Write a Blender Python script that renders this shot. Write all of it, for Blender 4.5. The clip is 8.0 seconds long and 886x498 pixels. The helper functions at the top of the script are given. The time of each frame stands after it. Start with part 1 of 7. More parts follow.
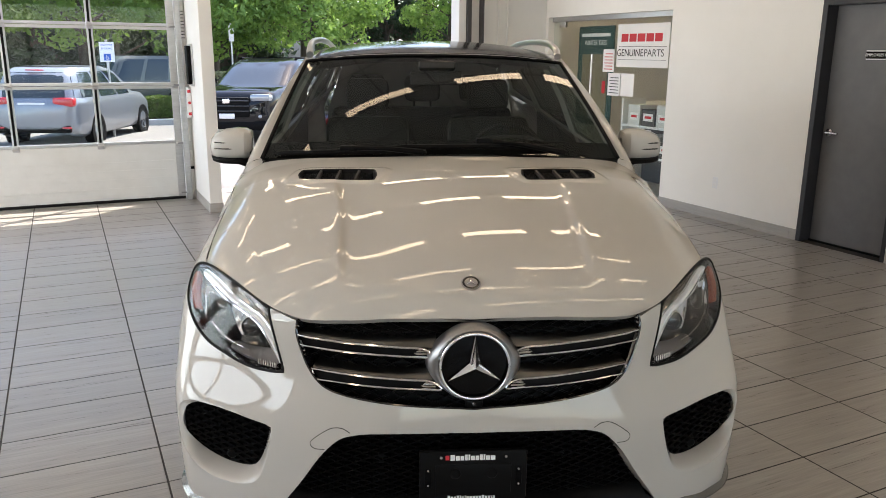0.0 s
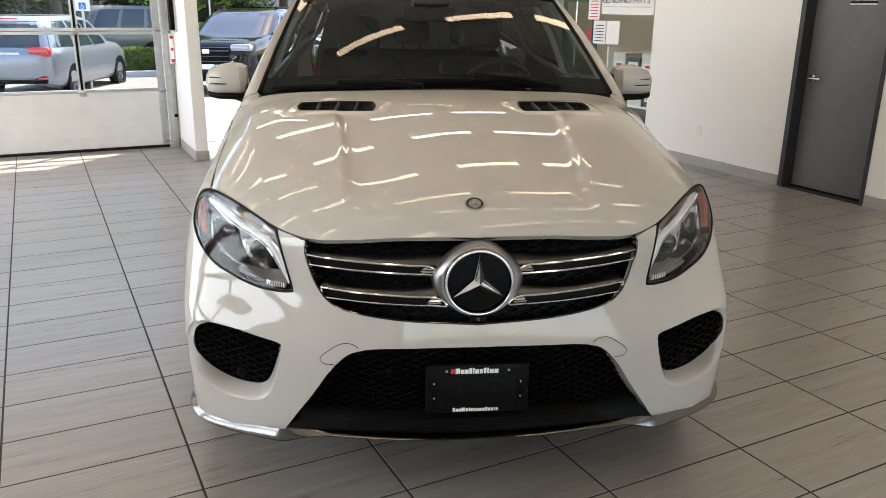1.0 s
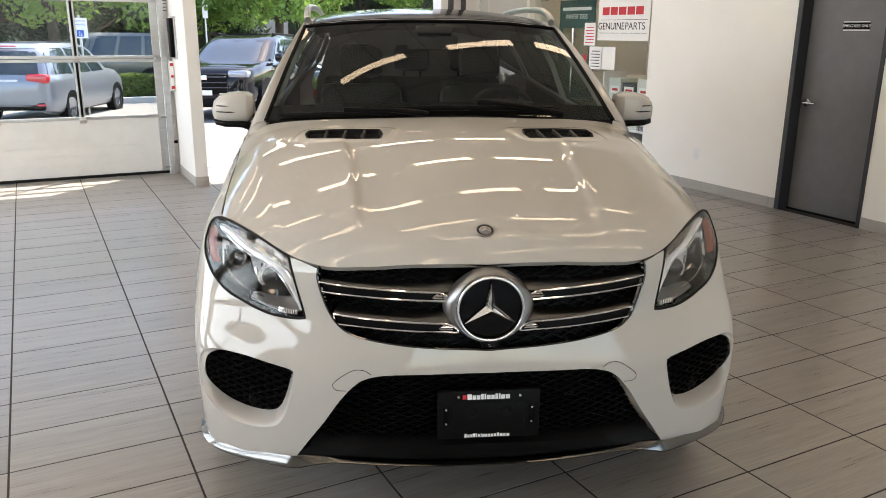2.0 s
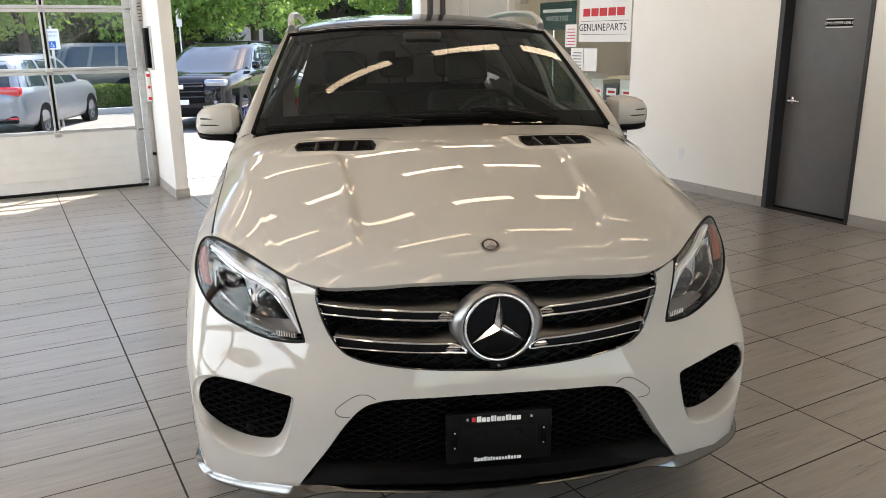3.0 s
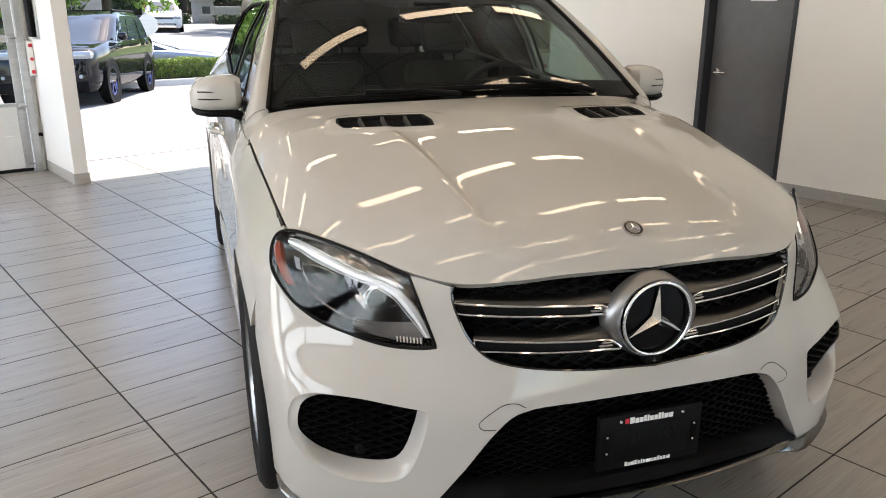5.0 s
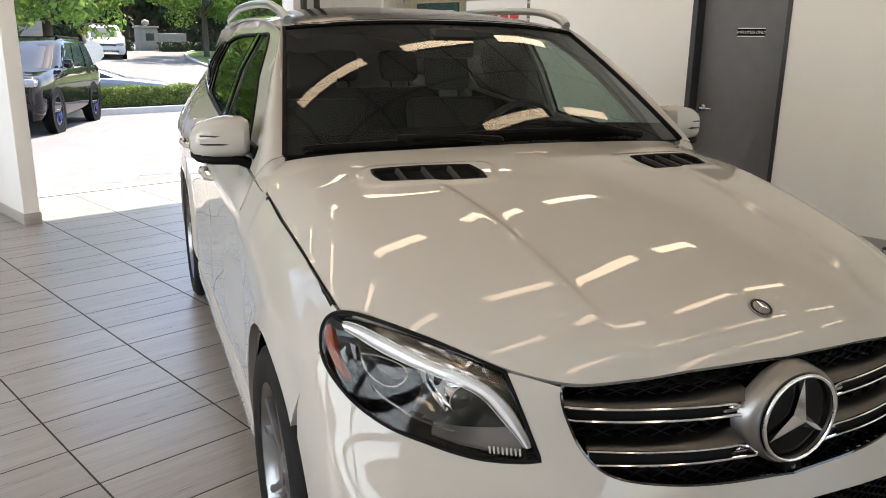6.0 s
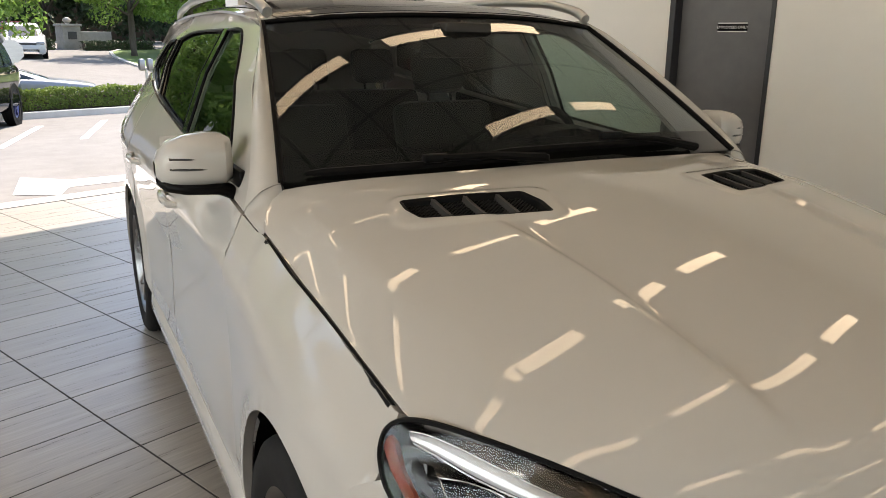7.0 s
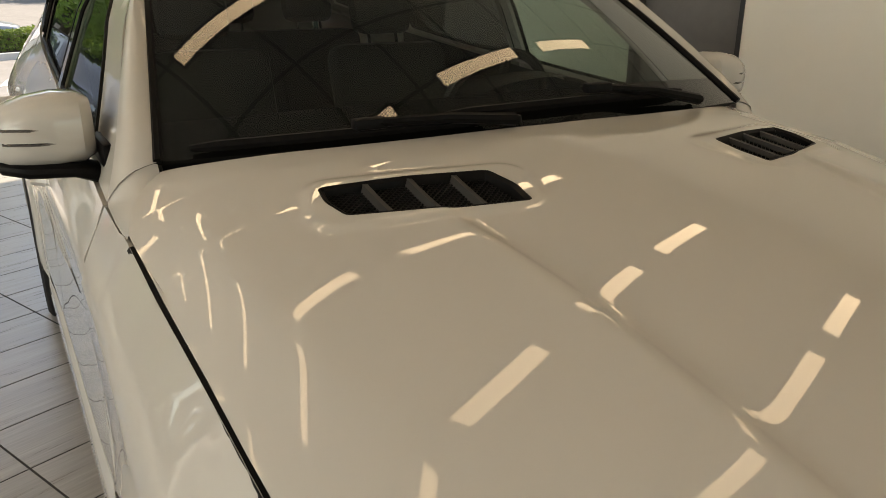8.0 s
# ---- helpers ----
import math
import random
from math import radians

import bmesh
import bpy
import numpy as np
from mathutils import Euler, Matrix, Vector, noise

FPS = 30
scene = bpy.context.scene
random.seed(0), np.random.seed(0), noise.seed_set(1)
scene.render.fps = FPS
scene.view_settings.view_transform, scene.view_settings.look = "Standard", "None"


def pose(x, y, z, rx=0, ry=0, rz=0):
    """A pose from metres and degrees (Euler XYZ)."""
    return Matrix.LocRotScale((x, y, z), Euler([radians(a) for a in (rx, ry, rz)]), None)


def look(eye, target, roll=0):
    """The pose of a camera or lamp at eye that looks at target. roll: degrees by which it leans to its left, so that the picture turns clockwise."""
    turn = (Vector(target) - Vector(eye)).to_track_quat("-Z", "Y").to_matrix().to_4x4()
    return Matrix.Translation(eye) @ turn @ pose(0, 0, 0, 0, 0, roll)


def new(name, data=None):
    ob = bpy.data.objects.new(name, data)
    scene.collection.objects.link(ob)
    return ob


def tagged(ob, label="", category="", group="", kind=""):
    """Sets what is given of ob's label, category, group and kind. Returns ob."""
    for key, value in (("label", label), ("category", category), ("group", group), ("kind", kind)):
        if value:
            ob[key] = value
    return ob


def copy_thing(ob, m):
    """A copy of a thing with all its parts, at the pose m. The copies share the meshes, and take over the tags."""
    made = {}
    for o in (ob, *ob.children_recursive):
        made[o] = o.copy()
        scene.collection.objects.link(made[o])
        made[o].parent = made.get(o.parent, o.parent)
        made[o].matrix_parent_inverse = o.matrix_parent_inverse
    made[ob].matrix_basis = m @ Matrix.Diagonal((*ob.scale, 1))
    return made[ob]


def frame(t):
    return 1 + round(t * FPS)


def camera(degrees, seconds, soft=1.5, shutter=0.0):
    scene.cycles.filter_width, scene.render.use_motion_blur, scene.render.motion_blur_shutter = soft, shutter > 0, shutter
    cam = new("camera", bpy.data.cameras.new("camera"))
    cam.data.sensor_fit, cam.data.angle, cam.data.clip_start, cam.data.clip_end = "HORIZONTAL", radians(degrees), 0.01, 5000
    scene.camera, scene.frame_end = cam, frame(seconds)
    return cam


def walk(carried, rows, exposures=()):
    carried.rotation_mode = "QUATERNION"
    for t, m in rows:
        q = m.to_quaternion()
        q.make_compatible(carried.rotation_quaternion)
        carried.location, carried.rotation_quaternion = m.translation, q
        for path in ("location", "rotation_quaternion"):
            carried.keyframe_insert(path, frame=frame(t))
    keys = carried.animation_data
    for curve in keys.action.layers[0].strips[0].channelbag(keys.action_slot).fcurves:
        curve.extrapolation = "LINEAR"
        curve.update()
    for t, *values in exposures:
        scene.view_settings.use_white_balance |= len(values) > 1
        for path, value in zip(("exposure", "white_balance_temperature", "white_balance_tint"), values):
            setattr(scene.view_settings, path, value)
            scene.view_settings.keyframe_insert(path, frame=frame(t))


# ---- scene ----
cam = camera(59.4, 8.0, 0.9)
PATH = [
    (0, (-0.842, -1.707, 1.646), (0.003, 0.039, 1.157), 0.5),
    (0.5, (-0.936, -1.741, 1.576), (-0.075, -0.021, 1.027), 0.6),
    (1, (-0.945, -1.757, 1.56), (-0.067, -0.061, 0.966), 0.7),
    (1.5, (-0.982, -1.757, 1.573), (-0.093, -0.064, 0.988), 0.6),
    (2, (-0.998, -1.753, 1.576), (-0.101, -0.049, 1.04), 0.5),
    (2.2, (-1.001, -1.75, 1.597), (-0.099, -0.04, 1.082), 0.3),
    (3.5, (-1.029, -1.455, 1.559), (-0.028, 0.182, 0.994), -1.1),
    (4, (-1.143, -1.23, 1.447), (-0.061, 0.331, 0.819), -0.9),
    (4.5, (-1.366, -1.095, 1.482), (-0.201, 0.404, 0.854), -0.5),
    (5, (-1.468, -0.989, 1.55), (-0.239, 0.475, 0.96), 0.1),
    (5.2, (-1.465, -0.923, 1.549), (-0.213, 0.529, 0.98), 0.3),
    (6.5, (-1.464, -0.189, 1.574), (-0.064, 1.146, 1.071), 0.62),
    (7, (-1.289, 0.078, 1.558), (0.164, 1.347, 1.033), 0.55),
    (7.5, (-0.952, 0.354, 1.534), (0.533, 1.558, 0.949), 0.7),
    (8, (-0.878, 0.393, 1.527), (0.613, 1.548, 0.861), 0.35),
]
walk(cam, [(t, look(eye, target, roll)) for t, eye, target, roll in PATH], [(0.0, 2.22, 6850, 15), (0.8, 2.40, 6850, 15), (2.2, 2.40, 6950, 15), (4.5, 2.40, 6800, 15), (6.5, 2.05, 7100, 15), (7.0, 1.91, 7300, 14), (7.5, 1.79, 7650, 13), (8.0, 1.80, 8150, 12)])


# ---- world, sun and exposure ----
world = bpy.data.worlds.new("world")
scene.world = world
world.use_nodes = True
wn = world.node_tree.nodes
sky = wn.new("ShaderNodeTexSky")
sky.sky_type = "NISHITA"
sky.sun_disc = False
sky.sun_elevation = radians(60)
sky.sun_rotation = radians(50)
world.node_tree.links.new(sky.outputs[0], wn["Background"].inputs[0])
wn["Background"].inputs[1].default_value = 0.13

sun = new("sun", bpy.data.lights.new("sun", "SUN"))
sun.data.energy = 3.2
sun.data.angle = radians(0.5)
sun.data.color = (1.0, 0.95, 0.88)
sun.matrix_world = look((0, 0, 30), (-4.42, -3.71, 20))

CEILING = 3.3
LAMP = 1.75


def area_lamp_at(name, eye, target, wide, high, radiance):
    """An area lamp at a window's opening, standing in for the sky's light."""
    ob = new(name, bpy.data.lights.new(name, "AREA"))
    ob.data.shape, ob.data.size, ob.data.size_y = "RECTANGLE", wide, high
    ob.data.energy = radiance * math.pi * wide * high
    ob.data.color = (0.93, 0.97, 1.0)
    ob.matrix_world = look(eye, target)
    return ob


for y in (0.75, 2.85):
    area_lamp_at("window_area_lamp", (-5.56, y, 2.2), (0, y, 2.2), 2.0, 1.9, 1.7)
# extra lamp added to brighten the left floor and the car's flank
area_lamp_at("window_area_lamp", (-5.56, 5.7, 1.7), (0, 5.7, 1.7), 2.5, 2.7, 1.5)
# fill lamps added behind the camera to brighten the car's nose
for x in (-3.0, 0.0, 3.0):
    area_lamp_at("window_area_lamp", (x, -7.16, 1.65), (x, 0, 1.65), 2.8, 2.3, 0.24)


# ---- materials ----
def material(name, colour=(0.5, 0.5, 0.5), rough=0.5, metal=0.0, coat=0.0, **more):
    m = bpy.data.materials.new(name)
    m.use_nodes = True
    b = m.node_tree.nodes["Principled BSDF"]
    b.inputs["Base Color"].default_value = (*colour, 1)
    b.inputs["Roughness"].default_value = rough
    b.inputs["Metallic"].default_value = metal
    b.inputs["Coat Weight"].default_value = coat
    b.inputs["Coat Roughness"].default_value = 0.0
    for k, v in more.items():
        b.inputs[k.replace("_", " ")].default_value = v
    return m


def node(m, kind, **inputs):
    n = m.node_tree.nodes.new(kind)
    for k, v in inputs.items():
        n.inputs[k.replace("_", " ")].default_value = v
    return n


def wire(m, a, b):
    m.node_tree.links.new(a, b)


def varied(m, dark, light, scale=6.0, detail=6.0, stretch=(1, 1, 1), bump=0.0, bump_scale=None, rough=None, by_object=0.0, space="Object"):
    """Gives a material noise between two colours, at two scales, and relief."""
    b = m.node_tree.nodes["Principled BSDF"]
    co = m.node_tree.nodes.new("ShaderNodeTexCoord")
    mp = m.node_tree.nodes.new("ShaderNodeMapping")
    mp.inputs["Scale"].default_value = stretch
    wire(m, co.outputs[space], mp.inputs[0])
    vec = mp.outputs[0]
    if by_object:
        info = m.node_tree.nodes.new("ShaderNodeObjectInfo")
        add = m.node_tree.nodes.new("ShaderNodeVectorMath")
        add.operation = "MULTIPLY_ADD"
        wire(m, info.outputs["Random"], add.inputs[0])
        add.inputs[1].default_value = (37, 53, 11)
        wire(m, vec, add.inputs[2])
        vec = add.outputs[0]
    n1 = node(m, "ShaderNodeTexNoise", Scale=scale, Detail=detail, Roughness=0.6)
    n2 = node(m, "ShaderNodeTexNoise", Scale=scale * 0.17, Detail=3.0)
    wire(m, vec, n1.inputs["Vector"])
    wire(m, vec, n2.inputs["Vector"])
    mix = m.node_tree.nodes.new("ShaderNodeMath")
    mix.operation = "MULTIPLY_ADD"
    wire(m, n1.outputs[0], mix.inputs[0])
    mix.inputs[1].default_value = 0.6
    half = m.node_tree.nodes.new("ShaderNodeMath")
    half.operation = "MULTIPLY"
    wire(m, n2.outputs[0], half.inputs[0])
    half.inputs[1].default_value = 0.4
    wire(m, half.outputs[0], mix.inputs[2])
    ramp = m.node_tree.nodes.new("ShaderNodeValToRGB")
    ramp.color_ramp.elements[0].position, ramp.color_ramp.elements[1].position = 0.3, 0.7
    ramp.color_ramp.elements[0].color = (*dark, 1)
    ramp.color_ramp.elements[1].color = (*light, 1)
    wire(m, mix.outputs[0], ramp.inputs[0])
    out = ramp.outputs[0]
    if by_object:
        hsv = m.node_tree.nodes.new("ShaderNodeHueSaturation")
        mr = m.node_tree.nodes.new("ShaderNodeMapRange")
        wire(m, info.outputs["Random"], mr.inputs[0])
        mr.inputs[3].default_value, mr.inputs[4].default_value = 1 - by_object, 1 + by_object
        wire(m, mr.outputs[0], hsv.inputs["Value"])
        wire(m, out, hsv.inputs["Color"])
        out = hsv.outputs[0]
    wire(m, out, b.inputs["Base Color"])
    if rough:
        mr2 = m.node_tree.nodes.new("ShaderNodeMapRange")
        mr2.inputs[3].default_value, mr2.inputs[4].default_value = rough
        wire(m, mix.outputs[0], mr2.inputs[0])
        wire(m, mr2.outputs[0], b.inputs["Roughness"])
    if bump:
        bp = node(m, "ShaderNodeBump", Strength=bump, Distance=0.01)
        if bump_scale:
            n3 = node(m, "ShaderNodeTexNoise", Scale=bump_scale, Detail=4.0)
            wire(m, vec, n3.inputs["Vector"])
            wire(m, n3.outputs[0], bp.inputs["Height"])
        else:
            wire(m, mix.outputs[0], bp.inputs["Height"])
        wire(m, bp.outputs[0], b.inputs["Normal"])
    return m


def pane(name, tint, gloss=0.02, ior=1.5):
    """Thin glass: what is behind it, tinted, and a clear reflection that grows to the edge."""
    m = bpy.data.materials.new(name)
    m.use_nodes = True
    nt = m.node_tree
    nt.nodes.remove(nt.nodes["Principled BSDF"])
    tr = nt.nodes.new("ShaderNodeBsdfTransparent")
    tr.inputs[0].default_value = (*tint, 1)
    gl = nt.nodes.new("ShaderNodeBsdfGlossy")
    gl.inputs["Roughness"].default_value = gloss
    lw = nt.nodes.new("ShaderNodeLayerWeight")
    lw.inputs[0].default_value = 0.5
    pw = nt.nodes.new("ShaderNodeMath")
    pw.operation = "POWER"
    pw.inputs[1].default_value = 5.0
    nt.links.new(lw.outputs["Facing"], pw.inputs[0])
    fr = nt.nodes.new("ShaderNodeMath")
    fr.operation = "MULTIPLY_ADD"
    f0 = ((ior - 1) / (ior + 1)) ** 2
    fr.inputs[1].default_value, fr.inputs[2].default_value = 1 - f0, f0
    nt.links.new(pw.outputs[0], fr.inputs[0])
    mx = nt.nodes.new("ShaderNodeMixShader")
    for a, b in ((fr.outputs[0], mx.inputs[0]), (tr.outputs[0], mx.inputs[1]), (gl.outputs[0], mx.inputs[2]), (mx.outputs[0], nt.nodes["Material Output"].inputs[0])):
        nt.links.new(a, b)
    return m


def glow(name, colour, strength):
    m = bpy.data.materials.new(name)
    m.use_nodes = True
    b = m.node_tree.nodes["Principled BSDF"]
    b.inputs["Base Color"].default_value = (*colour, 1)
    b.inputs["Emission Color"].default_value = (*colour, 1)
    b.inputs["Emission Strength"].default_value = strength
    return m


M_PAINT = material("pearl_paint", (0.42, 0.405, 0.377), 0.6, 0.0, 1.0, Specular_IOR_Level=0.0, Coat_IOR=1.45)
M_BLACK = material("black_plastic", (0.004, 0.004, 0.0043), 0.5, Specular_IOR_Level=0.08)
M_MESH = material("black_mesh", (0.003, 0.003, 0.0033), 0.45, Specular_IOR_Level=0.05)
M_DISC = material("badge_black", (0.002, 0.002, 0.002), 0.12, Specular_IOR_Level=0.15)
M_ROOFGLASS = material("roof_glass", (0.002, 0.002, 0.0022), 0.1, Specular_IOR_Level=0.04)
M_FIN = material("fin_silver", (0.30, 0.30, 0.305), 0.38, 1.0)
M_LOUVRE = material("louvre_silver", (0.13, 0.128, 0.125), 0.32, 1.0)
M_LIP = material("polished_lip", (0.13, 0.128, 0.125), 0.16, 1.0)
M_GLOSSBLACK = material("gloss_black", (0.006, 0.006, 0.007), 0.08, 0.0, 0.6)
M_RUBBER = varied(material("tyre_rubber", (0.008, 0.008, 0.008), 0.75, Specular_IOR_Level=0.2), (0.005, 0.005, 0.0055), (0.011, 0.011, 0.0115), 30, bump=0.1)
M_CHROME = material("chrome", (0.86, 0.86, 0.87), 0.06, 1.0)
M_SATIN = material("satin_silver", (0.62, 0.62, 0.63), 0.32, 1.0)
M_DARKSILVER = material("dark_silver", (0.30, 0.30, 0.31), 0.35, 1.0)
M_ALLOY = material("alloy", (0.24, 0.245, 0.255), 0.3, 1.0)
M_WINDSCREEN = pane("windscreen_glass", (0.44, 0.48, 0.46), 0.0, 1.56)
M_FRONTGLASS = pane("front_side_glass", (0.60, 0.76, 0.66), 0.0, 1.55)
M_SIDEGLASS = pane("side_glass", (0.10, 0.11, 0.105), 0.0, 1.6)
M_LENS = pane("lens_plastic", (0.93, 0.94, 0.95), 0.0, 1.36)
M_AMBER = material("amber_reflector", (0.20, 0.022, 0.0015), 0.3, 0.0, 0.2)
M_DARKGREY = material("dark_grey_plastic", (0.05, 0.05, 0.052), 0.5)
M_CABIN = material("cabin_trim", (0.012, 0.011, 0.010), 0.6)
M_LEATHER = material("dark_leather", (0.02, 0.018, 0.016), 0.55)
M_WHITEPRINT = material("white_print", (0.8, 0.8, 0.8), 0.5)
M_RED = material("red_print", (0.55, 0.02, 0.03), 0.5)

M_WALL = varied(material("painted_wall", (0.86, 0.84, 0.79), 0.7), (0.83, 0.81, 0.765), (0.88, 0.86, 0.815), 2.2, bump=0.06, bump_scale=160)
M_WHITEWALL = varied(material("white_painted_wall", (0.78, 0.77, 0.74), 0.65), (0.74, 0.73, 0.70), (0.80, 0.79, 0.76), 1.8, bump=0.05, bump_scale=150)
M_CEILING = varied(material("ceiling_tile", (0.55, 0.54, 0.50), 0.9), (0.66, 0.65, 0.61), (0.74, 0.73, 0.69), 40, bump=0.15)
M_TBAR = material("ceiling_bar", (0.30, 0.295, 0.28), 0.5)
M_TILE = varied(material("floor_tile", (0.4, 0.37, 0.34), 0.32), (0.20, 0.183, 0.163), (0.33, 0.308, 0.28), 5.0, 8, (1.2, 26, 1), bump=0.02, rough=(0.22, 0.36), by_object=0.05)
M_GROUT = varied(material("grout", (0.03, 0.026, 0.024), 0.9), (0.022, 0.019, 0.017), (0.042, 0.036, 0.032), 30)
M_BASE = varied(material("base_tile", (0.42, 0.40, 0.375), 0.4), (0.34, 0.325, 0.30), (0.43, 0.41, 0.385), 5, 6, (1, 1, 14), bump=0.03)
M_DOOR = varied(material("grey_door_paint", (0.13, 0.13, 0.135), 0.45), (0.115, 0.115, 0.12), (0.145, 0.145, 0.15), 8, bump=0.03, bump_scale=200)
M_FRAME = material("black_frame_paint", (0.022, 0.022, 0.026), 0.4)
M_ALU = varied(material("aluminium", (0.52, 0.52, 0.52), 0.35, 0.9), (0.44, 0.44, 0.44), (0.58, 0.58, 0.58), 20, stretch=(1, 1, 8))
M_GDPANEL = varied(material("white_steel_panel", (0.62, 0.62, 0.60), 0.45), (0.57, 0.57, 0.55), (0.65, 0.65, 0.63), 6, bump=0.05, bump_scale=120)
M_CLEAR = pane("clear_glass", (0.94, 0.97, 0.96), 0.0, 1.28)
M_STEEL = material("brushed_steel", (0.6, 0.6, 0.6), 0.25, 1.0)
M_LAMP = glow("tube_diffuser", (1.0, 0.80, 0.56), LAMP)
M_PAPER = material("paper", (0.8, 0.79, 0.77), 0.7)
M_ASPHALT = varied(material("asphalt", (0.15, 0.15, 0.15), 0.9), (0.125, 0.12, 0.116), (0.185, 0.18, 0.172), 3.0, 8, bump=0.3, bump_scale=120)
M_CONCRETE = varied(material("concrete", (0.5, 0.49, 0.46), 0.9), (0.45, 0.44, 0.41), (0.56, 0.55, 0.52), 4.0, 8, bump=0.15, bump_scale=80)
M_LINE = varied(material("road_paint", (0.8, 0.8, 0.78), 0.8), (0.66, 0.66, 0.64), (0.82, 0.82, 0.80), 14)


# ---- mesh helpers ----
def part(name, bm, mat, parent=None, label="", smooth=True, sharp=40.0):
    """Links a bmesh as one mesh object under a thing or a part."""
    me = bpy.data.meshes.new(name)
    bm.to_mesh(me)
    bm.free()
    mats = mat if isinstance(mat, (list, tuple)) else [mat]
    for m in mats:
        me.materials.append(m)
    if smooth:
        for p in me.polygons:
            p.use_smooth = True
        me.set_sharp_from_angle(angle=radians(sharp))
    ob = new(name, me)
    if parent is not None:
        ob.parent = parent
    if label:
        ob["label"] = label
    return ob


def thing(name, label, category, m=None, group="", kind=""):
    ob = tagged(new(name), label, category, group, kind)
    if m is not None:
        ob.matrix_world = m
    return ob


def box(bm, lo, hi, bevel=0.0, mat=0, m=None):
    """A box between two corners, its edges rounded off."""
    lo, hi = Vector(lo), Vector(hi)
    made = bmesh.ops.create_cube(bm, size=1.0)
    vs = made["verts"]
    for v in vs:
        v.co = Vector([(a + b) / 2 + c * (b - a) for a, b, c in zip(lo, hi, v.co)])
    if m is not None:
        for v in vs:
            v.co = m @ v.co
    fs = {f for v in vs for f in v.link_faces}
    for f in fs:
        f.material_index = mat
    if bevel > 0:
        es = {e for v in vs for e in v.link_edges}
        bmesh.ops.bevel(bm, geom=list(es), offset=bevel, segments=2, affect="EDGES", profile=0.5, clamp_overlap=True, material=mat)
    return bm


def boxes(*rows, bevel=0.0):
    bm = bmesh.new()
    for lo, hi in rows:
        box(bm, lo, hi, bevel)
    return bm


def tube(bm, pts, r, n=8, mat=0, closed=False, squash=None):
    """A round bar along points; r is one radius or one for each point."""
    pts = [Vector(p) for p in pts]
    k = len(pts)
    rs = r if isinstance(r, (list, tuple)) else [r] * k
    rings = []
    up = Vector((0, 0, 1))
    for i, p in enumerate(pts):
        a, b = pts[(i - 1) % k if closed else max(i - 1, 0)], pts[(i + 1) % k if closed else min(i + 1, k - 1)]
        d = (b - a).normalized()
        side = d.cross(up)
        side = side.normalized() if side.length > 1e-4 else Vector((1, 0, 0))
        nor = side.cross(d)
        q = squash or (1, 1)
        rings.append([bm.verts.new(p + rs[i] * (math.cos(2 * math.pi * j / n) * side * q[0] + math.sin(2 * math.pi * j / n) * nor * q[1])) for j in range(n)])
    for i in range(k if closed else k - 1):
        A, B = rings[i], rings[(i + 1) % k]
        for j in range(n):
            f = bm.faces.new((A[j], A[(j + 1) % n], B[(j + 1) % n], B[j]))
            f.material_index = mat
    if not closed:
        for ring in (rings[0], rings[-1]):
            try:
                bm.faces.new(ring).material_index = mat
            except ValueError:
                pass
    return bm


def lathe(bm, profile, centre, axis="X", n=40, mat=0):
    """A turned form: profile rows of (distance along the axis, radius)."""
    rings = []
    for d, r in profile:
        ring = []
        for j in range(n):
            a = 2 * math.pi * j / n
            c, s = r * math.cos(a), r * math.sin(a)
            v = {"X": (d, c, s), "Y": (c, d, s), "Z": (c, s, d)}[axis]
            ring.append(bm.verts.new(Vector(centre) + Vector(v)))
        rings.append(ring)
    for A, B in zip(rings, rings[1:]):
        for j in range(n):
            f = bm.faces.new((A[j], A[(j + 1) % n], B[(j + 1) % n], B[j]))
            f.material_index = mat
    bmesh.ops.recalc_face_normals(bm, faces=bm.faces[:])
    return bm


def loft(bm, sections, mat=0, closed=False):
    """Faces between rows of points."""
    vs = [[bm.verts.new(p) for p in s] for s in sections]
    for A, B in zip(vs, vs[1:]):
        n = len(A)
        for j in range(n if closed else n - 1):
            bm.faces.new((A[j], A[(j + 1) % n], B[(j + 1) % n], B[j])).material_index = mat
    return bm


def plate_of(bm, outline, fn0, fn1, mat=0):
    """A closed slab: an outline in two coordinates, its front at fn0 and its back at fn1."""
    a = [bm.verts.new(fn0(*p)) for p in outline]
    b = [bm.verts.new(fn1(*p)) for p in outline]
    n = len(outline)
    bm.faces.new(a).material_index = mat
    bm.faces.new(b[::-1]).material_index = mat
    for i in range(n):
        bm.faces.new((a[(i + 1) % n], a[i], b[i], b[(i + 1) % n])).material_index = mat
    bmesh.ops.recalc_face_normals(bm, faces=bm.faces[:])
    return bm


def text_mesh(words, size, m, mat, name, parent, align="CENTER", depth=0.0006, stretch=1.0, label=""):
    """Words in the built-in font, turned into a mesh."""
    cu = bpy.data.curves.new(name, "FONT")
    cu.body, cu.size, cu.align_x, cu.align_y, cu.extrude = words, size, align, "CENTER", depth
    ob = bpy.data.objects.new(name, cu)
    scene.collection.objects.link(ob)
    bpy.context.view_layer.update()
    me = bpy.data.meshes.new_from_object(ob.evaluated_get(bpy.context.evaluated_depsgraph_get()))
    bpy.data.objects.remove(ob)
    me.transform(m @ Matrix.Diagonal((stretch, 1, 1, 1)))
    me.materials.clear()
    me.materials.append(mat)
    out = new(name, me)
    if parent is not None:
        out.parent = parent
    if label:
        out["label"] = label
    return out


# ---- the hall ----
WX, WY, BX, BY = 5.13, 7.50, -5.4, -7.0     # right wall, bay wall, left and back walls
TILE_U, TILE_V = 0.613, 0.308


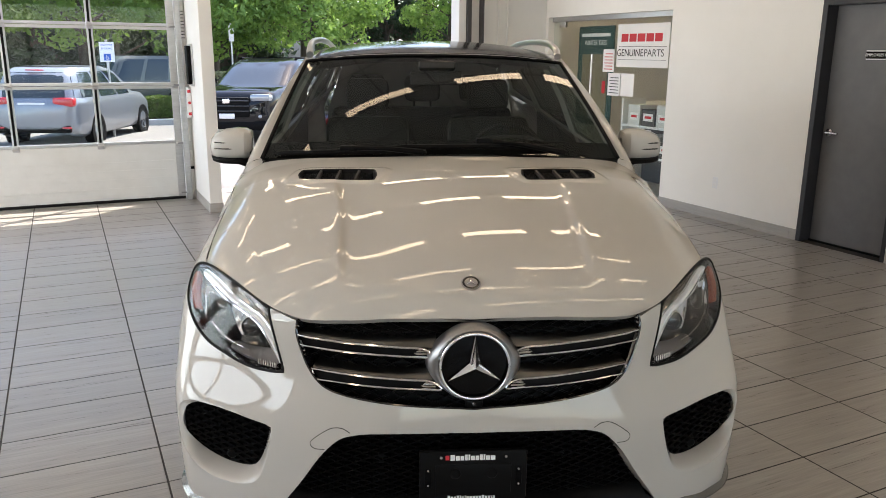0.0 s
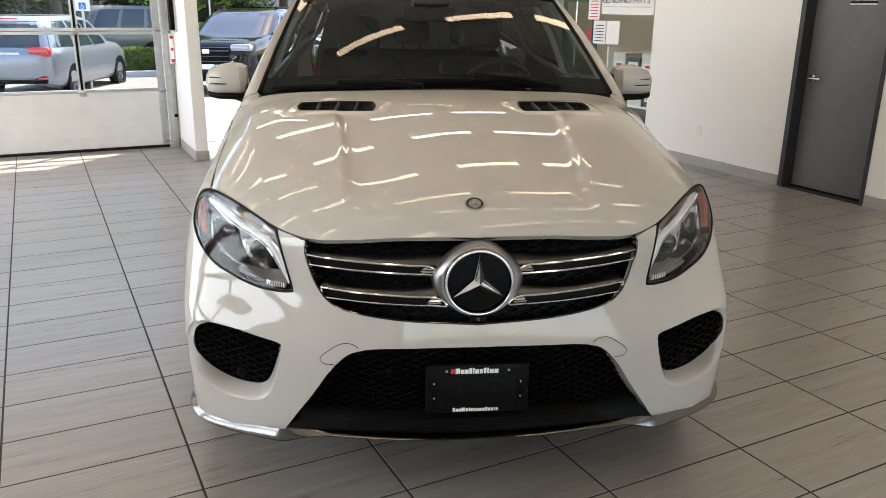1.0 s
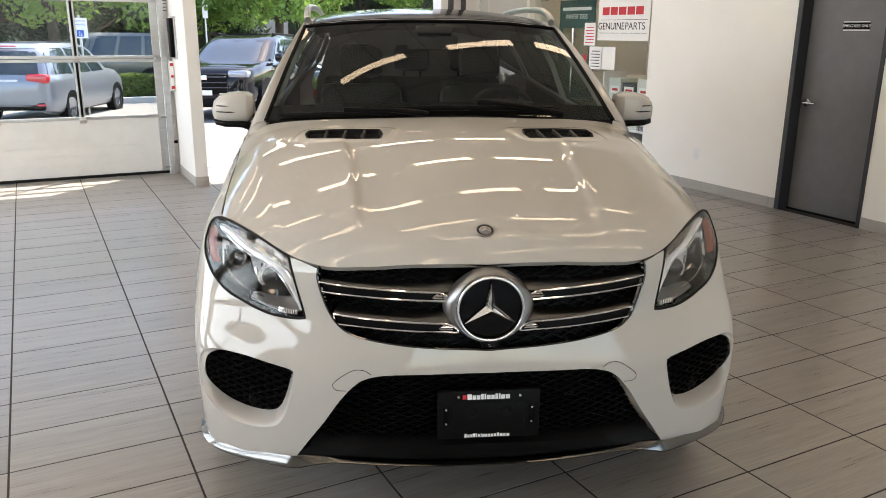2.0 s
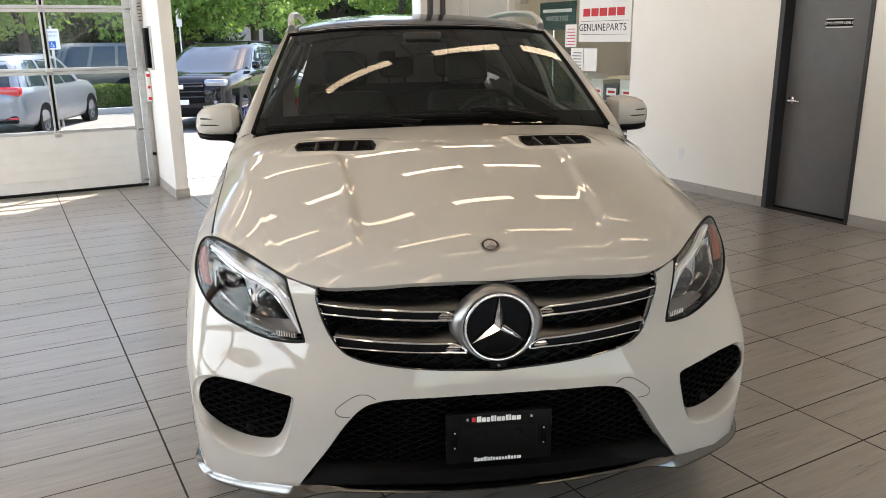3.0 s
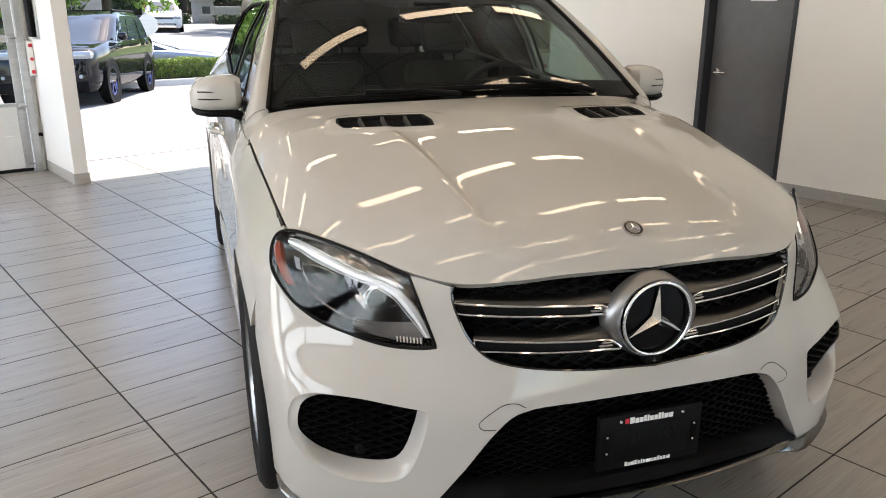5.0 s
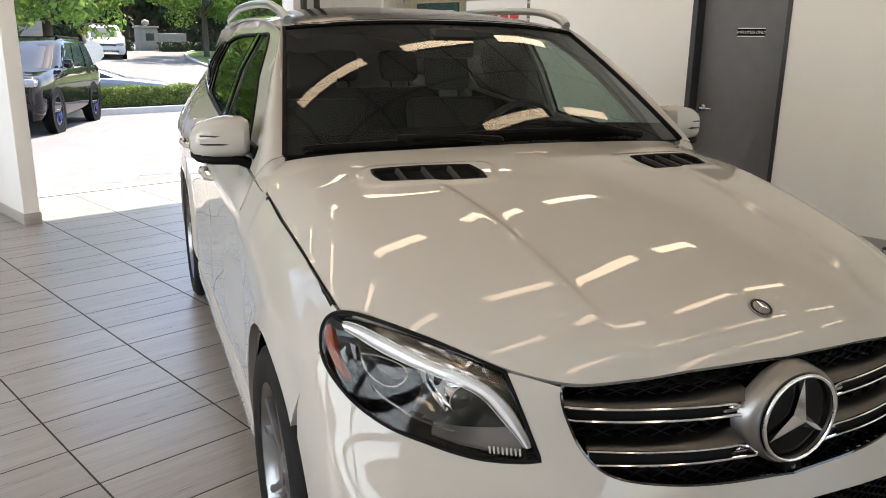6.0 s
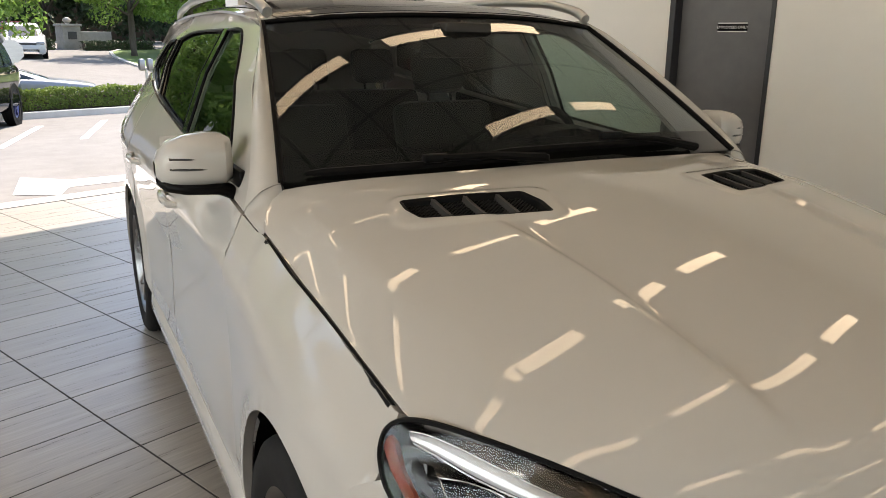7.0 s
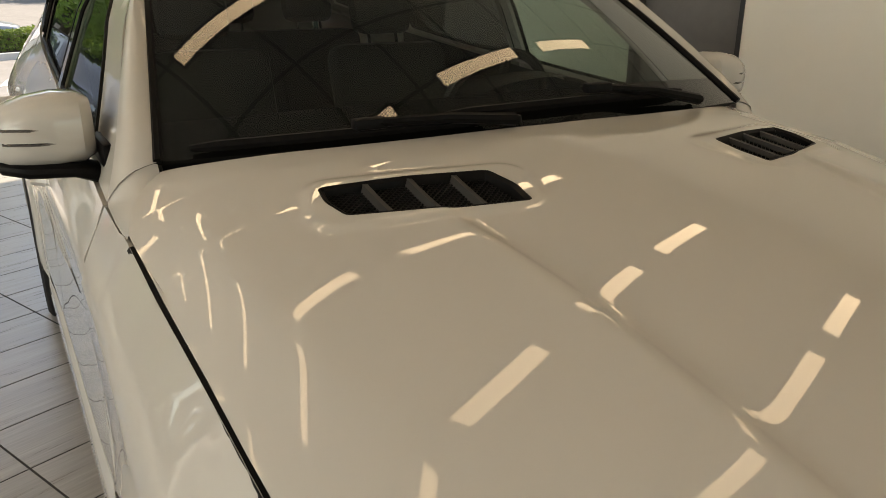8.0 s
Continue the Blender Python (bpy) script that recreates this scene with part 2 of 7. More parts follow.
def structure(name, bm, mat, label="", category="", smooth=False):
    return tagged(part(name, bm, mat, None, "", smooth), label, category, "", "structure")


DOOR_Y0, DOOR_Y1 = 2.285, 3.16
GLASS_Y0, GLASS_Y1, HEAD = 5.04, 7.44, 2.12
wall_east = structure("wall_east", boxes(
    ((WX, BY, 0), (WX + 0.2, DOOR_Y0, CEILING)), ((WX, DOOR_Y0, HEAD + 0.02), (WX + 0.2, DOOR_Y1, CEILING)),
    ((WX, DOOR_Y1, 0), (WX + 0.2, GLASS_Y0, CEILING)), ((WX, GLASS_Y0, HEAD), (WX + 0.2, WY + 0.25, CEILING)), ((WX, GLASS_Y1, 0), (WX + 0.2, WY + 0.25, HEAD))), M_WALL,
    "cream painted wall with a door and a glazed shopfront", "wall")
BAY1_X0, BAY1_X1, BAY2_X0, BAY2_X1, BAY_H = -3.45, 0.36, 0.62, 3.88, 3.05
wall_north = structure("wall_north", boxes(
    ((BX, WY, 0), (BAY1_X0, WY + 0.25, CEILING)), ((BAY1_X0, WY, BAY_H), (BAY1_X1, WY + 0.25, CEILING)),
    ((BAY1_X1, WY, 0), (BAY2_X0, WY + 0.25, CEILING)), ((BAY2_X0, WY, BAY_H), (BAY2_X1, WY + 0.25, CEILING)), ((BAY2_X1, WY, 0), (WX, WY + 0.25, CEILING))), M_WHITEWALL,
    "white painted wall with two overhead door bays", "wall")
WIN_Y0, WIN_Y1, WIN_Z0, WIN_Z1 = -0.3, 3.9, 1.2, 3.2
wall_west = structure("wall_west", boxes(((BX - 0.2, BY, 0), (BX, WIN_Y0, CEILING)), ((BX - 0.2, WIN_Y1, 0), (BX, 4.4, CEILING)), ((BX - 0.2, 4.4, 0), (BX, 7.0, 0.3)), ((BX - 0.2, 4.4, 3.1), (BX, 7.0, CEILING)), ((BX - 0.2, 7.0, 0), (BX, WY + 0.25, CEILING)), ((BX - 0.2, WIN_Y0, 0), (BX, WIN_Y1, WIN_Z0)), ((BX - 0.2, WIN_Y0, WIN_Z1), (BX, WIN_Y1, CEILING))), M_WALL, "cream painted wall with a wide window and an added one", "wall")
win = thing("window_1", "wide shop window with a dark mullion", "window", None, "", "structure")
part("window_frame", boxes(((BX - 0.14, WIN_Y0, WIN_Z0), (BX - 0.06, WIN_Y0 + 0.06, WIN_Z1)), ((BX - 0.14, WIN_Y1 - 0.06, WIN_Z0), (BX - 0.06, WIN_Y1, WIN_Z1)), ((BX - 0.14, WIN_Y0 + 0.06, WIN_Z0), (BX - 0.06, WIN_Y1 - 0.06, WIN_Z0 + 0.06)), ((BX - 0.14, WIN_Y0 + 0.06, WIN_Z1 - 0.06), (BX - 0.06, WIN_Y1 - 0.06, WIN_Z1)), ((BX - 0.14, 1.74, WIN_Z0 + 0.06), (BX - 0.06, 1.86, WIN_Z1 - 0.06)), ((BX - 0.13, WIN_Y0 + 0.06, 2.02), (BX - 0.07, 1.74, 2.28)), ((BX - 0.13, 1.86, 2.02), (BX - 0.07, WIN_Y1 - 0.06, 2.28)), bevel=0.004), M_FRAME, win, "", False)
for a, b in ((WIN_Y0 + 0.06, 1.74), (1.86, WIN_Y1 - 0.06)):
    for c, d in ((WIN_Z0 + 0.06, 2.02), (2.28, WIN_Z1 - 0.06)):
        pn = part("pane", boxes(((BX - 0.105, a, c), (BX - 0.095, b, d))), M_CLEAR, win, "clear pane", False)
        pn.visible_shadow = False
# unseen window, added to hold the extra lamp on the west side
added_win3 = thing("window_3", "unseen two-pane window added to light the car's left side", "window", None, "", "structure")
part("window_frame", boxes(*[((BX - 0.14, y, 0.3), (BX - 0.06, y + 0.08, 3.1)) for y in (4.4, 5.66, 6.92)], *[((BX - 0.13, a, z), (BX - 0.07, b, z + 0.08)) for a, b in ((4.48, 5.66), (5.74, 6.92)) for z in (0.3, 1.66, 3.02)], bevel=0.004), M_FRAME, added_win3, "", False)
for a, b in ((4.48, 5.66), (5.74, 6.92)):
    for c, d in ((0.38, 1.66), (1.74, 3.02)):
        pn = part("pane", boxes(((BX - 0.105, a, c), (BX - 0.095, b, d))), M_CLEAR, added_win3, "clear pane", False)
        pn.visible_shadow = False
wall_south = structure("wall_south", boxes(((BX - 0.2, BY - 0.2, 0), (-4.5, BY, CEILING)), ((4.5, BY - 0.2, 0), (WX + 0.2, BY, CEILING)), ((-4.5, BY - 0.2, 0), (4.5, BY, 0.45)), ((-4.5, BY - 0.2, 2.85), (4.5, BY, CEILING))), M_WALL, "cream painted wall with a wide added window", "wall")
# unseen window, added as an opening for the southern fill lamps
added_win2 = thing("window_2", "unseen three-pane window added for fill light from the south", "window", None, "", "structure")
part("window_frame", boxes(((-4.5, BY - 0.14, 0.45), (4.5, BY - 0.06, 0.50)), ((-4.5, BY - 0.14, 2.80), (4.5, BY - 0.06, 2.85)), *[((x - 0.04, BY - 0.14, 0.50), (x + 0.04, BY - 0.06, 2.80)) for x in (-4.46, -1.5, 1.5, 4.46)], bevel=0.004), M_FRAME, added_win2, "", False)
for x in (-3.0, 0.0, 3.0):
    pn = part("pane", boxes(((x - 1.42, BY - 0.105, 0.50), (x + 1.42, BY - 0.095, 2.80))), M_CLEAR, added_win2, "clear pane", False)
    pn.visible_shadow = False
pier = structure("pier", boxes(((0.445, 6.55, 0), (0.572, WY - 0.002, CEILING)), bevel=0.006), M_WHITEWALL, "white painted pier between the two bays", "pier")
part("pier_base", boxes(((0.437, 6.542, 0), (0.580, WY - 0.004, 0.10)), bevel=0.003), M_BASE, pier, "grey tile base")

# ceiling: tiles, bars and the recessed lamps in one grid
def make_ceiling():
    bm = bmesh.new()
    box(bm, (BX, BY, CEILING), (WX, WY, CEILING + 0.2))
    g = 0.61
    x = BX
    while x < WX:
        box(bm, (x - 0.012, BY, CEILING - 0.006), (x + 0.012, WY, CEILING + 0.001), 0, 1)
        x += g
    y = BY
    while y < WY:
        box(bm, (BX, y - 0.012, CEILING - 0.0075), (WX, y + 0.012, CEILING + 0.001), 0, 1)
        y += g
    return bm


structure("ceiling", make_ceiling(), [M_CEILING, M_TBAR], "off-white suspended tile ceiling with metal bars", "ceiling")


def ceiling_lamp():
    ob = thing("ceiling_lamp", "long warm white strip lamp with a lit diffuser in the ceiling", "lamp", None, "ceiling lamps")
    part("frame", boxes(((-0.44, -0.075, -0.03), (0.44, -0.052, -0.006)), ((-0.44, 0.052, -0.03), (0.44, 0.075, -0.006)), ((-0.44, -0.052, -0.03), (-0.42, 0.052, -0.006)), ((0.42, -0.052, -0.03), (0.44, 0.052, -0.006)), bevel=0.002), M_TBAR, ob)
    part("diffuser", boxes(((-0.42, -0.052, -0.026), (0.42, 0.052, -0.006))), M_LAMP, ob, "lit warm white diffuser", False)
    return ob


LAMPS_X, LAMPS_Y = (-3.4, -2.07, -0.75, 0.60, 1.93, 3.12), (-5.4, -4.25, -3.1, -1.93, -0.77, 0.40, 1.52, 2.72, 3.85, 4.98, 6.1)
first = ceiling_lamp()
spots = [(x, y) for j, y in enumerate(LAMPS_Y) for i, x in enumerate(LAMPS_X)]
for x, y in spots[1:]:
    copy_thing(first, pose(x, y, CEILING))
first.matrix_world = pose(*spots[0], CEILING)

# skirting tiles along the east wall
base = thing("baseboard", "grey tile skirting along the cream wall", "baseboard", None, "", "structure")
for y0, y1 in ((-3.0, DOOR_Y0 - 0.002), (DOOR_Y1 + 0.002, GLASS_Y0)):
    y = y1
    while y > y0 + 0.02:
        a = max(y - 0.60, y0)
        part("base_tile", boxes(((WX - 0.010, a + 0.0015, 0.0), (WX, y - 0.0015, 0.10)), bevel=0.002), M_BASE, base, "", False)
        y = a


# grey service door in its black frame
door = thing("door_1", "closed dark grey steel door in a black frame", "door", None, "", "structure")
part("door_frame", boxes(((WX - 0.012, DOOR_Y1 - 0.05, 0), (WX + 0.17, DOOR_Y1, HEAD)), ((WX - 0.012, DOOR_Y0, 0), (WX + 0.17, DOOR_Y0 + 0.035, HEAD)), ((WX - 0.012, DOOR_Y0 + 0.035, HEAD - 0.05), (WX + 0.17, DOOR_Y1 - 0.05, HEAD)), bevel=0.003), M_FRAME, door, "black painted steel frame", False)
leaf = part("leaf", boxes(((WX + 0.115, DOOR_Y0 + 0.038, 0.008), (WX + 0.16, DOOR_Y1 - 0.053, HEAD - 0.053)), bevel=0.002), M_DOOR, door, "dark grey painted steel leaf", False)
bm = bmesh.new()
lathe(bm, [(0, 0.0), (0, 0.034), (-0.010, 0.034), (-0.014, 0.016), (-0.055, 0.015), (-0.062, 0.0)], (WX + 0.115, DOOR_Y1 - 0.12, 0.995), "X", 20)
tube(bm, [(WX + 0.065, DOOR_Y1 - 0.12, 0.995), (WX + 0.062, DOOR_Y1 - 0.17, 0.996), (WX + 0.066, DOOR_Y1 - 0.235, 0.992)], [0.015, 0.014, 0.011], 10)
part("door_handle", bm, M_STEEL, leaf, "brushed steel lever handle")
bm = boxes(((WX + 0.1125, 2.535, 1.622), (WX + 0.1145, 2.785, 1.700)), bevel=0.001)
plaque = part("plaque", bm, M_BLACK, leaf, "black plate with white edge bars and lettering", False)
part("edge_bar", boxes(((WX + 0.1115, 2.537, 1.690), (WX + 0.1124, 2.783, 1.699)), ((WX + 0.1115, 2.537, 1.623), (WX + 0.1124, 2.783, 1.632))), M_WHITEPRINT, plaque, "", False)
text_mesh("EMPLOYEES ONLY", 0.032, Matrix.Translation((WX + 0.1118, 2.66, 1.661)) @ Euler((radians(90), 0, radians(-90))).to_matrix().to_4x4(), M_WHITEPRINT, "lettering", plaque)
part("seal", boxes(((WX + 0.10, DOOR_Y0 + 0.036, 0.0), (WX + 0.114, DOOR_Y1 - 0.052, 0.02))), M_BLACK, door, "", False)

part("threshold", boxes(((WX + 0.001, DOOR_Y0, -0.12), (WX + 0.2, DOOR_Y1, 0.002))), M_GROUT, door, "dark threshold", False)

# wall socket
sock = thing("wall_socket", "white double wall socket on the cream wall", "socket")
part("plate", boxes(((WX - 0.006, 4.175, 0.32), (WX, 4.245, 0.435)), bevel=0.002), M_WHITEPRINT, sock, "", False)
for z in (0.355, 0.40):
    part("outlet", boxes(((WX - 0.0085, 4.192, z - 0.014), (WX - 0.006, 4.228, z + 0.014)), bevel=0.001), M_PAPER, sock, "", False)


# ---- overhead door, shopfront and fittings ----
def overhead_door():
    d = thing("garage_door", "closed sectional overhead door with glazed upper sections", "garage door")
    y = WY + 0.03
    xs = [0.30 - 0.815 * k for k in range(5)]
    zs = [0.02, 0.635, 1.275, 1.900, 2.52, 3.04]
    body = part("bottom_section", boxes(((xs[-1] - 0.05, y, 0.03), (0.33, y + 0.045, 0.635)), bevel=0.004), M_GDPANEL, d, "white ribbed steel section", False)
    for z in (0.15, 0.25, 0.345, 0.44):
        part("rib", boxes(((xs[-1] - 0.03, y - 0.003, z), (0.24, y, z + 0.012)), bevel=0.001), M_GDPANEL, body, "", False)
    part("floor_seal", boxes(((xs[-1] - 0.05, y - 0.006, 0.0), (0.33, y + 0.04, 0.032)), bevel=0.006), M_RUBBER, d, "black rubber floor seal")
    for z0, z1 in zip(zs[1:], zs[2:]):
        sec = part("glazed_section", boxes(*[((xs[-1] - 0.05, y, z), (0.33, y + 0.045, z + 0.032)) for z in (z0 + 0.002, z1 - 0.034)], *[((x - (0.03 if k else 0.0), y + 0.002, z0 + 0.034), (x + 0.03, y + 0.043, z1 - 0.034)) for k, x in enumerate(xs)], bevel=0.003), M_ALU, d, "aluminium frame with clear panes", False)
        for x in xs[1:]:
            pn = part("pane", boxes(((x + 0.03, y + 0.018, z0 + 0.034), (x + 0.785, y + 0.026, z1 - 0.034))), M_CLEAR, sec, "clear pane", False)
            pn.visible_shadow = False
            part("glazing_bead", boxes(((x - 0.012, y - 0.008, z0 + 0.01), (x + 0.012, y + 0.001, z1 - 0.01)), bevel=0.002), M_BLACK, sec, "", False)
    for k, z in enumerate(zs[1:-1]):
        for x in xs:
            bm = bmesh.new()
            box(bm, (x - 0.035, y - 0.022, z - 0.035), (x + 0.035, y, z + 0.035), 0.008)
            tube(bm, [(x - 0.03, y - 0.02, z), (x + 0.03, y - 0.02, z)], 0.010, 8)
            part("hinge", bm, M_ALU, d, "steel hinge")
    track = part("track", boxes(((0.335, WY - 0.075, 0.0), (0.345, WY - 0.01, BAY_H)), ((0.345, WY - 0.075, 0.0), (0.385, WY - 0.068, BAY_H)), ((0.385, WY - 0.075, 0.0), (0.392, WY - 0.03, BAY_H)), bevel=0.002), M_ALU, d, "galvanised door track", False)
    for z in (0.08, 0.64, 1.28, 1.9, 2.5):
        bm = bmesh.new()
        tube(bm, [(0.28, WY - 0.035, z), (0.37, WY - 0.035, z)], 0.008, 8)
        lathe(bm, [(0.350, 0.0), (0.350, 0.024), (0.372, 0.024), (0.372, 0.0)], (0, WY - 0.035, z), "X", 14)
        part("roller", bm, M_DARKSILVER, track)
    part("stile", boxes(((0.255, y - 0.012, 0.03), (0.335, y - 0.001, 3.03)), bevel=0.002), M_ALU, d, "grey end stile", False)
    return d


overhead_door()
bay = thing("door_track", "dark steel track beside the open bay", "door track")
part("rail", boxes(((3.90, WY - 0.08, 0.0), (3.955, WY - 0.01, CEILING - 0.02)), ((4.10, WY - 0.09, 0.0), (4.13, WY - 0.002, CEILING - 0.02)), bevel=0.003), M_DARKGREY, bay, "", False)
part("white_jamb", boxes(((3.80, WY - 0.03, 0.0), (3.90, WY + 0.2, BAY_H)), bevel=0.004), M_WHITEWALL, bay, "", False)
conduit = thing("wall_conduit", "thin painted pipes down the wall", "pipe")
for x in (4.38, 4.52):
    part("pipe", tube(bmesh.new(), [(x, WY - 0.02, 0.0), (x, WY - 0.02, CEILING)], 0.014, 8), M_WHITEWALL, conduit)

# fittings between door track and pier
cab = thing("control_box", "grey switch box with red lettering on the wall", "control box")
part("case", boxes(((0.395, WY - 0.14, 0.93), (0.442, WY - 0.02, 1.26)), bevel=0.004), M_GDPANEL, cab, "", False)
part("front", boxes(((0.400, WY - 0.144, 0.94), (0.438, WY - 0.139, 1.25)), bevel=0.002), M_PAPER, cab, "white label plate", False)
for z in (1.20, 0.955):
    part("stripe", boxes(((0.402, WY - 0.147, z), (0.436, WY - 0.1435, z + 0.032))), M_RED, cab, "red stripe", False)
bm = bmesh.new()
lathe(bm, [(0, 0.016), (-0.012, 0.014), (-0.014, 0)], (0.419, WY - 0.144, 1.09), "Y", 16)
part("button", bm, M_RED, cab, "red push button")
sw = thing("intercom", "black wall unit on a grey back box", "intercom")
part("back", boxes(((0.425, 7.05, 1.28), (0.4445, 7.25, 1.72)), bevel=0.003), M_ALU, sw, "", False)
part("unit", boxes(((0.385, 7.08, 1.30), (0.425, 7.22, 1.70)), bevel=0.006), M_BLACK, sw, "black unit")
note = thing("wall_notice", "printed notice sheet on the wall", "notice")
part("sheet", boxes(((0.397, WY - 0.006, 1.75), (0.441, WY - 0.002, 2.12))), M_PAPER, note, "", False)
for k in range(9):
    part("text_bar", boxes(((0.401, WY - 0.008, 1.78 + 0.035 * k), (0.437, WY - 0.0055, 1.79 + 0.035 * k))), M_DARKGREY, note, "", False)
sens = thing("door_sensor", "small white door sensor box with a black clamp below", "sensor")
part("case", boxes(((0.395, WY - 0.05, 0.56), (0.425, WY - 0.002, 0.66)), bevel=0.004), M_GDPANEL, sens, "", False)
part("clamp", boxes(((0.392, WY - 0.06, 0.345), (0.435, WY - 0.002, 0.375)), bevel=0.004), M_BLACK, sens, "", False)
part("cable", tube(bmesh.new(), [(0.41, WY - 0.02, 0.0), (0.41, WY - 0.02, 0.56)], 0.006, 6), M_WHITEWALL, sens)

# glazed shopfront with a parts room behind it
shop = thing("shopfront", "frameless glass shopfront with a glass door", "shopfront", None, "", "structure")
part("head_rail", boxes(((WX + 0.06, GLASS_Y0, HEAD - 0.06), (WX + 0.13, GLASS_Y1, HEAD)), bevel=0.003), M_ALU, shop, "aluminium head rail", False)
part("floor_rail", boxes(((WX + 0.06, GLASS_Y0, 0.0), (WX + 0.13, GLASS_Y1, 0.05)), bevel=0.003), M_ALU, shop, "aluminium floor rail", False)
for y0, y1 in ((GLASS_Y0 + 0.005, 6.36), (6.37, 7.30), (7.31, GLASS_Y1 - 0.005)):
    pn = part("pane", boxes(((WX + 0.088, y0, 0.05), (WX + 0.100, y1, HEAD - 0.06)), bevel=0.001), M_CLEAR, shop, "clear glass pane", False)
    pn.visible_shadow = False
part("patch_fitting", boxes(((WX + 0.08, 7.16, HEAD - 0.13), (WX + 0.108, 7.30, HEAD - 0.06)), bevel=0.003), M_STEEL, shop, "steel patch fitting", False)
bm = bmesh.new()
tube(bm, [(WX + 0.045, 6.50, 0.85), (WX + 0.045, 6.50, 1.65)], 0.014, 10)
for z in (0.95, 1.55):
    tube(bm, [(WX + 0.045, 6.50, z), (WX + 0.092, 6.50, z)], 0.009, 8)
part("pull_bar", bm, M_STEEL, shop, "steel pull bar")


def sheet(name, label, y0, y1, z0, z1, mat=M_PAPER, x=WX + 0.084):
    s = thing(name, label, "sign")
    return s, part("sheet", boxes(((x, y0, z0), (x + 0.003, y1, z1))), mat, s, "", False)


TURN = Euler((radians(90), 0, radians(-90))).to_matrix().to_4x4()
s, p = sheet("parts_sign", "white sign with a red wordmark and black lettering on the glass", 5.155, 6.06, 1.505, 1.995)
x = WX + 0.082
yy = 5.985
for w in (0.125, 0.125, 0.13, 0.125, 0.125):
    part("mark_bar", boxes(((x, yy - w, 1.795), (x + 0.002, yy, 1.885))), M_RED, p, "red wordmark bar", False)
    yy -= w + 0.022
text_mesh("GENUINE", 0.115, Matrix.Translation((x, 5.815, 1.665)) @ TURN, M_BLACK, "lettering", p, stretch=0.98)
text_mesh("PARTS", 0.115, Matrix.Translation((x, 5.395, 1.665)) @ TURN, M_DARKGREY, "lettering", p, stretch=1.05)
part("rule", boxes(((x, 5.19, 1.738), (x + 0.002, 6.02, 1.742)), ((x, 5.19, 1.588), (x + 0.002, 6.02, 1.592))), M_BLACK, p, "thin black rule", False)
for y0, y1, z0, z1, lab, mat, bars in ((6.10, 6.32, 1.44, 1.71, "pink-lettered notice sheet on the glass", M_PAPER, M_RED), (5.965, 6.20, 1.16, 1.43, "white notice sheet with a crest on the glass", M_PAPER, M_DARKGREY), (5.71, 5.95, 1.165, 1.43, "blank white sheet on the glass", M_PAPER, None), (6.26, 6.32, 1.18, 1.33, "small red sticker on the glass", M_RED, None)):
    s, p = sheet("glass_notice", lab, y0, y1, z0, z1, mat)
    if bars:
        for q in range(6):
            part("text_bar", boxes(((x, y0 + 0.03, z0 + 0.03 + q * 0.036), (x + 0.002, y1 - 0.03 - 0.02 * (q % 2), z0 + 0.04 + q * 0.036))), bars, p, "", False)

# the room behind the glass
PX = WX + 0.2
structure("parts_room_wall", boxes(((PX + 2.6, 4.4, 0), (PX + 2.75, 8.2, 2.8)), ((PX, 4.25, 0), (PX + 2.75, 4.4, 2.8)), ((PX, 8.2, 0), (PX + 2.75, 8.35, 2.8)), ((PX, 7.76, 0), (PX + 0.02, 8.2, 2.8))), M_WHITEWALL, "white wall of the parts room", "wall")
structure("parts_room_ceiling", boxes(((PX, 4.25, 2.8), (PX + 2.75, 8.35, 2.9))), M_CEILING, "white ceiling of the parts room", "ceiling")
structure("parts_room_floor", boxes(((WX, 4.25, -0.1), (PX + 2.75, 8.35, -0.002))), M_BASE, "grey floor of the parts room", "floor")
# lamp copies added to brighten the parts room; none are known there
for dx, y in ((0.7, 5.3), (0.7, 6.4), (0.7, 7.5), (1.9, 5.3), (1.9, 6.4), (1.9, 7.5)):
    copy_thing(first, pose(PX + dx, y, 2.8))
M_TEAL = varied(material("dark_teal_print", (0.02, 0.07, 0.07), 0.5), (0.015, 0.05, 0.05), (0.03, 0.09, 0.085), 3)
po = thing("winter_poster", "dark teal poster with pale lettering", "poster")
pp = part("sheet", boxes(((WX + 0.30, 6.40, 0.75), (WX + 0.31, 7.15, 2.0))), M_TEAL, po, "", False)
text_mesh("WINTER TIRES", 0.085, Matrix.Translation((WX + 0.297, 6.78, 1.79)) @ TURN, M_PAPER, "lettering", pp, stretch=0.85)
part("text_bar", boxes(((WX + 0.296, 6.48, 1.87), (WX + 0.299, 7.08, 1.91))), M_PAPER, pp, "", False)
part("picture", boxes(((WX + 0.296, 6.50, 0.85), (WX + 0.299, 7.05, 1.65))), material("tan_print", (0.20, 0.17, 0.11), 0.6), pp, "tan picture area", False)
post_me = thing("room_counter", "pale parts counter with a grey front", "counter")
part("front", boxes(((WX + 1.0, 4.6, 0), (WX + 1.05, 6.9, 0.98)), bevel=0.004), M_DARKGREY, post_me, "", False)
part("top", boxes(((WX + 0.92, 4.55, 0.98), (WX + 1.6, 6.95, 1.03)), bevel=0.008), M_WHITEPRINT, post_me, "white counter top")
rack = thing("parts_shelf", "white shelf with grey part boxes", "shelf")
for z in (0.42, 0.78):
    part("board", boxes(((WX + 0.36, 5.10, z), (WX + 0.72, 6.25, z + 0.025)), bevel=0.003), M_WHITEPRINT, rack)
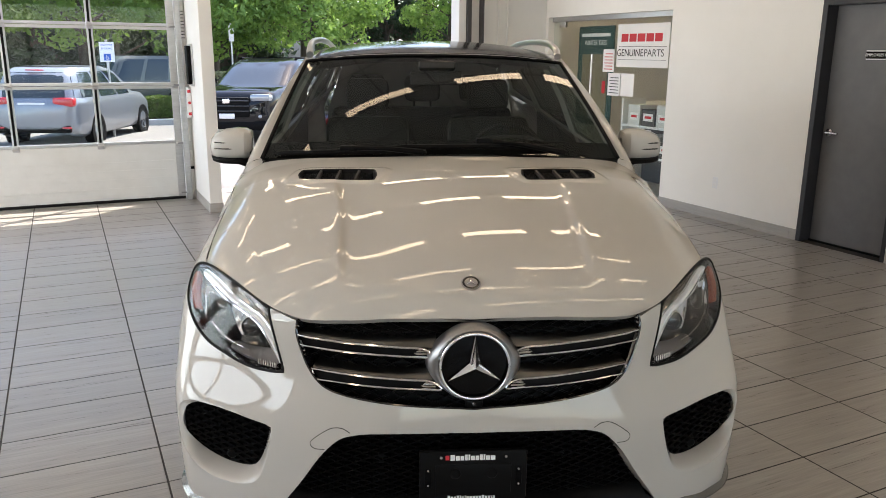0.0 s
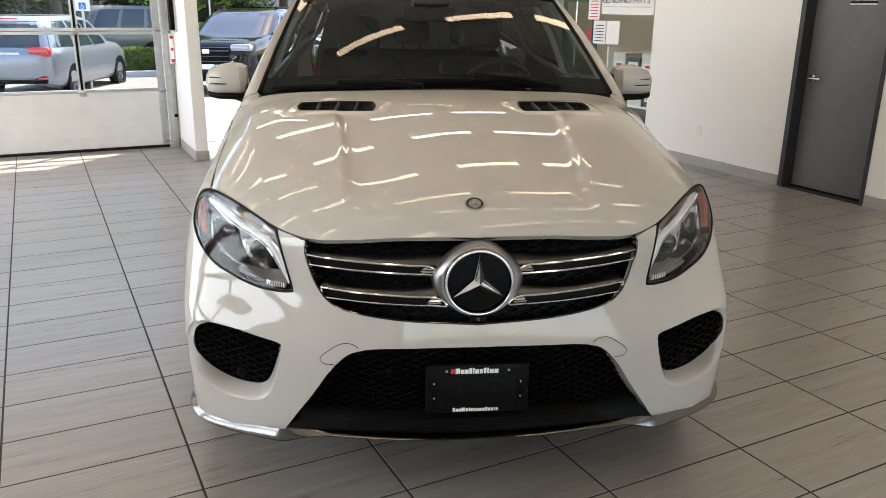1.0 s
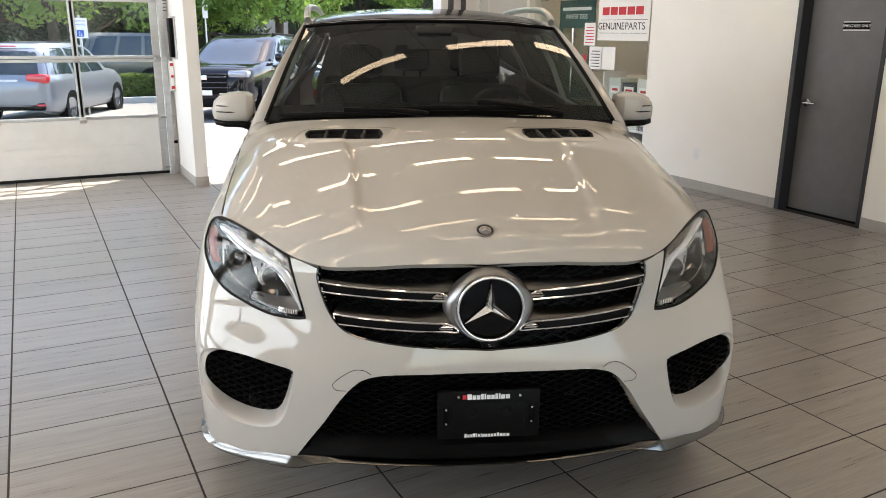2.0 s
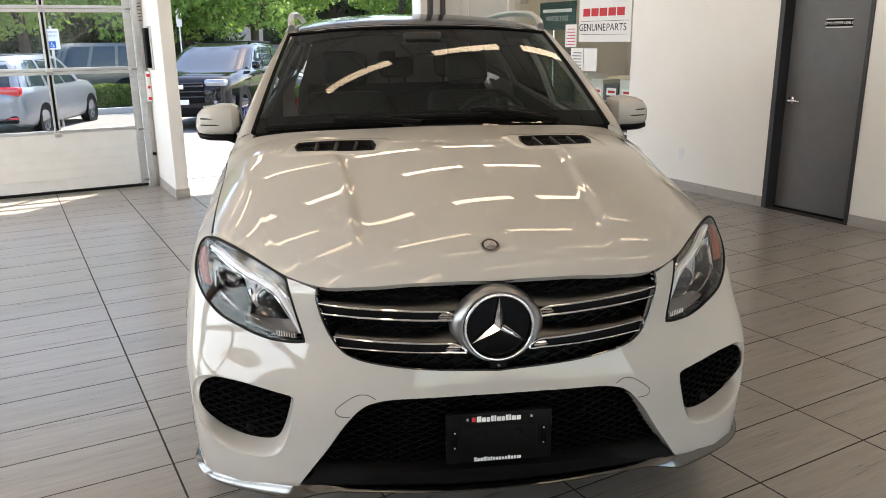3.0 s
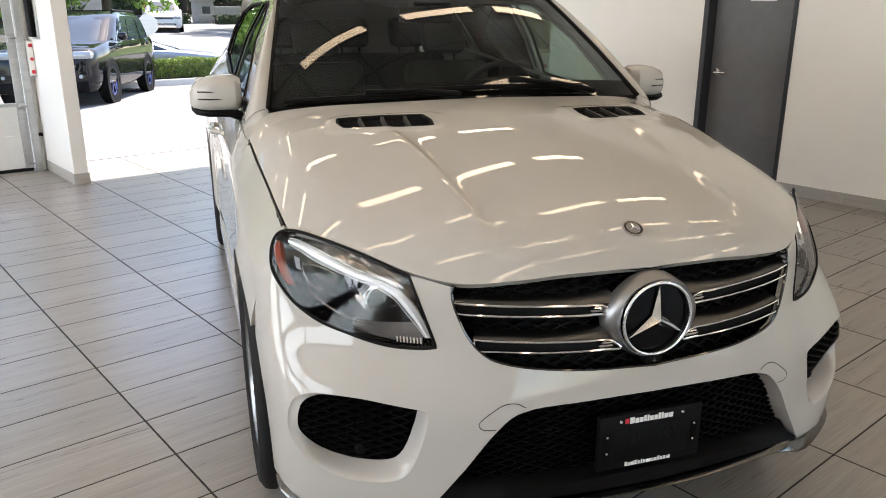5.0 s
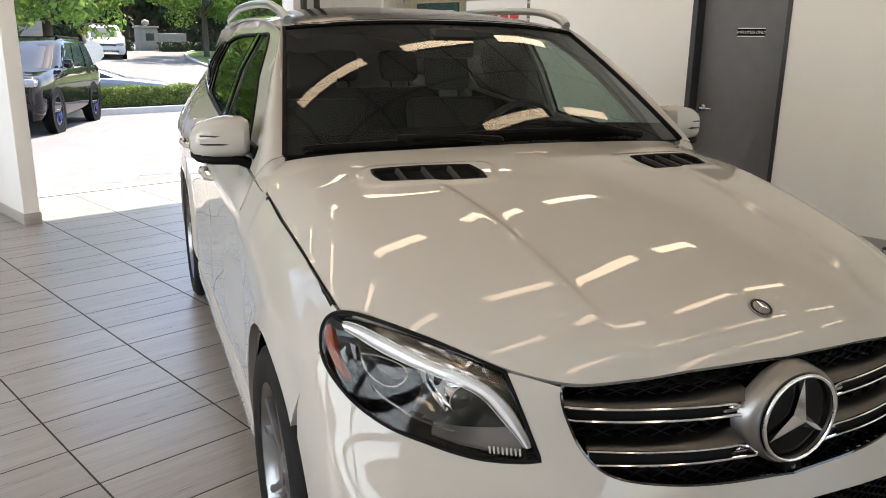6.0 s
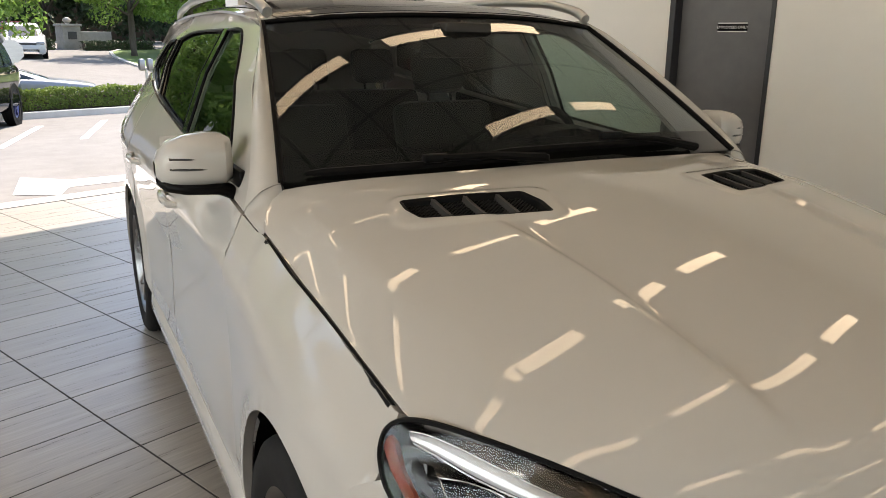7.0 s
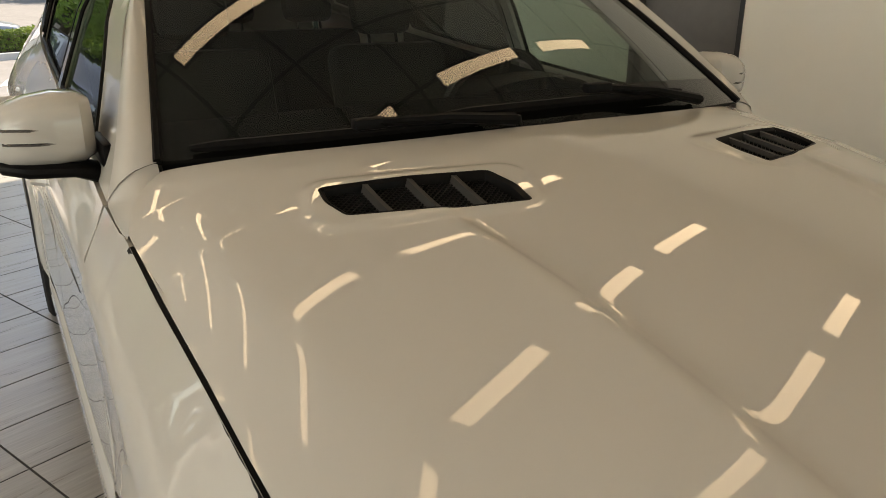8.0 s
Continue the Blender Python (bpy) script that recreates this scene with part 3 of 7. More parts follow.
for y in (5.10, 6.22):
    part("upright", boxes(((WX + 0.36, y, 0.0), (WX + 0.72, y + 0.03, 1.12)), bevel=0.003), M_WHITEPRINT, rack)
rng = random.Random(4)
for z in (0.447, 0.807):
    y = 5.16
    while y < 6.05:
        w = rng.uniform(0.16, 0.26)
        b = thing("part_box", "dark grey part box with a white label on the shelf", "box", None, "part boxes")
        h = rng.uniform(0.18, 0.27)
        part("carton", boxes(((WX + 0.38, y, z - 0.002), (WX + 0.66, y + w, z + h)), bevel=0.004), M_DARKGREY if rng.random() < 0.7 else M_GDPANEL, b, "", False)
        part("label_sheet", boxes(((WX + 0.377, y + 0.03, z + 0.06), (WX + 0.3795, y + w - 0.04, z + 0.15))), M_PAPER, b, "white label with a red mark", False)
        part("label_mark", boxes(((WX + 0.375, y + 0.05, z + 0.09), (WX + 0.3768, y + w - 0.07, z + 0.12))), M_RED, b, "", False)
        y += w + 0.03
wallboard = thing("wall_rack", "grey slatted rack high on the wall", "rack")
for q in range(4):
    part("slat", boxes(((WX + 0.35, 5.06, 1.72 + 0.09 * q), (WX + 0.37, 5.40, 1.78 + 0.09 * q)), bevel=0.003), M_DARKSILVER, wallboard)
part("upright", boxes(((WX + 0.37, 5.10, 0.0), (WX + 0.39, 5.13, 2.1)), ((WX + 0.37, 5.33, 0.0), (WX + 0.39, 5.36, 2.1))), M_DARKSILVER, wallboard, "", False)
# ---- the car's surfaces, in its own axes: x across, y from nose to tail, z up ----
def cr(p, t):
    """Smooth curve through the points p (n x k) at the parameters t, 0 to n - 1."""
    p = np.asarray(p, float)
    n = len(p)
    t = np.clip(np.asarray(t, float), 0, n - 1)
    i = np.minimum(t.astype(int), n - 2)
    f = (t - i)[..., None] if p.ndim > 1 else t - i
    ext = np.concatenate([[2 * p[0] - p[1]], p, [2 * p[-1] - p[-2]]])
    a, b, c, d = ext[i], ext[i + 1], ext[i + 2], ext[i + 3]
    return b + 0.5 * f * (c - a + f * (2 * a - 5 * b + 4 * c - d + f * (3 * (b - c) + d - a)))


def mono(xs, ys, x):
    """Smooth interpolation of ys over uneven xs."""
    xs = np.asarray(xs, float)
    t = np.interp(x, xs, np.arange(len(xs)))
    m = np.gradient(np.asarray(ys, float), xs)
    i = np.minimum(np.asarray(t).astype(int), len(xs) - 2)
    ys = np.asarray(ys, float)
    h = xs[i + 1] - xs[i]
    f = np.clip((x - xs[i]) / h, 0, 1)
    return ((1 + 2 * f) * (1 - f) ** 2 * ys[i] + f * (1 - f) ** 2 * h * m[i] + f * f * (3 - 2 * f) * ys[i + 1] + f * f * (f - 1) * h * m[i + 1])


# plan curves of nose and fender at rising heights
Z_ROW = [0.22, 0.33, 0.45, 0.60, 0.75, 0.90, 1.00, 1.12]
N022 = [(0, 0.06), (0.25, 0.06), (0.45, 0.065), (0.59, 0.085), (0.74, 0.16), (0.85, 0.25), (0.905, 0.35), (0.93, 0.50), (0.945, 0.87), (0.925, 1.45)]
N033 = [(0, 0.00), (0.25, 0.005), (0.45, 0.03), (0.595, 0.07), (0.74, 0.145), (0.855, 0.235), (0.912, 0.34), (0.937, 0.50), (0.955, 0.87), (0.935, 1.45)]
N045 = [(0, -0.03), (0.25, -0.02), (0.45, 0.015), (0.60, 0.075), (0.74, 0.145), (0.858, 0.225), (0.915, 0.33), (0.942, 0.50), (0.962, 0.87), (0.945, 1.45)]
N060 = [(0, -0.035), (0.25, -0.025), (0.45, 0.018), (0.60, 0.085), (0.74, 0.155), (0.86, 0.245), (0.917, 0.345), (0.945, 0.50), (0.965, 0.87), (0.945, 1.45)]
N075 = [(0, -0.005), (0.25, 0.012), (0.45, 0.07), (0.60, 0.158), (0.735, 0.265), (0.845, 0.385), (0.91, 0.48), (0.945, 0.60), (0.966, 0.87), (0.943, 1.45)]
N090 = [(0, 0.02), (0.25, 0.045), (0.45, 0.095), (0.58, 0.18), (0.70, 0.295), (0.815, 0.43), (0.89, 0.52), (0.93, 0.66), (0.948, 0.90), (0.946, 1.45)]
N100 = [(0, 0.10), (0.25, 0.12), (0.45, 0.16), (0.56, 0.235), (0.67, 0.33), (0.775, 0.45), (0.86, 0.56), (0.90, 0.70), (0.922, 0.92), (0.938, 1.45)]
N112 = [(0, 0.20), (0.25, 0.22), (0.45, 0.26), (0.55, 0.34), (0.65, 0.43), (0.74, 0.55), (0.80, 0.66), (0.835, 0.78), (0.86, 0.98), (0.889, 1.45)]
NOSE = np.array([cr(r, np.linspace(0, 9, 271)) for r in (N022, N033, N045, N060, N075, N090, N100, N112)])


def nose(s, z):
    """Points of nose and fender for s (0 at the middle, 9 at the front door) and the heights z."""
    s, z = np.atleast_1d(np.asarray(s, float)), np.atleast_1d(np.asarray(z, float))
    t = np.interp(z, Z_ROW, np.arange(8.0))
    f = np.clip(s * 30, 0, 270)
    k = np.minimum(f.astype(int), 269)
    w = (f - k)[:, None]
    ext = np.concatenate([2 * NOSE[:1] - NOSE[1:2], NOSE, 2 * NOSE[-1:] - NOSE[-2:-1]])
    i = np.minimum(t.astype(int), 6)
    g = (t - i)[:, None]
    a, b, c, d = [ext[i + q, k] * (1 - w) + ext[i + q, k + 1] * w for q in range(4)]
    xy = b + 0.5 * g * (c - a + g * (2 * a - 5 * b + 4 * c - d + g * (3 * (b - c) + d - a)))
    g = 0.024 * np.exp(-((s - 5.1) / 1.4) ** 2 - ((z - 0.78) / 0.14) ** 2)
    return np.column_stack([xy + np.column_stack([g, -g]), z])


def s_of(v, z, axis=0):
    """The parameter at which nose and fender have x (axis 0) or y (axis 1) = v at the height z."""
    grid = np.linspace(0, 8 if axis == 0 else 9, 241 if axis == 0 else 271)
    row = nose(grid, np.full(len(grid), z))[:, axis]
    return float(np.interp(v, np.maximum.accumulate(row) + 1e-7 * np.arange(len(row)), grid))


def spline(xs, ys, x):
    """Natural cubic spline through ys (n, or n x m with one column for each x) over xs."""
    xs, ys = np.asarray(xs, float), np.asarray(ys, float)
    n = len(xs)
    h = np.diff(xs)
    A = np.eye(n)
    R = np.zeros(ys.shape)
    for k in range(1, n - 1):
        A[k, k - 1:k + 2] = h[k - 1], 2 * (h[k - 1] + h[k]), h[k]
        R[k] = 6 * ((ys[k + 1] - ys[k]) / h[k] - (ys[k] - ys[k - 1]) / h[k - 1])
    M = np.linalg.solve(A, R)
    x = np.clip(np.asarray(x, float), xs[0], xs[-1])
    i = np.clip(np.searchsorted(xs, x, "right") - 1, 0, n - 2)
    pick = (lambda a, j: a[j]) if ys.ndim == 1 else (lambda a, j: a[j, np.arange(len(x))])
    hh, u, w = h[i], x - xs[i], xs[i + 1] - x
    return (pick(M, i) * w ** 3 + pick(M, i + 1) * u ** 3) / (6 * hh) + (pick(ys, i) / hh - pick(M, i) * hh / 6) * w + (pick(ys, i + 1) / hh - pick(M, i + 1) * hh / 6) * u


# the bonnet, as heights over columns of x and shares of the way from its front edge to its rear edge
HX = [0.0, 0.30, 0.507, 0.65, 0.80, 0.89]
HT = [0.0, 0.03, 0.09, 0.25, 0.50, 0.75, 1.0]
H0 = [0.925, 0.965, 1.014, 1.075, 1.140, 1.190, 1.225]
H1 = [0.920, 0.960, 1.005, 1.066, 1.132, 1.184, 1.220]
H2 = [0.908, 0.942, 0.985, 1.050, 1.115, 1.168, 1.207]
H3 = [0.935, 0.955, 0.985, 1.040, 1.102, 1.155, 1.198]
H4 = [0.965, 0.977, 0.997, 1.038, 1.086, 1.133, 1.177]
H5 = [0.975, 0.984, 1.000, 1.034, 1.074, 1.108, 1.132]
HZ = [H0, H1, H2, H3, H4, H5]
FX = [0.0, 0.20, 0.36, 0.507, 0.596, 0.72, 0.849, 0.90]
FY = [0.035, 0.045, 0.07, 0.125, 0.195, 0.345, 0.530, 0.62]
RX = [0.0, 0.30, 0.55, 0.70, 0.786, 0.90]
RY = [1.262, 1.285, 1.335, 1.383, 1.430, 1.50]


def hood_terms(x, t):
    e, g = np.exp(-t / 0.05), 1 / (1 + np.exp(-(x - 0.56) / 0.05))
    return np.stack([x ** i * t ** j for i in (0, 2, 4, 6) for j in (0, 1, 2, 3) if i < 6 or j < 2] + [e, e * x ** 2, e * x ** 4, g * e, g * np.exp(-t / 0.25)], 1)


# one fair surface through the heights, without ripples
hx, ht = [a.ravel() for a in np.meshgrid(HX, HT, indexing="ij")]
HOOD_FAIR = np.linalg.lstsq(hood_terms(hx, ht), np.ravel(HZ), rcond=None)[0]


def hood_z(x, y):
    """Height of the bonnet; arrays or numbers."""
    one = np.ndim(x) == 0 and np.ndim(y) == 0
    x, y = np.broadcast_arrays(np.abs(np.atleast_1d(np.asarray(x, float))), np.atleast_1d(np.asarray(y, float)))
    a, b = spline(FX, FY, x), spline(RX, RY, x)
    t = np.clip((y - a) / (b - a), 0, 1)
    v = np.array([spline(HT, h, t) for h in HZ])
    f = np.clip(t / 0.26, 0, 1)
    f = f * f * (3 - 2 * f)
    z = spline(HX, v, x) * (1 - f) + hood_terms(x, t) @ HOOD_FAIR * f
    # the two long ridges: a soft step on the inner side, and the shoulder where the bonnet turns down to the fender
    c = spline([0.0, 0.27, 0.40, 0.535, 0.645, 0.80, 1.1, 1.6], [0.35, 0.376, 0.384, 0.390, 0.397, 0.414, 0.45, 0.5], y)
    w = np.clip((y - 0.12) / 0.18, 0, 1) * np.clip((1.06 - y) / 0.25, 0, 1)
    w = w * w * (3 - 2 * w)
    d = x - c
    z = z + 0.014 * w * np.exp(-np.maximum(d, 0) / 0.16) / (1 + np.exp(np.clip(-d / 0.0065, -40, 40)))
    c2 = spline([0.0, 0.255, 0.33, 0.53, 0.66, 0.78, 0.91, 1.15, 1.50], [0.50, 0.602, 0.629, 0.686, 0.720, 0.745, 0.765, 0.781, 0.80], y)
    w2 = np.clip((y - 0.17) / 0.22, 0, 1) * np.clip((1.29 - y) / 0.20, 0, 1)
    soft = lambda e: 0.006 * np.log1p(np.exp(np.clip(e / 0.006, -30, 30)))
    z = z - 0.026 * w2 * soft(x - c2) / (0.875 - c2)
    lift = 0.05 * np.log1p(np.exp((x - 0.44) / 0.05))
    z = z + 0.045 * w2 * (lift - soft(x - c2) * (0.44 / (0.88 - c2)))
    z = z + 1.0 * w2 * np.maximum(x - c2, 0) * np.maximum(0.88 - x, 0)
    # the raised painted edge round each vent
    u, v = x - 0.435, y - 1.041
    u, v = np.abs(0.964 * u + 0.265 * v) - 0.150, np.abs(-0.265 * u + 0.964 * v) - 0.046
    d = np.hypot(np.maximum(u, 0), np.maximum(v, 0)) + np.minimum(np.maximum(u, v), 0)
    f = np.clip((0.058 - d) / 0.020, 0, 1)
    z = z + 0.0045 * f * f * (3 - 2 * f)
    return float(z[0]) if one else z


# the side behind the fender: sill to belt line, then the glass house
SY = [1.45, 2.0, 2.9, 3.4, 3.79, 4.2, 4.55, 4.72]
SZ = [0.22, 0.45, 0.60, 0.78, 0.92, 1.00, 1.06, 1.15, 1.30]
S_OUT = [0.0, 0.004, 0.006, 0.016, 0.026, 0.012, -0.055, -0.17]
S_PROFILE = [0.920, 0.938, 0.934, 0.930, 0.938, 0.938, 0.932, 0.893, 0.845]


def side_x(y, z):
    return mono(SZ, S_PROFILE, z) + mono(SY, S_OUT, y)


# ---- the yard outside ----
M_LEAF = varied(material("leaf", (0.07, 0.13, 0.02), 0.55), (0.08, 0.17, 0.03), (0.27, 0.41, 0.09), 3.0, 3, space="Object")
M_LEAFDARK = varied(material("dark_leaf", (0.03, 0.06, 0.02), 0.6), (0.012, 0.03, 0.010), (0.05, 0.085, 0.028), 3.0, 3)
M_HEDGE = varied(material("hedge_leaf", (0.09, 0.15, 0.025), 0.6), (0.05, 0.10, 0.015), (0.20, 0.27, 0.05), 5.0, 3)


def translucent(m, share):
    """Lets some light through a leaf."""
    nt = m.node_tree
    b, out = nt.nodes["Principled BSDF"], nt.nodes["Material Output"]
    tl = nt.nodes.new("ShaderNodeBsdfTranslucent")
    mx = nt.nodes.new("ShaderNodeMixShader")
    mx.inputs[0].default_value = share
    nt.links.new(b.inputs["Base Color"].links[0].from_socket, tl.inputs[0])
    nt.links.new(b.outputs[0], mx.inputs[1])
    nt.links.new(tl.outputs[0], mx.inputs[2])
    nt.links.new(mx.outputs[0], out.inputs[0])


translucent(M_LEAF, 0.5)
translucent(M_HEDGE, 0.4)
M_BARK = varied(material("bark", (0.09, 0.07, 0.05), 0.9), (0.05, 0.04, 0.03), (0.12, 0.095, 0.07), 9, stretch=(4, 4, 0.7), bump=0.4)
M_GRASS = varied(material("grass_ground", (0.10, 0.16, 0.04), 0.9), (0.07, 0.12, 0.025), (0.14, 0.20, 0.05), 5)
M_SILVERPAINT = material("silver_paint", (0.24, 0.255, 0.285), 0.32, 0.5, 0.6)
M_BLACKPAINT = material("black_paint", (0.006, 0.0065, 0.008), 0.05, 0.0, 0.0, Specular_IOR_Level=0.35)
M_OLIVE = material("olive_paint", (0.06, 0.065, 0.055), 0.35, 0.0, 1.0)
M_WHITEPAINT = material("white_paint", (0.52, 0.52, 0.52), 0.3, 0.0, 0.6)
M_CARGLASS = material("car_glass", (0.02, 0.03, 0.04), 0.03, 0.0, 0.0)
M_REDLENS = material("tail_red", (0.5, 0.015, 0.02), 0.2, 0.0, 1.0)
M_HEADLENS = material("head_lens", (0.30, 0.32, 0.34), 0.12, 0.4, 0.6)
M_STONE = varied(material("gate_stone", (0.32, 0.31, 0.29), 0.9), (0.26, 0.25, 0.23), (0.38, 0.37, 0.34), 4, bump=0.2)
M_BLUE = material("sign_blue", (0.01, 0.10, 0.45), 0.5)
M_FLOWER = varied(material("flower_shrub", (0.6, 0.55, 0.35), 0.7), (0.10, 0.17, 0.04), (0.75, 0.66, 0.42), 9, 3)


def ground_z(y):
    return -0.012 - 0.023 * max(0.0, min(y, 20.0) - 7.75) + 0.036 * max(0.0, min(y, 60.0) - 24.0)


bm = bmesh.new()
rows = [[(x, y, ground_z(y)) for x in (-900, -60, 0, 60, 900)] for y in (7.70, 9, 12, 16, 20, 24, 60, 1500)]
loft(bm, rows)
box(bm, (-900, -900, -0.4), (900, 7.70, -0.13))
bmesh.ops.recalc_face_normals(bm, faces=bm.faces[:])
structure("ground", bm, M_ASPHALT, "sunlit pale asphalt yard and road", "ground")
structure("apron", boxes(((-8, 7.74, -0.05), (12, 8.02, -0.004)), bevel=0.002), M_CONCRETE, "pale concrete apron along the bays", "pavement")
kerb = structure("kerb", boxes(((4.6, 18.15, -0.4), (22, 18.32, -0.10)), ((-12, 20.6, -0.4), (3.4, 20.77, -0.14)), bevel=0.02), M_CONCRETE, "concrete kerb in front of the hedge", "kerb")
bm = bmesh.new()
for pts in ([(3.04, 12.88), (3.17, 12.84), (5.15, 16.22), (5.03, 16.28)], [(4.48, 13.2), (4.61, 13.16), (6.58, 16.5), (6.46, 16.56)], [(1.66, 8.45), (2.17, 9.60), (2.47, 8.98), (3.4, 8.75), (3.3, 8.35), (2.25, 8.50), (1.98, 7.98 + 0.1)], [(6.1, 13.6), (6.22, 13.56), (8.2, 16.9), (8.08, 16.96)]):
    bm.faces.new([bm.verts.new((x, y, ground_z(y) + 0.006)) for x, y in pts])
bmesh.ops.recalc_face_normals(bm, faces=bm.faces[:])
for f in bm.faces:
    if f.normal.z < 0:
        f.normal_flip()
structure("road_marking", bm, M_LINE, "worn white bay lines and arrow on the asphalt", "marking")
structure("grass_strip", boxes(((-14, 20.77, -0.3), (3.3, 24, -0.16)), ((4.7, 18.32, -0.4), (22, 19.6, -0.14))), M_GRASS, "grass and soil verge behind the kerb", "grass")
bm = bmesh.new()
loft(bm, [[(x0, y, ground_z(y) + 0.05), (x0 + 40, y, ground_z(y) + 0.10)] for x0, y in ((15.9, 30.0), (17.0, 34.0), (18.2, 38.0), (19.6, 42.0), (21.4, 46.0), (23.6, 49.0))])
structure("far_lawn", bm, M_GRASS, "sunlit lawn beside the rising road", "grass")
bm = bmesh.new()
loft(bm, [[(x0 - 0.20, y, ground_z(y) - 0.1), (x0 - 0.19, y, ground_z(y) + 0.09), (x0, y, ground_z(y) + 0.10), (x0 + 0.01, y, ground_z(y) - 0.1)] for x0, y in ((15.9, 30.0), (17.0, 34.0), (18.2, 38.0), (19.6, 42.0), (21.4, 46.0), (23.6, 49.0))])
structure("far_kerb", bm, M_CONCRETE, "pale kerb along the lawn", "kerb")


def leaves(n, shape, size, seed, squash=0.55):
    """Many small leaf blades over and inside a form; shape(rng) gives a point and its outward way."""
    rng = np.random.default_rng(seed)
    verts, faces = [], []
    for _ in range(n):
        p, out = shape(rng)
        d = np.array(out) + rng.normal(0, 0.55, 3)
        d /= np.linalg.norm(d)
        a = np.cross(d, rng.normal(0, 1, 3))
        a /= np.linalg.norm(a)
        b = np.cross(d, a)
        s = size * rng.uniform(0.6, 1.35)
        k = len(verts)
        p = np.array(p)
        verts += [tuple(p - a * s), tuple(p + b * s * squash + d * s * 0.2), tuple(p + a * s), tuple(p - b * s * squash + d * s * 0.2)]
        faces += [(k, k + 1, k + 2, k + 3)]
    return verts, faces


def mesh_of(name, verts, faces, mat, parent=None, label=""):
    me = bpy.data.meshes.new(name)
    me.from_pydata(verts, [], faces)
    me.materials.append(mat)
    ob = new(name, me)
    if parent is not None:
        ob.parent = parent
    if label:
        ob["label"] = label
    return ob


def tree(seed, height, spread, low, mat, n, leaf, label, name="tree"):
    rng = np.random.default_rng(seed)
    t = thing(name, label, "tree")
    bm = bmesh.new()
    tube(bm, [(0, 0, -0.1), (0.03, 0.02, 0.5), (0.05, -0.04, low), (0.1, 0.05, height * 0.7), (0.0, 0.0, height * 0.92)], [0.22, 0.17, 0.15, 0.08, 0.02], 10)
    tips = []
    for k in range(11):
        a = 2 * math.pi * (k * 0.38 + rng.uniform(-0.05, 0.05))
        z0 = low + (height * 0.62 - low) * k / 11 + 0.2
        r = spread * rng.uniform(0.55, 0.85) * (1 - 0.35 * k / 11)
        end = (r * math.cos(a), r * math.sin(a), z0 + rng.uniform(0.1, 0.9))
        tube(bm, [(0.03, 0, z0 - 0.3), (end[0] * 0.5, end[1] * 0.5, z0 + 0.25), end], [0.07, 0.045, 0.015], 6)
        tips.append(end)
    part("trunk", bm, M_BARK, t, "brown bark trunk and limbs")
    clumps = []
    for k in range(46):
        a = rng.uniform(0, 2 * math.pi)
        h = rng.uniform(0, 1)
        z = low + 0.1 + (height - low) * h
        prof = math.sin(math.pi * min(1, 0.22 + 0.78 * h)) ** 0.7
        r = spread * prof * rng.uniform(0.35, 1.0)
        clumps.append((np.array((r * math.cos(a), r * math.sin(a), z)), rng.uniform(0.45, 0.95) * spread / 3.2))
    for e in tips:
        clumps.append((np.array(e), 0.6 * spread / 3.2))

    def shape(g):
        c, r = clumps[g.integers(len(clumps))]
        v = g.normal(0, 1, 3)
        v /= np.linalg.norm(v)
        return c + v * r * g.uniform(0.35, 1.0) ** 0.5 * (1, 1, 0.7), v + np.array((0, 0, 0.35))

    mesh_of("crown", *leaves(n, shape, leaf, seed + 7), mat, t, "crown of many small leaves")
    return t


LABEL_T = "broad-leaved street tree with a bright green crown"
t1 = tree(3, 7.5, 3.6, 2.15, M_LEAF, 14000, 0.10, LABEL_T)
t1.matrix_world = pose(7.0, 26.0, -0.2)
for x, y, s, a in ((3.3, 25.5, 0.98, 70), (20.8, 42.2, 1.05, 130), (25.0, 43.0, 1.15, 200), (0.0, 28.5, 1.1, 260), (8.5, 40.0, 1.2, 20), (28.0, 44.0, 1.3, 90), (30.0, 50.0, 1.5, 150), (-5.5, 26.5, 1.0, 310)):
    c = copy_thing(t1, pose(x, y, ground_z(y), 0, 0, a))
    c.scale = (s, s, s)
LABEL_D = "dense dark evergreen tree behind the road"
d1 = tree(11, 9.0, 3.3, 0.3, M_LEAFDARK, 9000, 0.16, LABEL_D, "evergreen_tree")
d1.matrix_world = pose(-3.5, 33.0, -0.3)
for x, y, s, a in ((-9.0, 32.0, 1.0, 50), (-1.0, 37.5, 1.15, 80), (-6.5, 38.0, 1.1, 150), (1.5, 35.5, 1.05, 110), (6.0, 38.0, 1.1, 30), (10.0, 52.0, 1.3, 170), (17.0, 60.0, 1.5, 220), (26.0, 66.0, 1.6, 10), (34.0, 62.0, 1.6, 75), (41.0, 58.0, 1.6, 140), (3.0, 48.0, 1.4, 260), (-15.0, 34.0, 1.2, 190), (48.0, 55.0, 1.6, 300)):
    c = copy_thing(d1, pose(x, y, ground_z(y) - 0.05, 0, 0, a))
    c.scale = (s, s, s)


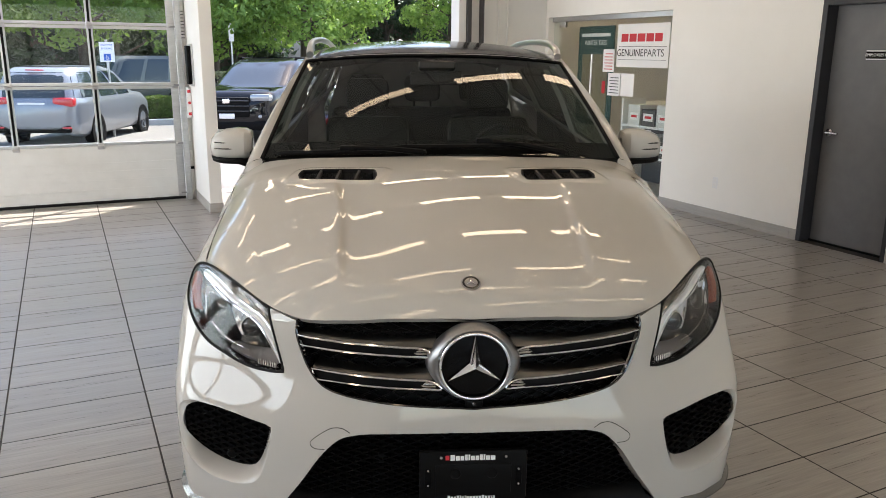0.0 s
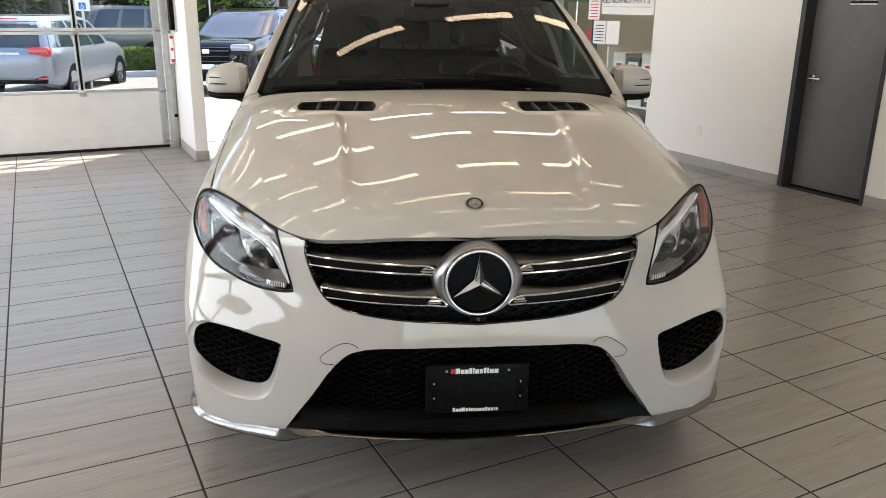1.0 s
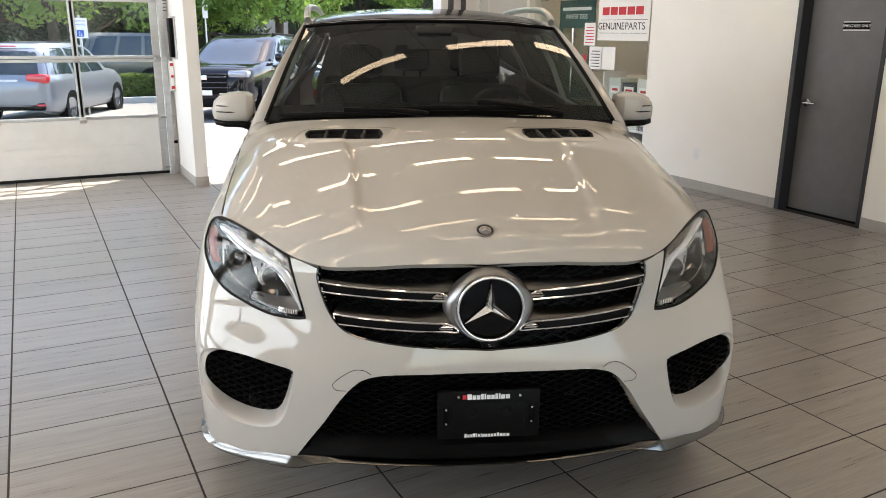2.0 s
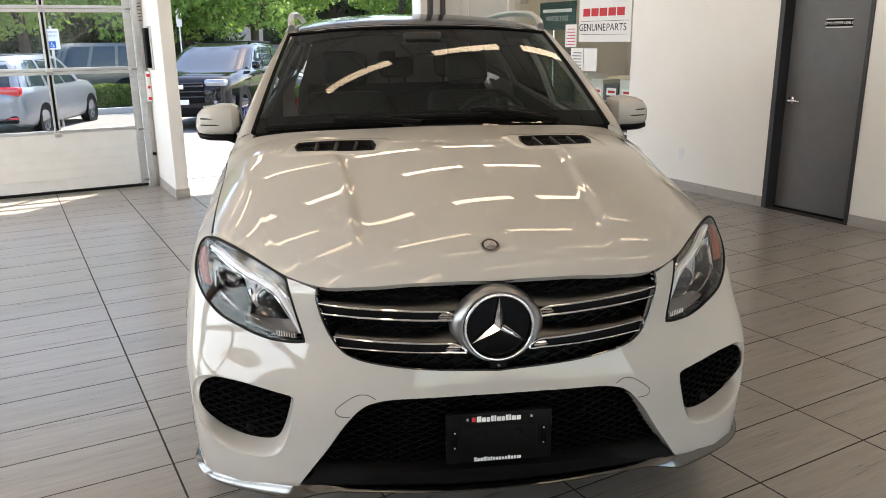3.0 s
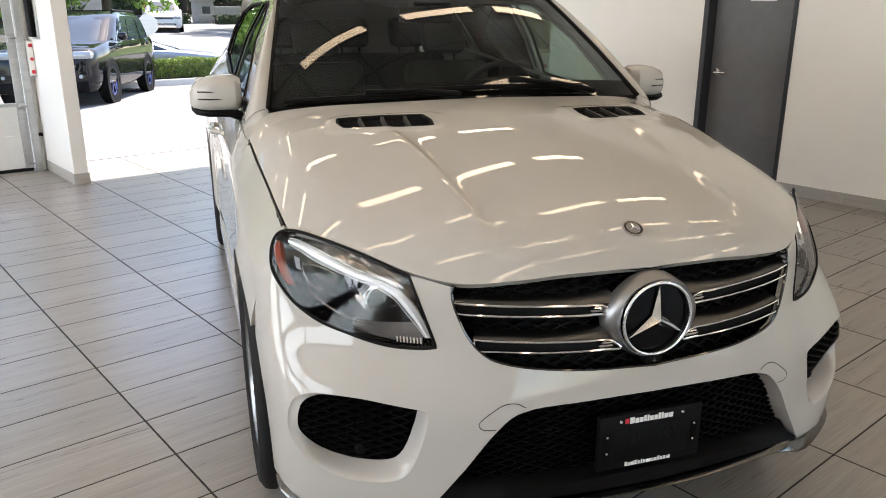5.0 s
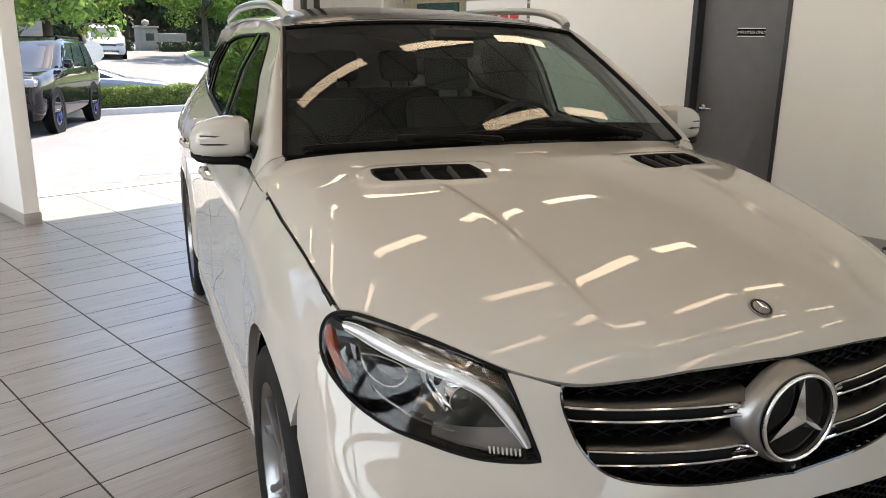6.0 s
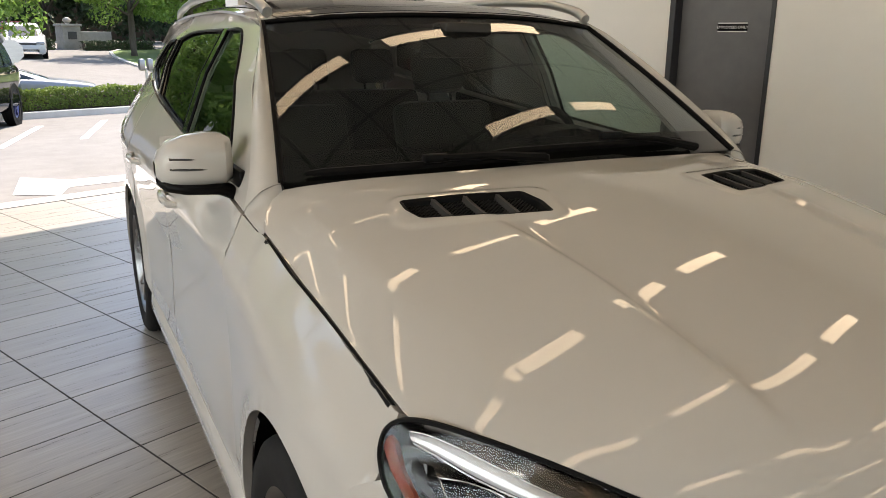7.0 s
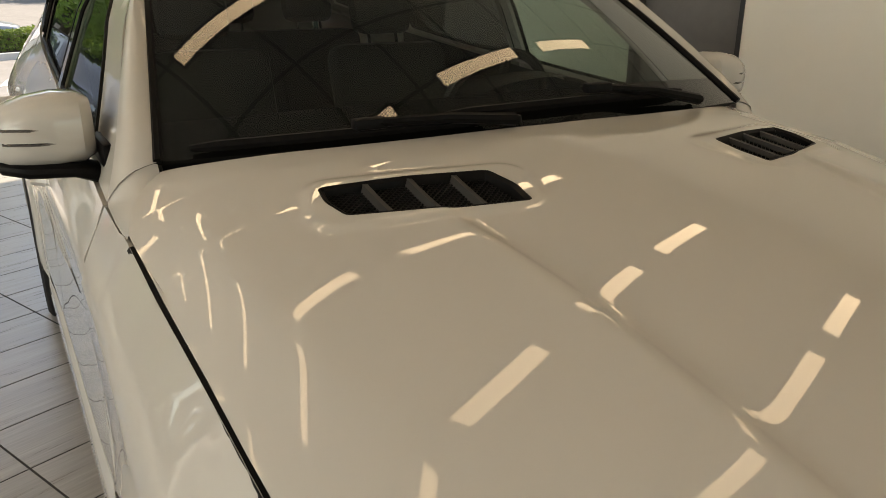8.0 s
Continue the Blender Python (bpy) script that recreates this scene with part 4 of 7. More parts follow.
def hedge(x0, x1, y0, y1, z0, z1, mat, n, leaf, label, seed):
    h = thing("hedge", label, "hedge")
    bm = bmesh.new()
    box(bm, (x0 + 0.12, y0 + 0.14, z0), (x1 - 0.12, y1 - 0.14, z1 - 0.14), 0.08)
    part("twig_core", bm, M_BARK, h, "brown inner twigs")

    def shape(g):
        p = np.array((g.uniform(x0, x1), g.uniform(y0, y1), g.uniform(z0 + 0.08, z1)))
        k = g.integers(3)
        out = np.array((0, -0.3, 0.6))
        if k == 0:
            p[2] = z1 - abs(g.normal(0, 0.05)) + 0.03 * math.sin(p[0] * 5)
            out = np.array((0, 0, 1.0))
        elif k == 1:
            p[1] = y0 + abs(g.normal(0, 0.05))
            out = np.array((0, -1.0, 0.2))
        return p, out

    mesh_of("foliage", *leaves(n, shape, leaf, seed), mat, h, "clipped green leaves")
    return h


hedge(5.3, 13.5, 18.35, 19.0, -0.15, 0.36, M_HEDGE, 14000, 0.035, "low clipped green hedge behind the kerb", 5)
hedge(0.95, 3.2, 20.9, 21.7, -0.2, 0.42, M_HEDGE, 5000, 0.04, "low clipped green hedge behind the parked hatchback", 6)
hedge(-3.0, 5.0, 25.0, 26.2, -0.2, 0.95, M_FLOWER, 7000, 0.06, "cream-flowering shrubs along the road", 7)
hedge(21.0, 25.5, 48.4, 49.4, 0.45, 1.15, M_LEAFDARK, 4000, 0.06, "dark clipped hedge by the stone gate", 8)
hedge(16.8, 19.6, 49.4, 50.2, 0.5, 1.25, M_LEAFDARK, 3000, 0.06, "dark clipped hedge beside the stone gate", 12)

hedge(-26.0, 10.0, 42.0, 44.0, 0.2, 3.9, M_LEAFDARK, 9000, 0.17, "dark green thicket behind the street trees", 9)
hedge(16.0, 60.0, 70.0, 72.0, 0.9, 6.0, M_LEAFDARK, 7000, 0.22, "dark green thicket at the end of the road", 10)


# parked vehicles
def simple_wheel(r, rim_mat):
    bm = bmesh.new()
    lathe(bm, [(-0.10, r * 0.66), (-0.105, r * 0.9), (-0.08, r), (0.08, r), (0.105, r * 0.9), (0.10, r * 0.66)], (0, 0, 0), "X", 28)
    tyre = bm
    rim = bmesh.new()
    lathe(rim, [(0.06, r * 0.66), (0.09, r * 0.64), (0.06, r * 0.55), (0.045, r * 0.2), (0.07, r * 0.14), (0.07, 0)], (0, 0, 0), "X", 28)
    for k in range(5):
        a = 2 * math.pi * k / 5
        box(rim, (0.055, -0.03, r * 0.12), (0.085, 0.03, r * 0.62), 0.006, 0, Euler((a, 0, 0)).to_matrix().to_4x4())
    return tyre, rim


def vehicle(label, paint, length, width, stations, house, windows, r, axles, lamps, rim_mat=None, extra=()):
    """A parked car: y runs from its front (0) to its tail. stations: (y, half width, underside, shoulder, top); house: rings (z, front y, rear y, half width)."""
    v = thing("parked_car", label, "car")
    bm = bmesh.new()
    rows = []
    st = np.array(stations)
    a, b = st[0], st[-1]
    st = np.vstack([[a[0] - 0.03, a[1] * 0.82, a[2] + 0.06, a[3] - 0.08, a[4] - 0.06], st, [b[0] + 0.03, b[1] * 0.85, b[2] + 0.06, b[3] - 0.10, b[4] - 0.08]])
    d = np.r_[0, np.cumsum(np.linalg.norm(np.diff(st[:, :2], axis=0), axis=1))]
    dense = np.linspace(0, d[-1], 40)
    for y, w, zb, zs, zt in zip(*[mono(d, st[:, k], dense) for k in range(5)]):
        half = [(w * 0.80, zb), (w * 0.93, zb + 0.05), (w * 0.985, zb + 0.14), (w, zb + 0.26), (w * 0.992, (zb + zs) * 0.5 + 0.08), (w * 0.998, zs - 0.14), (w * 0.985, zs - 0.05), (w * 0.955, zs), (w * 0.90, zt - 0.02), (w * 0.75, zt - 0.006), (w * 0.45, zt + 0.006), (0.0, zt + 0.012)]
        rows.append([(x, y, z) for x, z in half] + [(-x, y, z) for x, z in half[::-1][1:]])
    loft(bm, rows)
    for r_ in (rows[0], rows[-1]):
        bm.faces.new([bm.verts.new(p) for p in r_])
    bmesh.ops.remove_doubles(bm, verts=bm.verts[:], dist=1e-5)
    bmesh.ops.recalc_face_normals(bm, faces=bm.faces[:])
    body = part("body", bm, paint, v, "", True, 35)
    bm = bmesh.new()
    rings = []
    hs = np.array(house)
    zz = np.linspace(hs[0, 0], hs[-1, 0], 12)
    house = list(zip(zz, *[mono(hs[:, 0], hs[:, k], zz) for k in (1, 2, 3)]))

    def plan_x(w, f):
        return w * max(0.0, 1 - abs(2 * f - 1) ** 7) ** (1 / 7)

    def plan_f(u):
        return 0.5 - 0.5 * (1 - abs(u) ** 7) ** (1 / 7)

    for z, yf, yr, w in house:
        ring = []
        for q in np.linspace(0, 2 * math.pi, 36, endpoint=False):
            c, s_ = math.cos(q), math.sin(q)
            ring.append((w * math.copysign(abs(s_) ** (2 / 7), s_), yf + (yr - yf) * (0.5 - 0.5 * math.copysign(abs(c) ** (2 / 7), c)), z))
        rings.append(ring)
    loft(bm, rings, 0, True)
    bm.faces.new([bm.verts.new((x * 0.97, y, z + 0.012)) for x, y, z in rings[-1]])
    bmesh.ops.remove_doubles(bm, verts=bm.verts[:], dist=0.004)
    bmesh.ops.recalc_face_normals(bm, faces=bm.faces[:])
    cab = part("cabin", bm, paint, v, "", True, 35)

    def ring_at(z):
        zs = [h[0] for h in house]
        return [float(np.interp(z, zs, [h[k] for h in house])) for k in (1, 2, 3)]

    z0, z1 = hs[0, 0] + 0.03, hs[-2, 0] - 0.015
    for kind, a, b in windows:
        bm = bmesh.new()
        if kind == "side":
            for sg in (1, -1):
                b2 = bmesh.new()
                rows = []
                for z in np.linspace(z0, z1, 7):
                    yf, yr, w = ring_at(z)
                    rows.append([(sg * (plan_x(w, f) + 0.006), yf + (yr - yf) * f, z) for f in np.linspace(a, b, 8)])
                loft(b2, rows)
                part("side_window", b2, M_CARGLASS, v, "dark window")
            bm.free()
            continue
        rows = []
        for z in np.linspace(z0 - 0.01, z1, 7):
            yf, yr, w = ring_at(z)
            rows.append([(w * 0.90 * u, yf - 0.008 + (yr - yf) * plan_f(0.9 * u) if kind == "front" else yr + 0.008 - (yr - yf) * plan_f(0.9 * u), z) for u in np.linspace(-1, 1, 11)])
        loft(bm, rows)
        part("windscreen" if kind == "front" else "rear_window", bm, M_CARGLASS, v, "dark window")
    tb, rb = simple_wheel(r, rim_mat)
    first_t = first_r = None
    for y in axles:
        for sg in (1, -1):
            w = new("wheel")
            w.parent = v
            w["label"] = "black tyre on an alloy rim"
            w.matrix_local = pose(sg * (width / 2 - 0.10), y, r, 0, 0, 0 if sg > 0 else 180)
            if first_t is None:
                first_t = part("tyre", tb, M_RUBBER, w)
                first_r = part("rim", rb, rim_mat or M_ALLOY, w)
            else:
                for src, nm in ((first_t, "tyre"), (first_r, "rim")):
                    o = new(nm, src.data)
                    o.parent = w
            bmw = bmesh.new()
            lathe(bmw, [(-0.02, r * 1.14), (0.112, r * 1.14), (0.112, r * 0.9), (-0.02, r * 0.9)], (0, 0, 0), "X", 28)
            part("arch_liner", bmw, M_BLACK, w)
    for nm, lo, hi, mat, lab in lamps:
        part(nm, boxes((lo, hi), bevel=min(0.045, 0.42 * min(b - a for a, b in zip(lo, hi)))), mat, v, lab)
        if abs(lo[0] + hi[0]) > 0.1:
            part(nm, boxes(((-hi[0], lo[1], lo[2]), (-lo[0], hi[1], hi[2])), bevel=min(0.045, 0.42 * min(b - a for a, b in zip(lo, hi)))), mat, v, lab)
    return v


hatch = vehicle("silver family hatchback parked with its tail to the hall", M_SILVERPAINT, 4.6, 1.75,
    [(0.0, 0.62, 0.30, 0.62, 0.66), (0.10, 0.74, 0.24, 0.70, 0.76), (0.5, 0.85, 0.20, 0.84, 0.92), (1.1, 0.875, 0.19, 0.95, 1.02), (2.2, 0.875, 0.19, 0.98, 1.00), (3.4, 0.875, 0.20, 1.00, 1.02), (4.2, 0.86, 0.24, 1.00, 1.03), (4.5, 0.80, 0.30, 0.98, 1.01), (4.58, 0.70, 0.36, 0.90, 0.94)],
    [(0.96, 0.95, 4.50, 0.84), (1.15, 1.28, 4.46, 0.81), (1.35, 1.62, 4.38, 0.76), (1.52, 2.0, 4.22, 0.69), (1.60, 2.35, 4.02, 0.60)],
    [("front", 0, 0), ("rear", 0, 0), ("side", 0.16, 0.36), ("side", 0.39, 0.64), ("side", 0.68, 0.90)], 0.315, (0.86, 3.61),
    [("tail_lamp", (0.40, 4.42, 0.85), (0.82, 4.59, 1.03), M_REDLENS, "red tail lamp"), ("rear_bumper_insert", (-0.72, 4.50, 0.34), (0.72, 4.61, 0.50), M_BLACK, "black lower bumper"),
     ("number_plate", (-0.26, 4.575, 0.78), (0.04, 4.60, 0.93), M_PAPER, "pale plate with a plain bar"), ("plate_bar", (-0.22, 4.595, 0.83), (0.0, 4.605, 0.88), M_BLUE, ""), ("reflector", (0.55, 4.56, 0.42), (0.74, 4.615, 0.47), M_REDLENS, "red reflector"), ("brake_lamp", (-0.18, 4.25, 1.535), (0.18, 4.31, 1.56), M_REDLENS, "high red lamp")])
hd = math.degrees(math.atan2(-0.40, 0.917))


def place(v, anchor, at, turn):
    """Puts a vehicle so that its own point anchor (x, y) stands at a place of the yard."""
    a = radians(turn)
    x = at[0] - (anchor[0] * math.cos(a) - anchor[1] * math.sin(a))
    y = at[1] - (anchor[0] * math.sin(a) + anchor[1] * math.cos(a))
    c, s = math.cos(a), math.sin(a)
    slope = 0.023 if y < 19 else 0.0
    pitch = math.degrees(math.atan(-slope * c))
    roll = math.degrees(math.atan(slope * s))
    v.matrix_world = Matrix.Translation((x, y, ground_z(y))) @ pose(0, 0, 0, 0, 0, turn) @ pose(0, 0, 0, pitch, roll, 0)


place(hatch, (-0.80, 3.61), (-0.28, 16.2), 180 + hd)

suv = vehicle("black sport utility car parked facing the hall", M_BLACKPAINT, 4.85, 1.92,
    [(0.0, 0.70, 0.34, 0.80, 0.86), (0.08, 0.84, 0.26, 0.92, 0.98), (0.5, 0.93, 0.24, 1.00, 1.06), (1.2, 0.96, 0.24, 1.08, 1.15), (2.4, 0.96, 0.25, 1.12, 1.14), (3.6, 0.96, 0.25, 1.14, 1.16), (4.5, 0.93, 0.28, 1.12, 1.15), (4.78, 0.84, 0.36, 1.0, 1.05)],
    [(1.08, 1.05, 4.70, 0.90), (1.25, 1.38, 4.66, 0.87), (1.45, 1.75, 4.58, 0.81), (1.63, 2.15, 4.42, 0.74), (1.72, 2.5, 4.2, 0.64)],
    [("front", 0, 0), ("rear", 0, 0), ("side", 0.14, 0.36), ("side", 0.39, 0.63), ("side", 0.67, 0.90)], 0.385, (0.92, 3.71),
    [("head_lamp", (0.46, -0.02, 0.84), (0.88, 0.24, 0.98), M_HEADLENS, "clear head lamp"), ("grille", (-0.46, -0.06, 0.52), (0.46, 0.03, 0.92), M_BLACK, "black grille"), ("grille_bar", (-0.46, -0.075, 0.84), (0.46, -0.05, 0.87), M_DARKGREY, ""), ("grille_bar", (-0.46, -0.075, 0.74), (0.46, -0.05, 0.76), M_DARKGREY, ""),
     ("grille_bar", (-0.46, -0.075, 0.64), (0.46, -0.05, 0.66), M_DARKGREY, ""), ("badge", (-0.075, -0.095, 0.80), (0.075, -0.07, 0.89), M_CHROME, "oval chrome badge"), ("number_plate", (-0.16, -0.10, 0.50), (0.16, -0.075, 0.60), M_PAPER, "pale plate"), ("lower_bumper", (-0.80, -0.04, 0.26), (0.80, 0.10, 0.46), M_BLACK, "black lower bumper"), ("fog_lamp", (0.62, -0.03, 0.50), (0.70, 0.06, 0.58), M_HEADLENS, "round fog lamp"), ("side_mirror", (0.93, 1.62, 1.14), (1.10, 1.76, 1.30), M_BLACKPAINT, "black door mirror"), ("roof_rail", (0.62, 2.5, 1.70), (0.66, 4.2, 1.745), M_BLACK, "black roof rail")],
    material("blue_rim", (0.06, 0.07, 0.16), 0.3, 0.8))
place(suv, (0.86, 0.92), (3.36, 14.7), -33)

jeep = vehicle("dark olive off-road car parked across the road", M_OLIVE, 4.2, 1.85,
    [(0.0, 0.70, 0.45, 0.95, 1.0), (0.1, 0.74, 0.42, 1.0, 1.08), (1.3, 0.86, 0.42, 1.08, 1.14), (2.4, 0.88, 0.42, 1.10, 1.14), (3.9, 0.86, 0.45, 1.10, 1.14), (4.1, 0.82, 0.5, 1.05, 1.1)],
    [(1.10, 1.30, 4.08, 0.84), (1.3, 1.42, 4.06, 0.82), (1.5, 1.55, 4.04, 0.79), (1.72, 1.70, 4.0, 0.75), (1.80, 1.85, 3.9, 0.70)],
    [("front", 0, 0), ("rear", 0, 0), ("side", 0.08, 0.32), ("side", 0.36, 0.62), ("side", 0.66, 0.94)], 0.40, (0.75, 3.3),
    [("tail_lamp", (0.70, 4.02, 0.85), (0.84, 4.14, 1.02), M_REDLENS, "red tail lamp"), ("spare_wheel", (-0.36, 4.08, 0.75), (0.36, 4.30, 1.45), M_RUBBER, "spare wheel on the tail")])
place(jeep, (0.0, 2.1), (0.75, 22.6), -68)
van = vehicle("white people carrier on the far road", M_WHITEPAINT, 5.0, 1.95,
    [(0.0, 0.72, 0.30, 0.70, 0.74), (0.1, 0.84, 0.24, 0.80, 0.86), (0.6, 0.95, 0.22, 0.95, 1.02), (1.2, 0.975, 0.22, 1.05, 1.12), (4.6, 0.96, 0.24, 1.06, 1.1), (4.95, 0.88, 0.3, 1.0, 1.04)],
    [(1.05, 0.95, 4.9, 0.92), (1.3, 1.4, 4.86, 0.88), (1.5, 1.75, 4.8, 0.82), (1.68, 2.1, 4.7, 0.76), (1.76, 2.4, 4.5, 0.66)],
    [("front", 0, 0), ("side", 0.10, 0.34), ("side", 0.38, 0.64), ("side", 0.68, 0.92)], 0.33, (0.9, 3.9),
    [("head_lamp", (0.5, -0.02, 0.70), (0.86, 0.16, 0.84), M_HEADLENS, "head lamp"), ("grille", (-0.5, -0.03, 0.66), (0.5, 0.03, 0.80), M_DARKGREY, "grey grille"), ("lower_grille", (-0.6, -0.03, 0.36), (0.6, 0.03, 0.5), M_BLACK, "black lower grille")])
place(van, (0.0, 0.9), (15.1, 42.3), -20)
sedan = vehicle("silver low car parked beyond the hedge", M_SILVERPAINT, 4.5, 1.78,
    [(0.0, 0.66, 0.30, 0.62, 0.66), (0.1, 0.78, 0.22, 0.70, 0.76), (0.6, 0.87, 0.2, 0.82, 0.88), (1.3, 0.89, 0.2, 0.92, 0.97), (3.4, 0.89, 0.2, 0.96, 1.0), (4.3, 0.84, 0.26, 0.94, 0.98), (4.5, 0.76, 0.32, 0.86, 0.9)],
    [(0.92, 1.05, 4.0, 0.84), (1.08, 1.4, 3.85, 0.79), (1.25, 1.8, 3.6, 0.72), (1.38, 2.1, 3.3, 0.66), (1.43, 2.3, 3.1, 0.58)],
    [("front", 0, 0), ("rear", 0, 0), ("side", 0.10, 0.46), ("side", 0.50, 0.90)], 0.32, (0.85, 3.5), [("head_lamp", (0.5, -0.01, 0.6), (0.82, 0.18, 0.72), M_HEADLENS, "head lamp")])
place(sedan, (0.0, 2.2), (6.3, 21.4), 70)
sedan.scale = (1, 1, 0.80)
far_red = vehicle("red car far off beside the white van", material("red_paint", (0.35, 0.02, 0.02), 0.3, 0, 1.0), 4.5, 1.78,
    [(0.0, 0.66, 0.30, 0.62, 0.66), (0.1, 0.78, 0.22, 0.70, 0.76), (1.3, 0.89, 0.2, 0.92, 0.97), (3.4, 0.89, 0.2, 0.96, 1.0), (4.3, 0.84, 0.26, 0.94, 0.98), (4.5, 0.76, 0.32, 0.86, 0.9)],
    [(0.92, 1.05, 4.3, 0.84), (1.2, 1.5, 4.2, 0.76), (1.42, 2.0, 3.9, 0.68), (1.5, 2.3, 3.6, 0.58)], [("front", 0, 0), ("side", 0.10, 0.46), ("side", 0.50, 0.90)], 0.32, (0.85, 3.5), [("head_lamp", (0.5, -0.01, 0.6), (0.82, 0.18, 0.72), M_HEADLENS, "head lamp")])
place(far_red, (0.0, 0.0), (20.2, 57.0), -20)


# signs, gate and meter
def post_sign(label, x, y, z0, z1, w, h, mat, round_=False, turn=0):
    s = thing("sign_post", label, "sign")
    part("post", tube(bmesh.new(), [(x, y, ground_z(y) - 0.05), (x, y, z1 + 0.05)], 0.028, 8), M_ALU, s, "grey metal post")
    bm = bmesh.new()
    if round_:
        out = [(w / 2 * math.cos(a + math.pi / 8), w / 2 * math.sin(a + math.pi / 8)) for a in np.linspace(0, 2 * math.pi, 8, endpoint=False)]
        plate_of(bm, out, lambda u, v: (x + u, y - 0.035, (z0 + z1) / 2 + v), lambda u, v: (x + u, y - 0.030, (z0 + z1) / 2 + v))
    else:
        box(bm, (x - w / 2, y - 0.036, z0), (x + w / 2, y - 0.030, z1), 0.002)
    return s, part("plate", bm, mat, s, "", False)


s, p = post_sign("white and blue parking sign on a grey post", 0.13, 17.2, 1.40, 1.82, 0.30, 0.42, M_PAPER)
part("symbol", boxes(((0.06, 17.158, 1.43), (0.20, 17.164, 1.57))), M_BLUE, p, "blue square with a white symbol", False)
bm = bmesh.new()
tube(bm, [(0.115, 17.155, 1.545), (0.118, 17.155, 1.51), (0.145, 17.155, 1.505), (0.155, 17.155, 1.465), (0.17, 17.155, 1.46)], 0.006, 6)
tube(bm, [(0.125 + 0.027 * math.cos(a), 17.155, 1.475 + 0.027 * math.sin(a)) for a in np.linspace(2.2, 6.0, 12)], 0.005, 6)
part("pictogram", bm, M_WHITEPRINT, p, "white wheelchair shape")
text_mesh("RESERVED", 0.052, Matrix.Translation((0.13, 17.162, 1.755)) @ Euler((radians(90), 0, 0)).to_matrix().to_4x4(), M_BLUE, "lettering", p)
text_mesh("PARKING", 0.052, Matrix.Translation((0.13, 17.162, 1.68)) @ Euler((radians(90), 0, 0)).to_matrix().to_4x4(), M_BLUE, "lettering", p)
post_sign("grey street sign plate on a tall post", 4.13, 24.0, 1.95, 2.45, 0.16, 0.5, M_ALU)
post_sign("back of an eight-sided road sign on a post", 6.2, 20.2, 0.88, 1.42, 0.56, 0.56, M_ALU, True)
meter = thing("parking_meter", "grey double-headed parking meter on a post", "parking meter")
part("post", tube(bmesh.new(), [(8.9, 19.0, -0.3), (8.9, 19.0, 0.7)], 0.035, 8), M_ALU, meter)
for dx in (-0.11, 0.11):
    bm = bmesh.new()
    box(bm, (8.9 + dx - 0.08, 18.93, 0.68), (8.9 + dx + 0.08, 19.07, 0.98), 0.05)
    part("meter_head", bm, M_DARKSILVER, meter, "domed grey meter head")
gate = thing("stone_gate", "grey stone gate pier with a ball and a low wall", "gate")
part("pier", boxes(((20.4, 50.0, 0.4), (21.5, 51.1, 2.02)), ((20.32, 49.92, 2.02), (21.58, 51.18, 2.16)), bevel=0.03), M_STONE, gate, "square stone pier")
bm = bmesh.new()
lathe(bm, [(2.16, 0.14), (2.20, 0.10), (2.26, 0.20), (2.38, 0.26), (2.50, 0.20), (2.58, 0.0)], (20.95, 50.55, 0), "Z", 20)
part("ball", bm, M_STONE, gate, "stone ball")
part("panel", boxes(((20.68, 49.96, 1.25), (21.22, 50.0, 1.70)), bevel=0.01), M_DARKGREY, gate, "dark inset panel")
part("wall", boxes(((21.5, 50.3, 0.4), (23.6, 50.6, 1.72)), bevel=0.03), M_STONE, gate, "low stone wall")
far_wall = thing("garden_wall", "low grey block wall under the trees", "wall")
part("wall", boxes(((9.0, 50.0, 0.4), (14.6, 50.3, 2.3)), bevel=0.02), M_STONE, far_wall)


# ---- panels cut from a surface ----
from mathutils.geometry import delaunay_2d_cdt


def inside(poly, x, y):
    poly = np.asarray(poly)
    x0, y0 = poly[:, 0], poly[:, 1]
    x1, y1 = np.roll(x0, -1), np.roll(y0, -1)
    x, y = np.asarray(x)[:, None], np.asarray(y)[:, None]
    cross = ((y0 > y) != (y1 > y)) & (x < (x1 - x0) * (y - y0) / np.where(y1 == y0, 1e-12, y1 - y0) + x0)
    return cross.sum(1) % 2 == 1


def near_edge(poly, x, y, d):
    a = np.asarray(poly)
    b = np.roll(a, -1, 0)
    p = np.stack([x, y], 1)[:, None]
    ab = (b - a)[None]
    t = np.clip(((p - a) * ab).sum(2) / np.maximum((ab ** 2).sum(2), 1e-12), 0, 1)
    return (np.linalg.norm(p - a - t[..., None] * ab, axis=2).min(1)) < d


def smooth_line(pts, n=6, closed=False):
    """A curve through points; a pair given twice makes a corner."""
    pts = np.asarray(pts, float)
    runs, run = [], [pts[0]]
    for a, b in zip(pts, pts[1:]):
        if np.allclose(a, b):
            runs.append(run)
            run = [b]
        else:
            run.append(b)
    runs.append(run)
    out = []
    for r in runs:
        if len(r) > 1:
            c = cr(np.array(r), np.linspace(0, len(r) - 1, (len(r) - 1) * n + 1))
            out += list(c[:-1])
    if not closed:
        out.append(pts[-1])
    return np.array(out)


def resample(poly, step, closed=True):
    poly = np.asarray(poly, float)
    ring = np.vstack([poly, poly[:1]]) if closed else poly
    out = []
    for a, b in zip(ring, ring[1:]):
        k = max(1, int(math.ceil(np.linalg.norm(b - a) / step)))
        out += [a + (b - a) * i / k for i in range(k)]
    if not closed:
        out.append(ring[-1])
    return np.array(out)


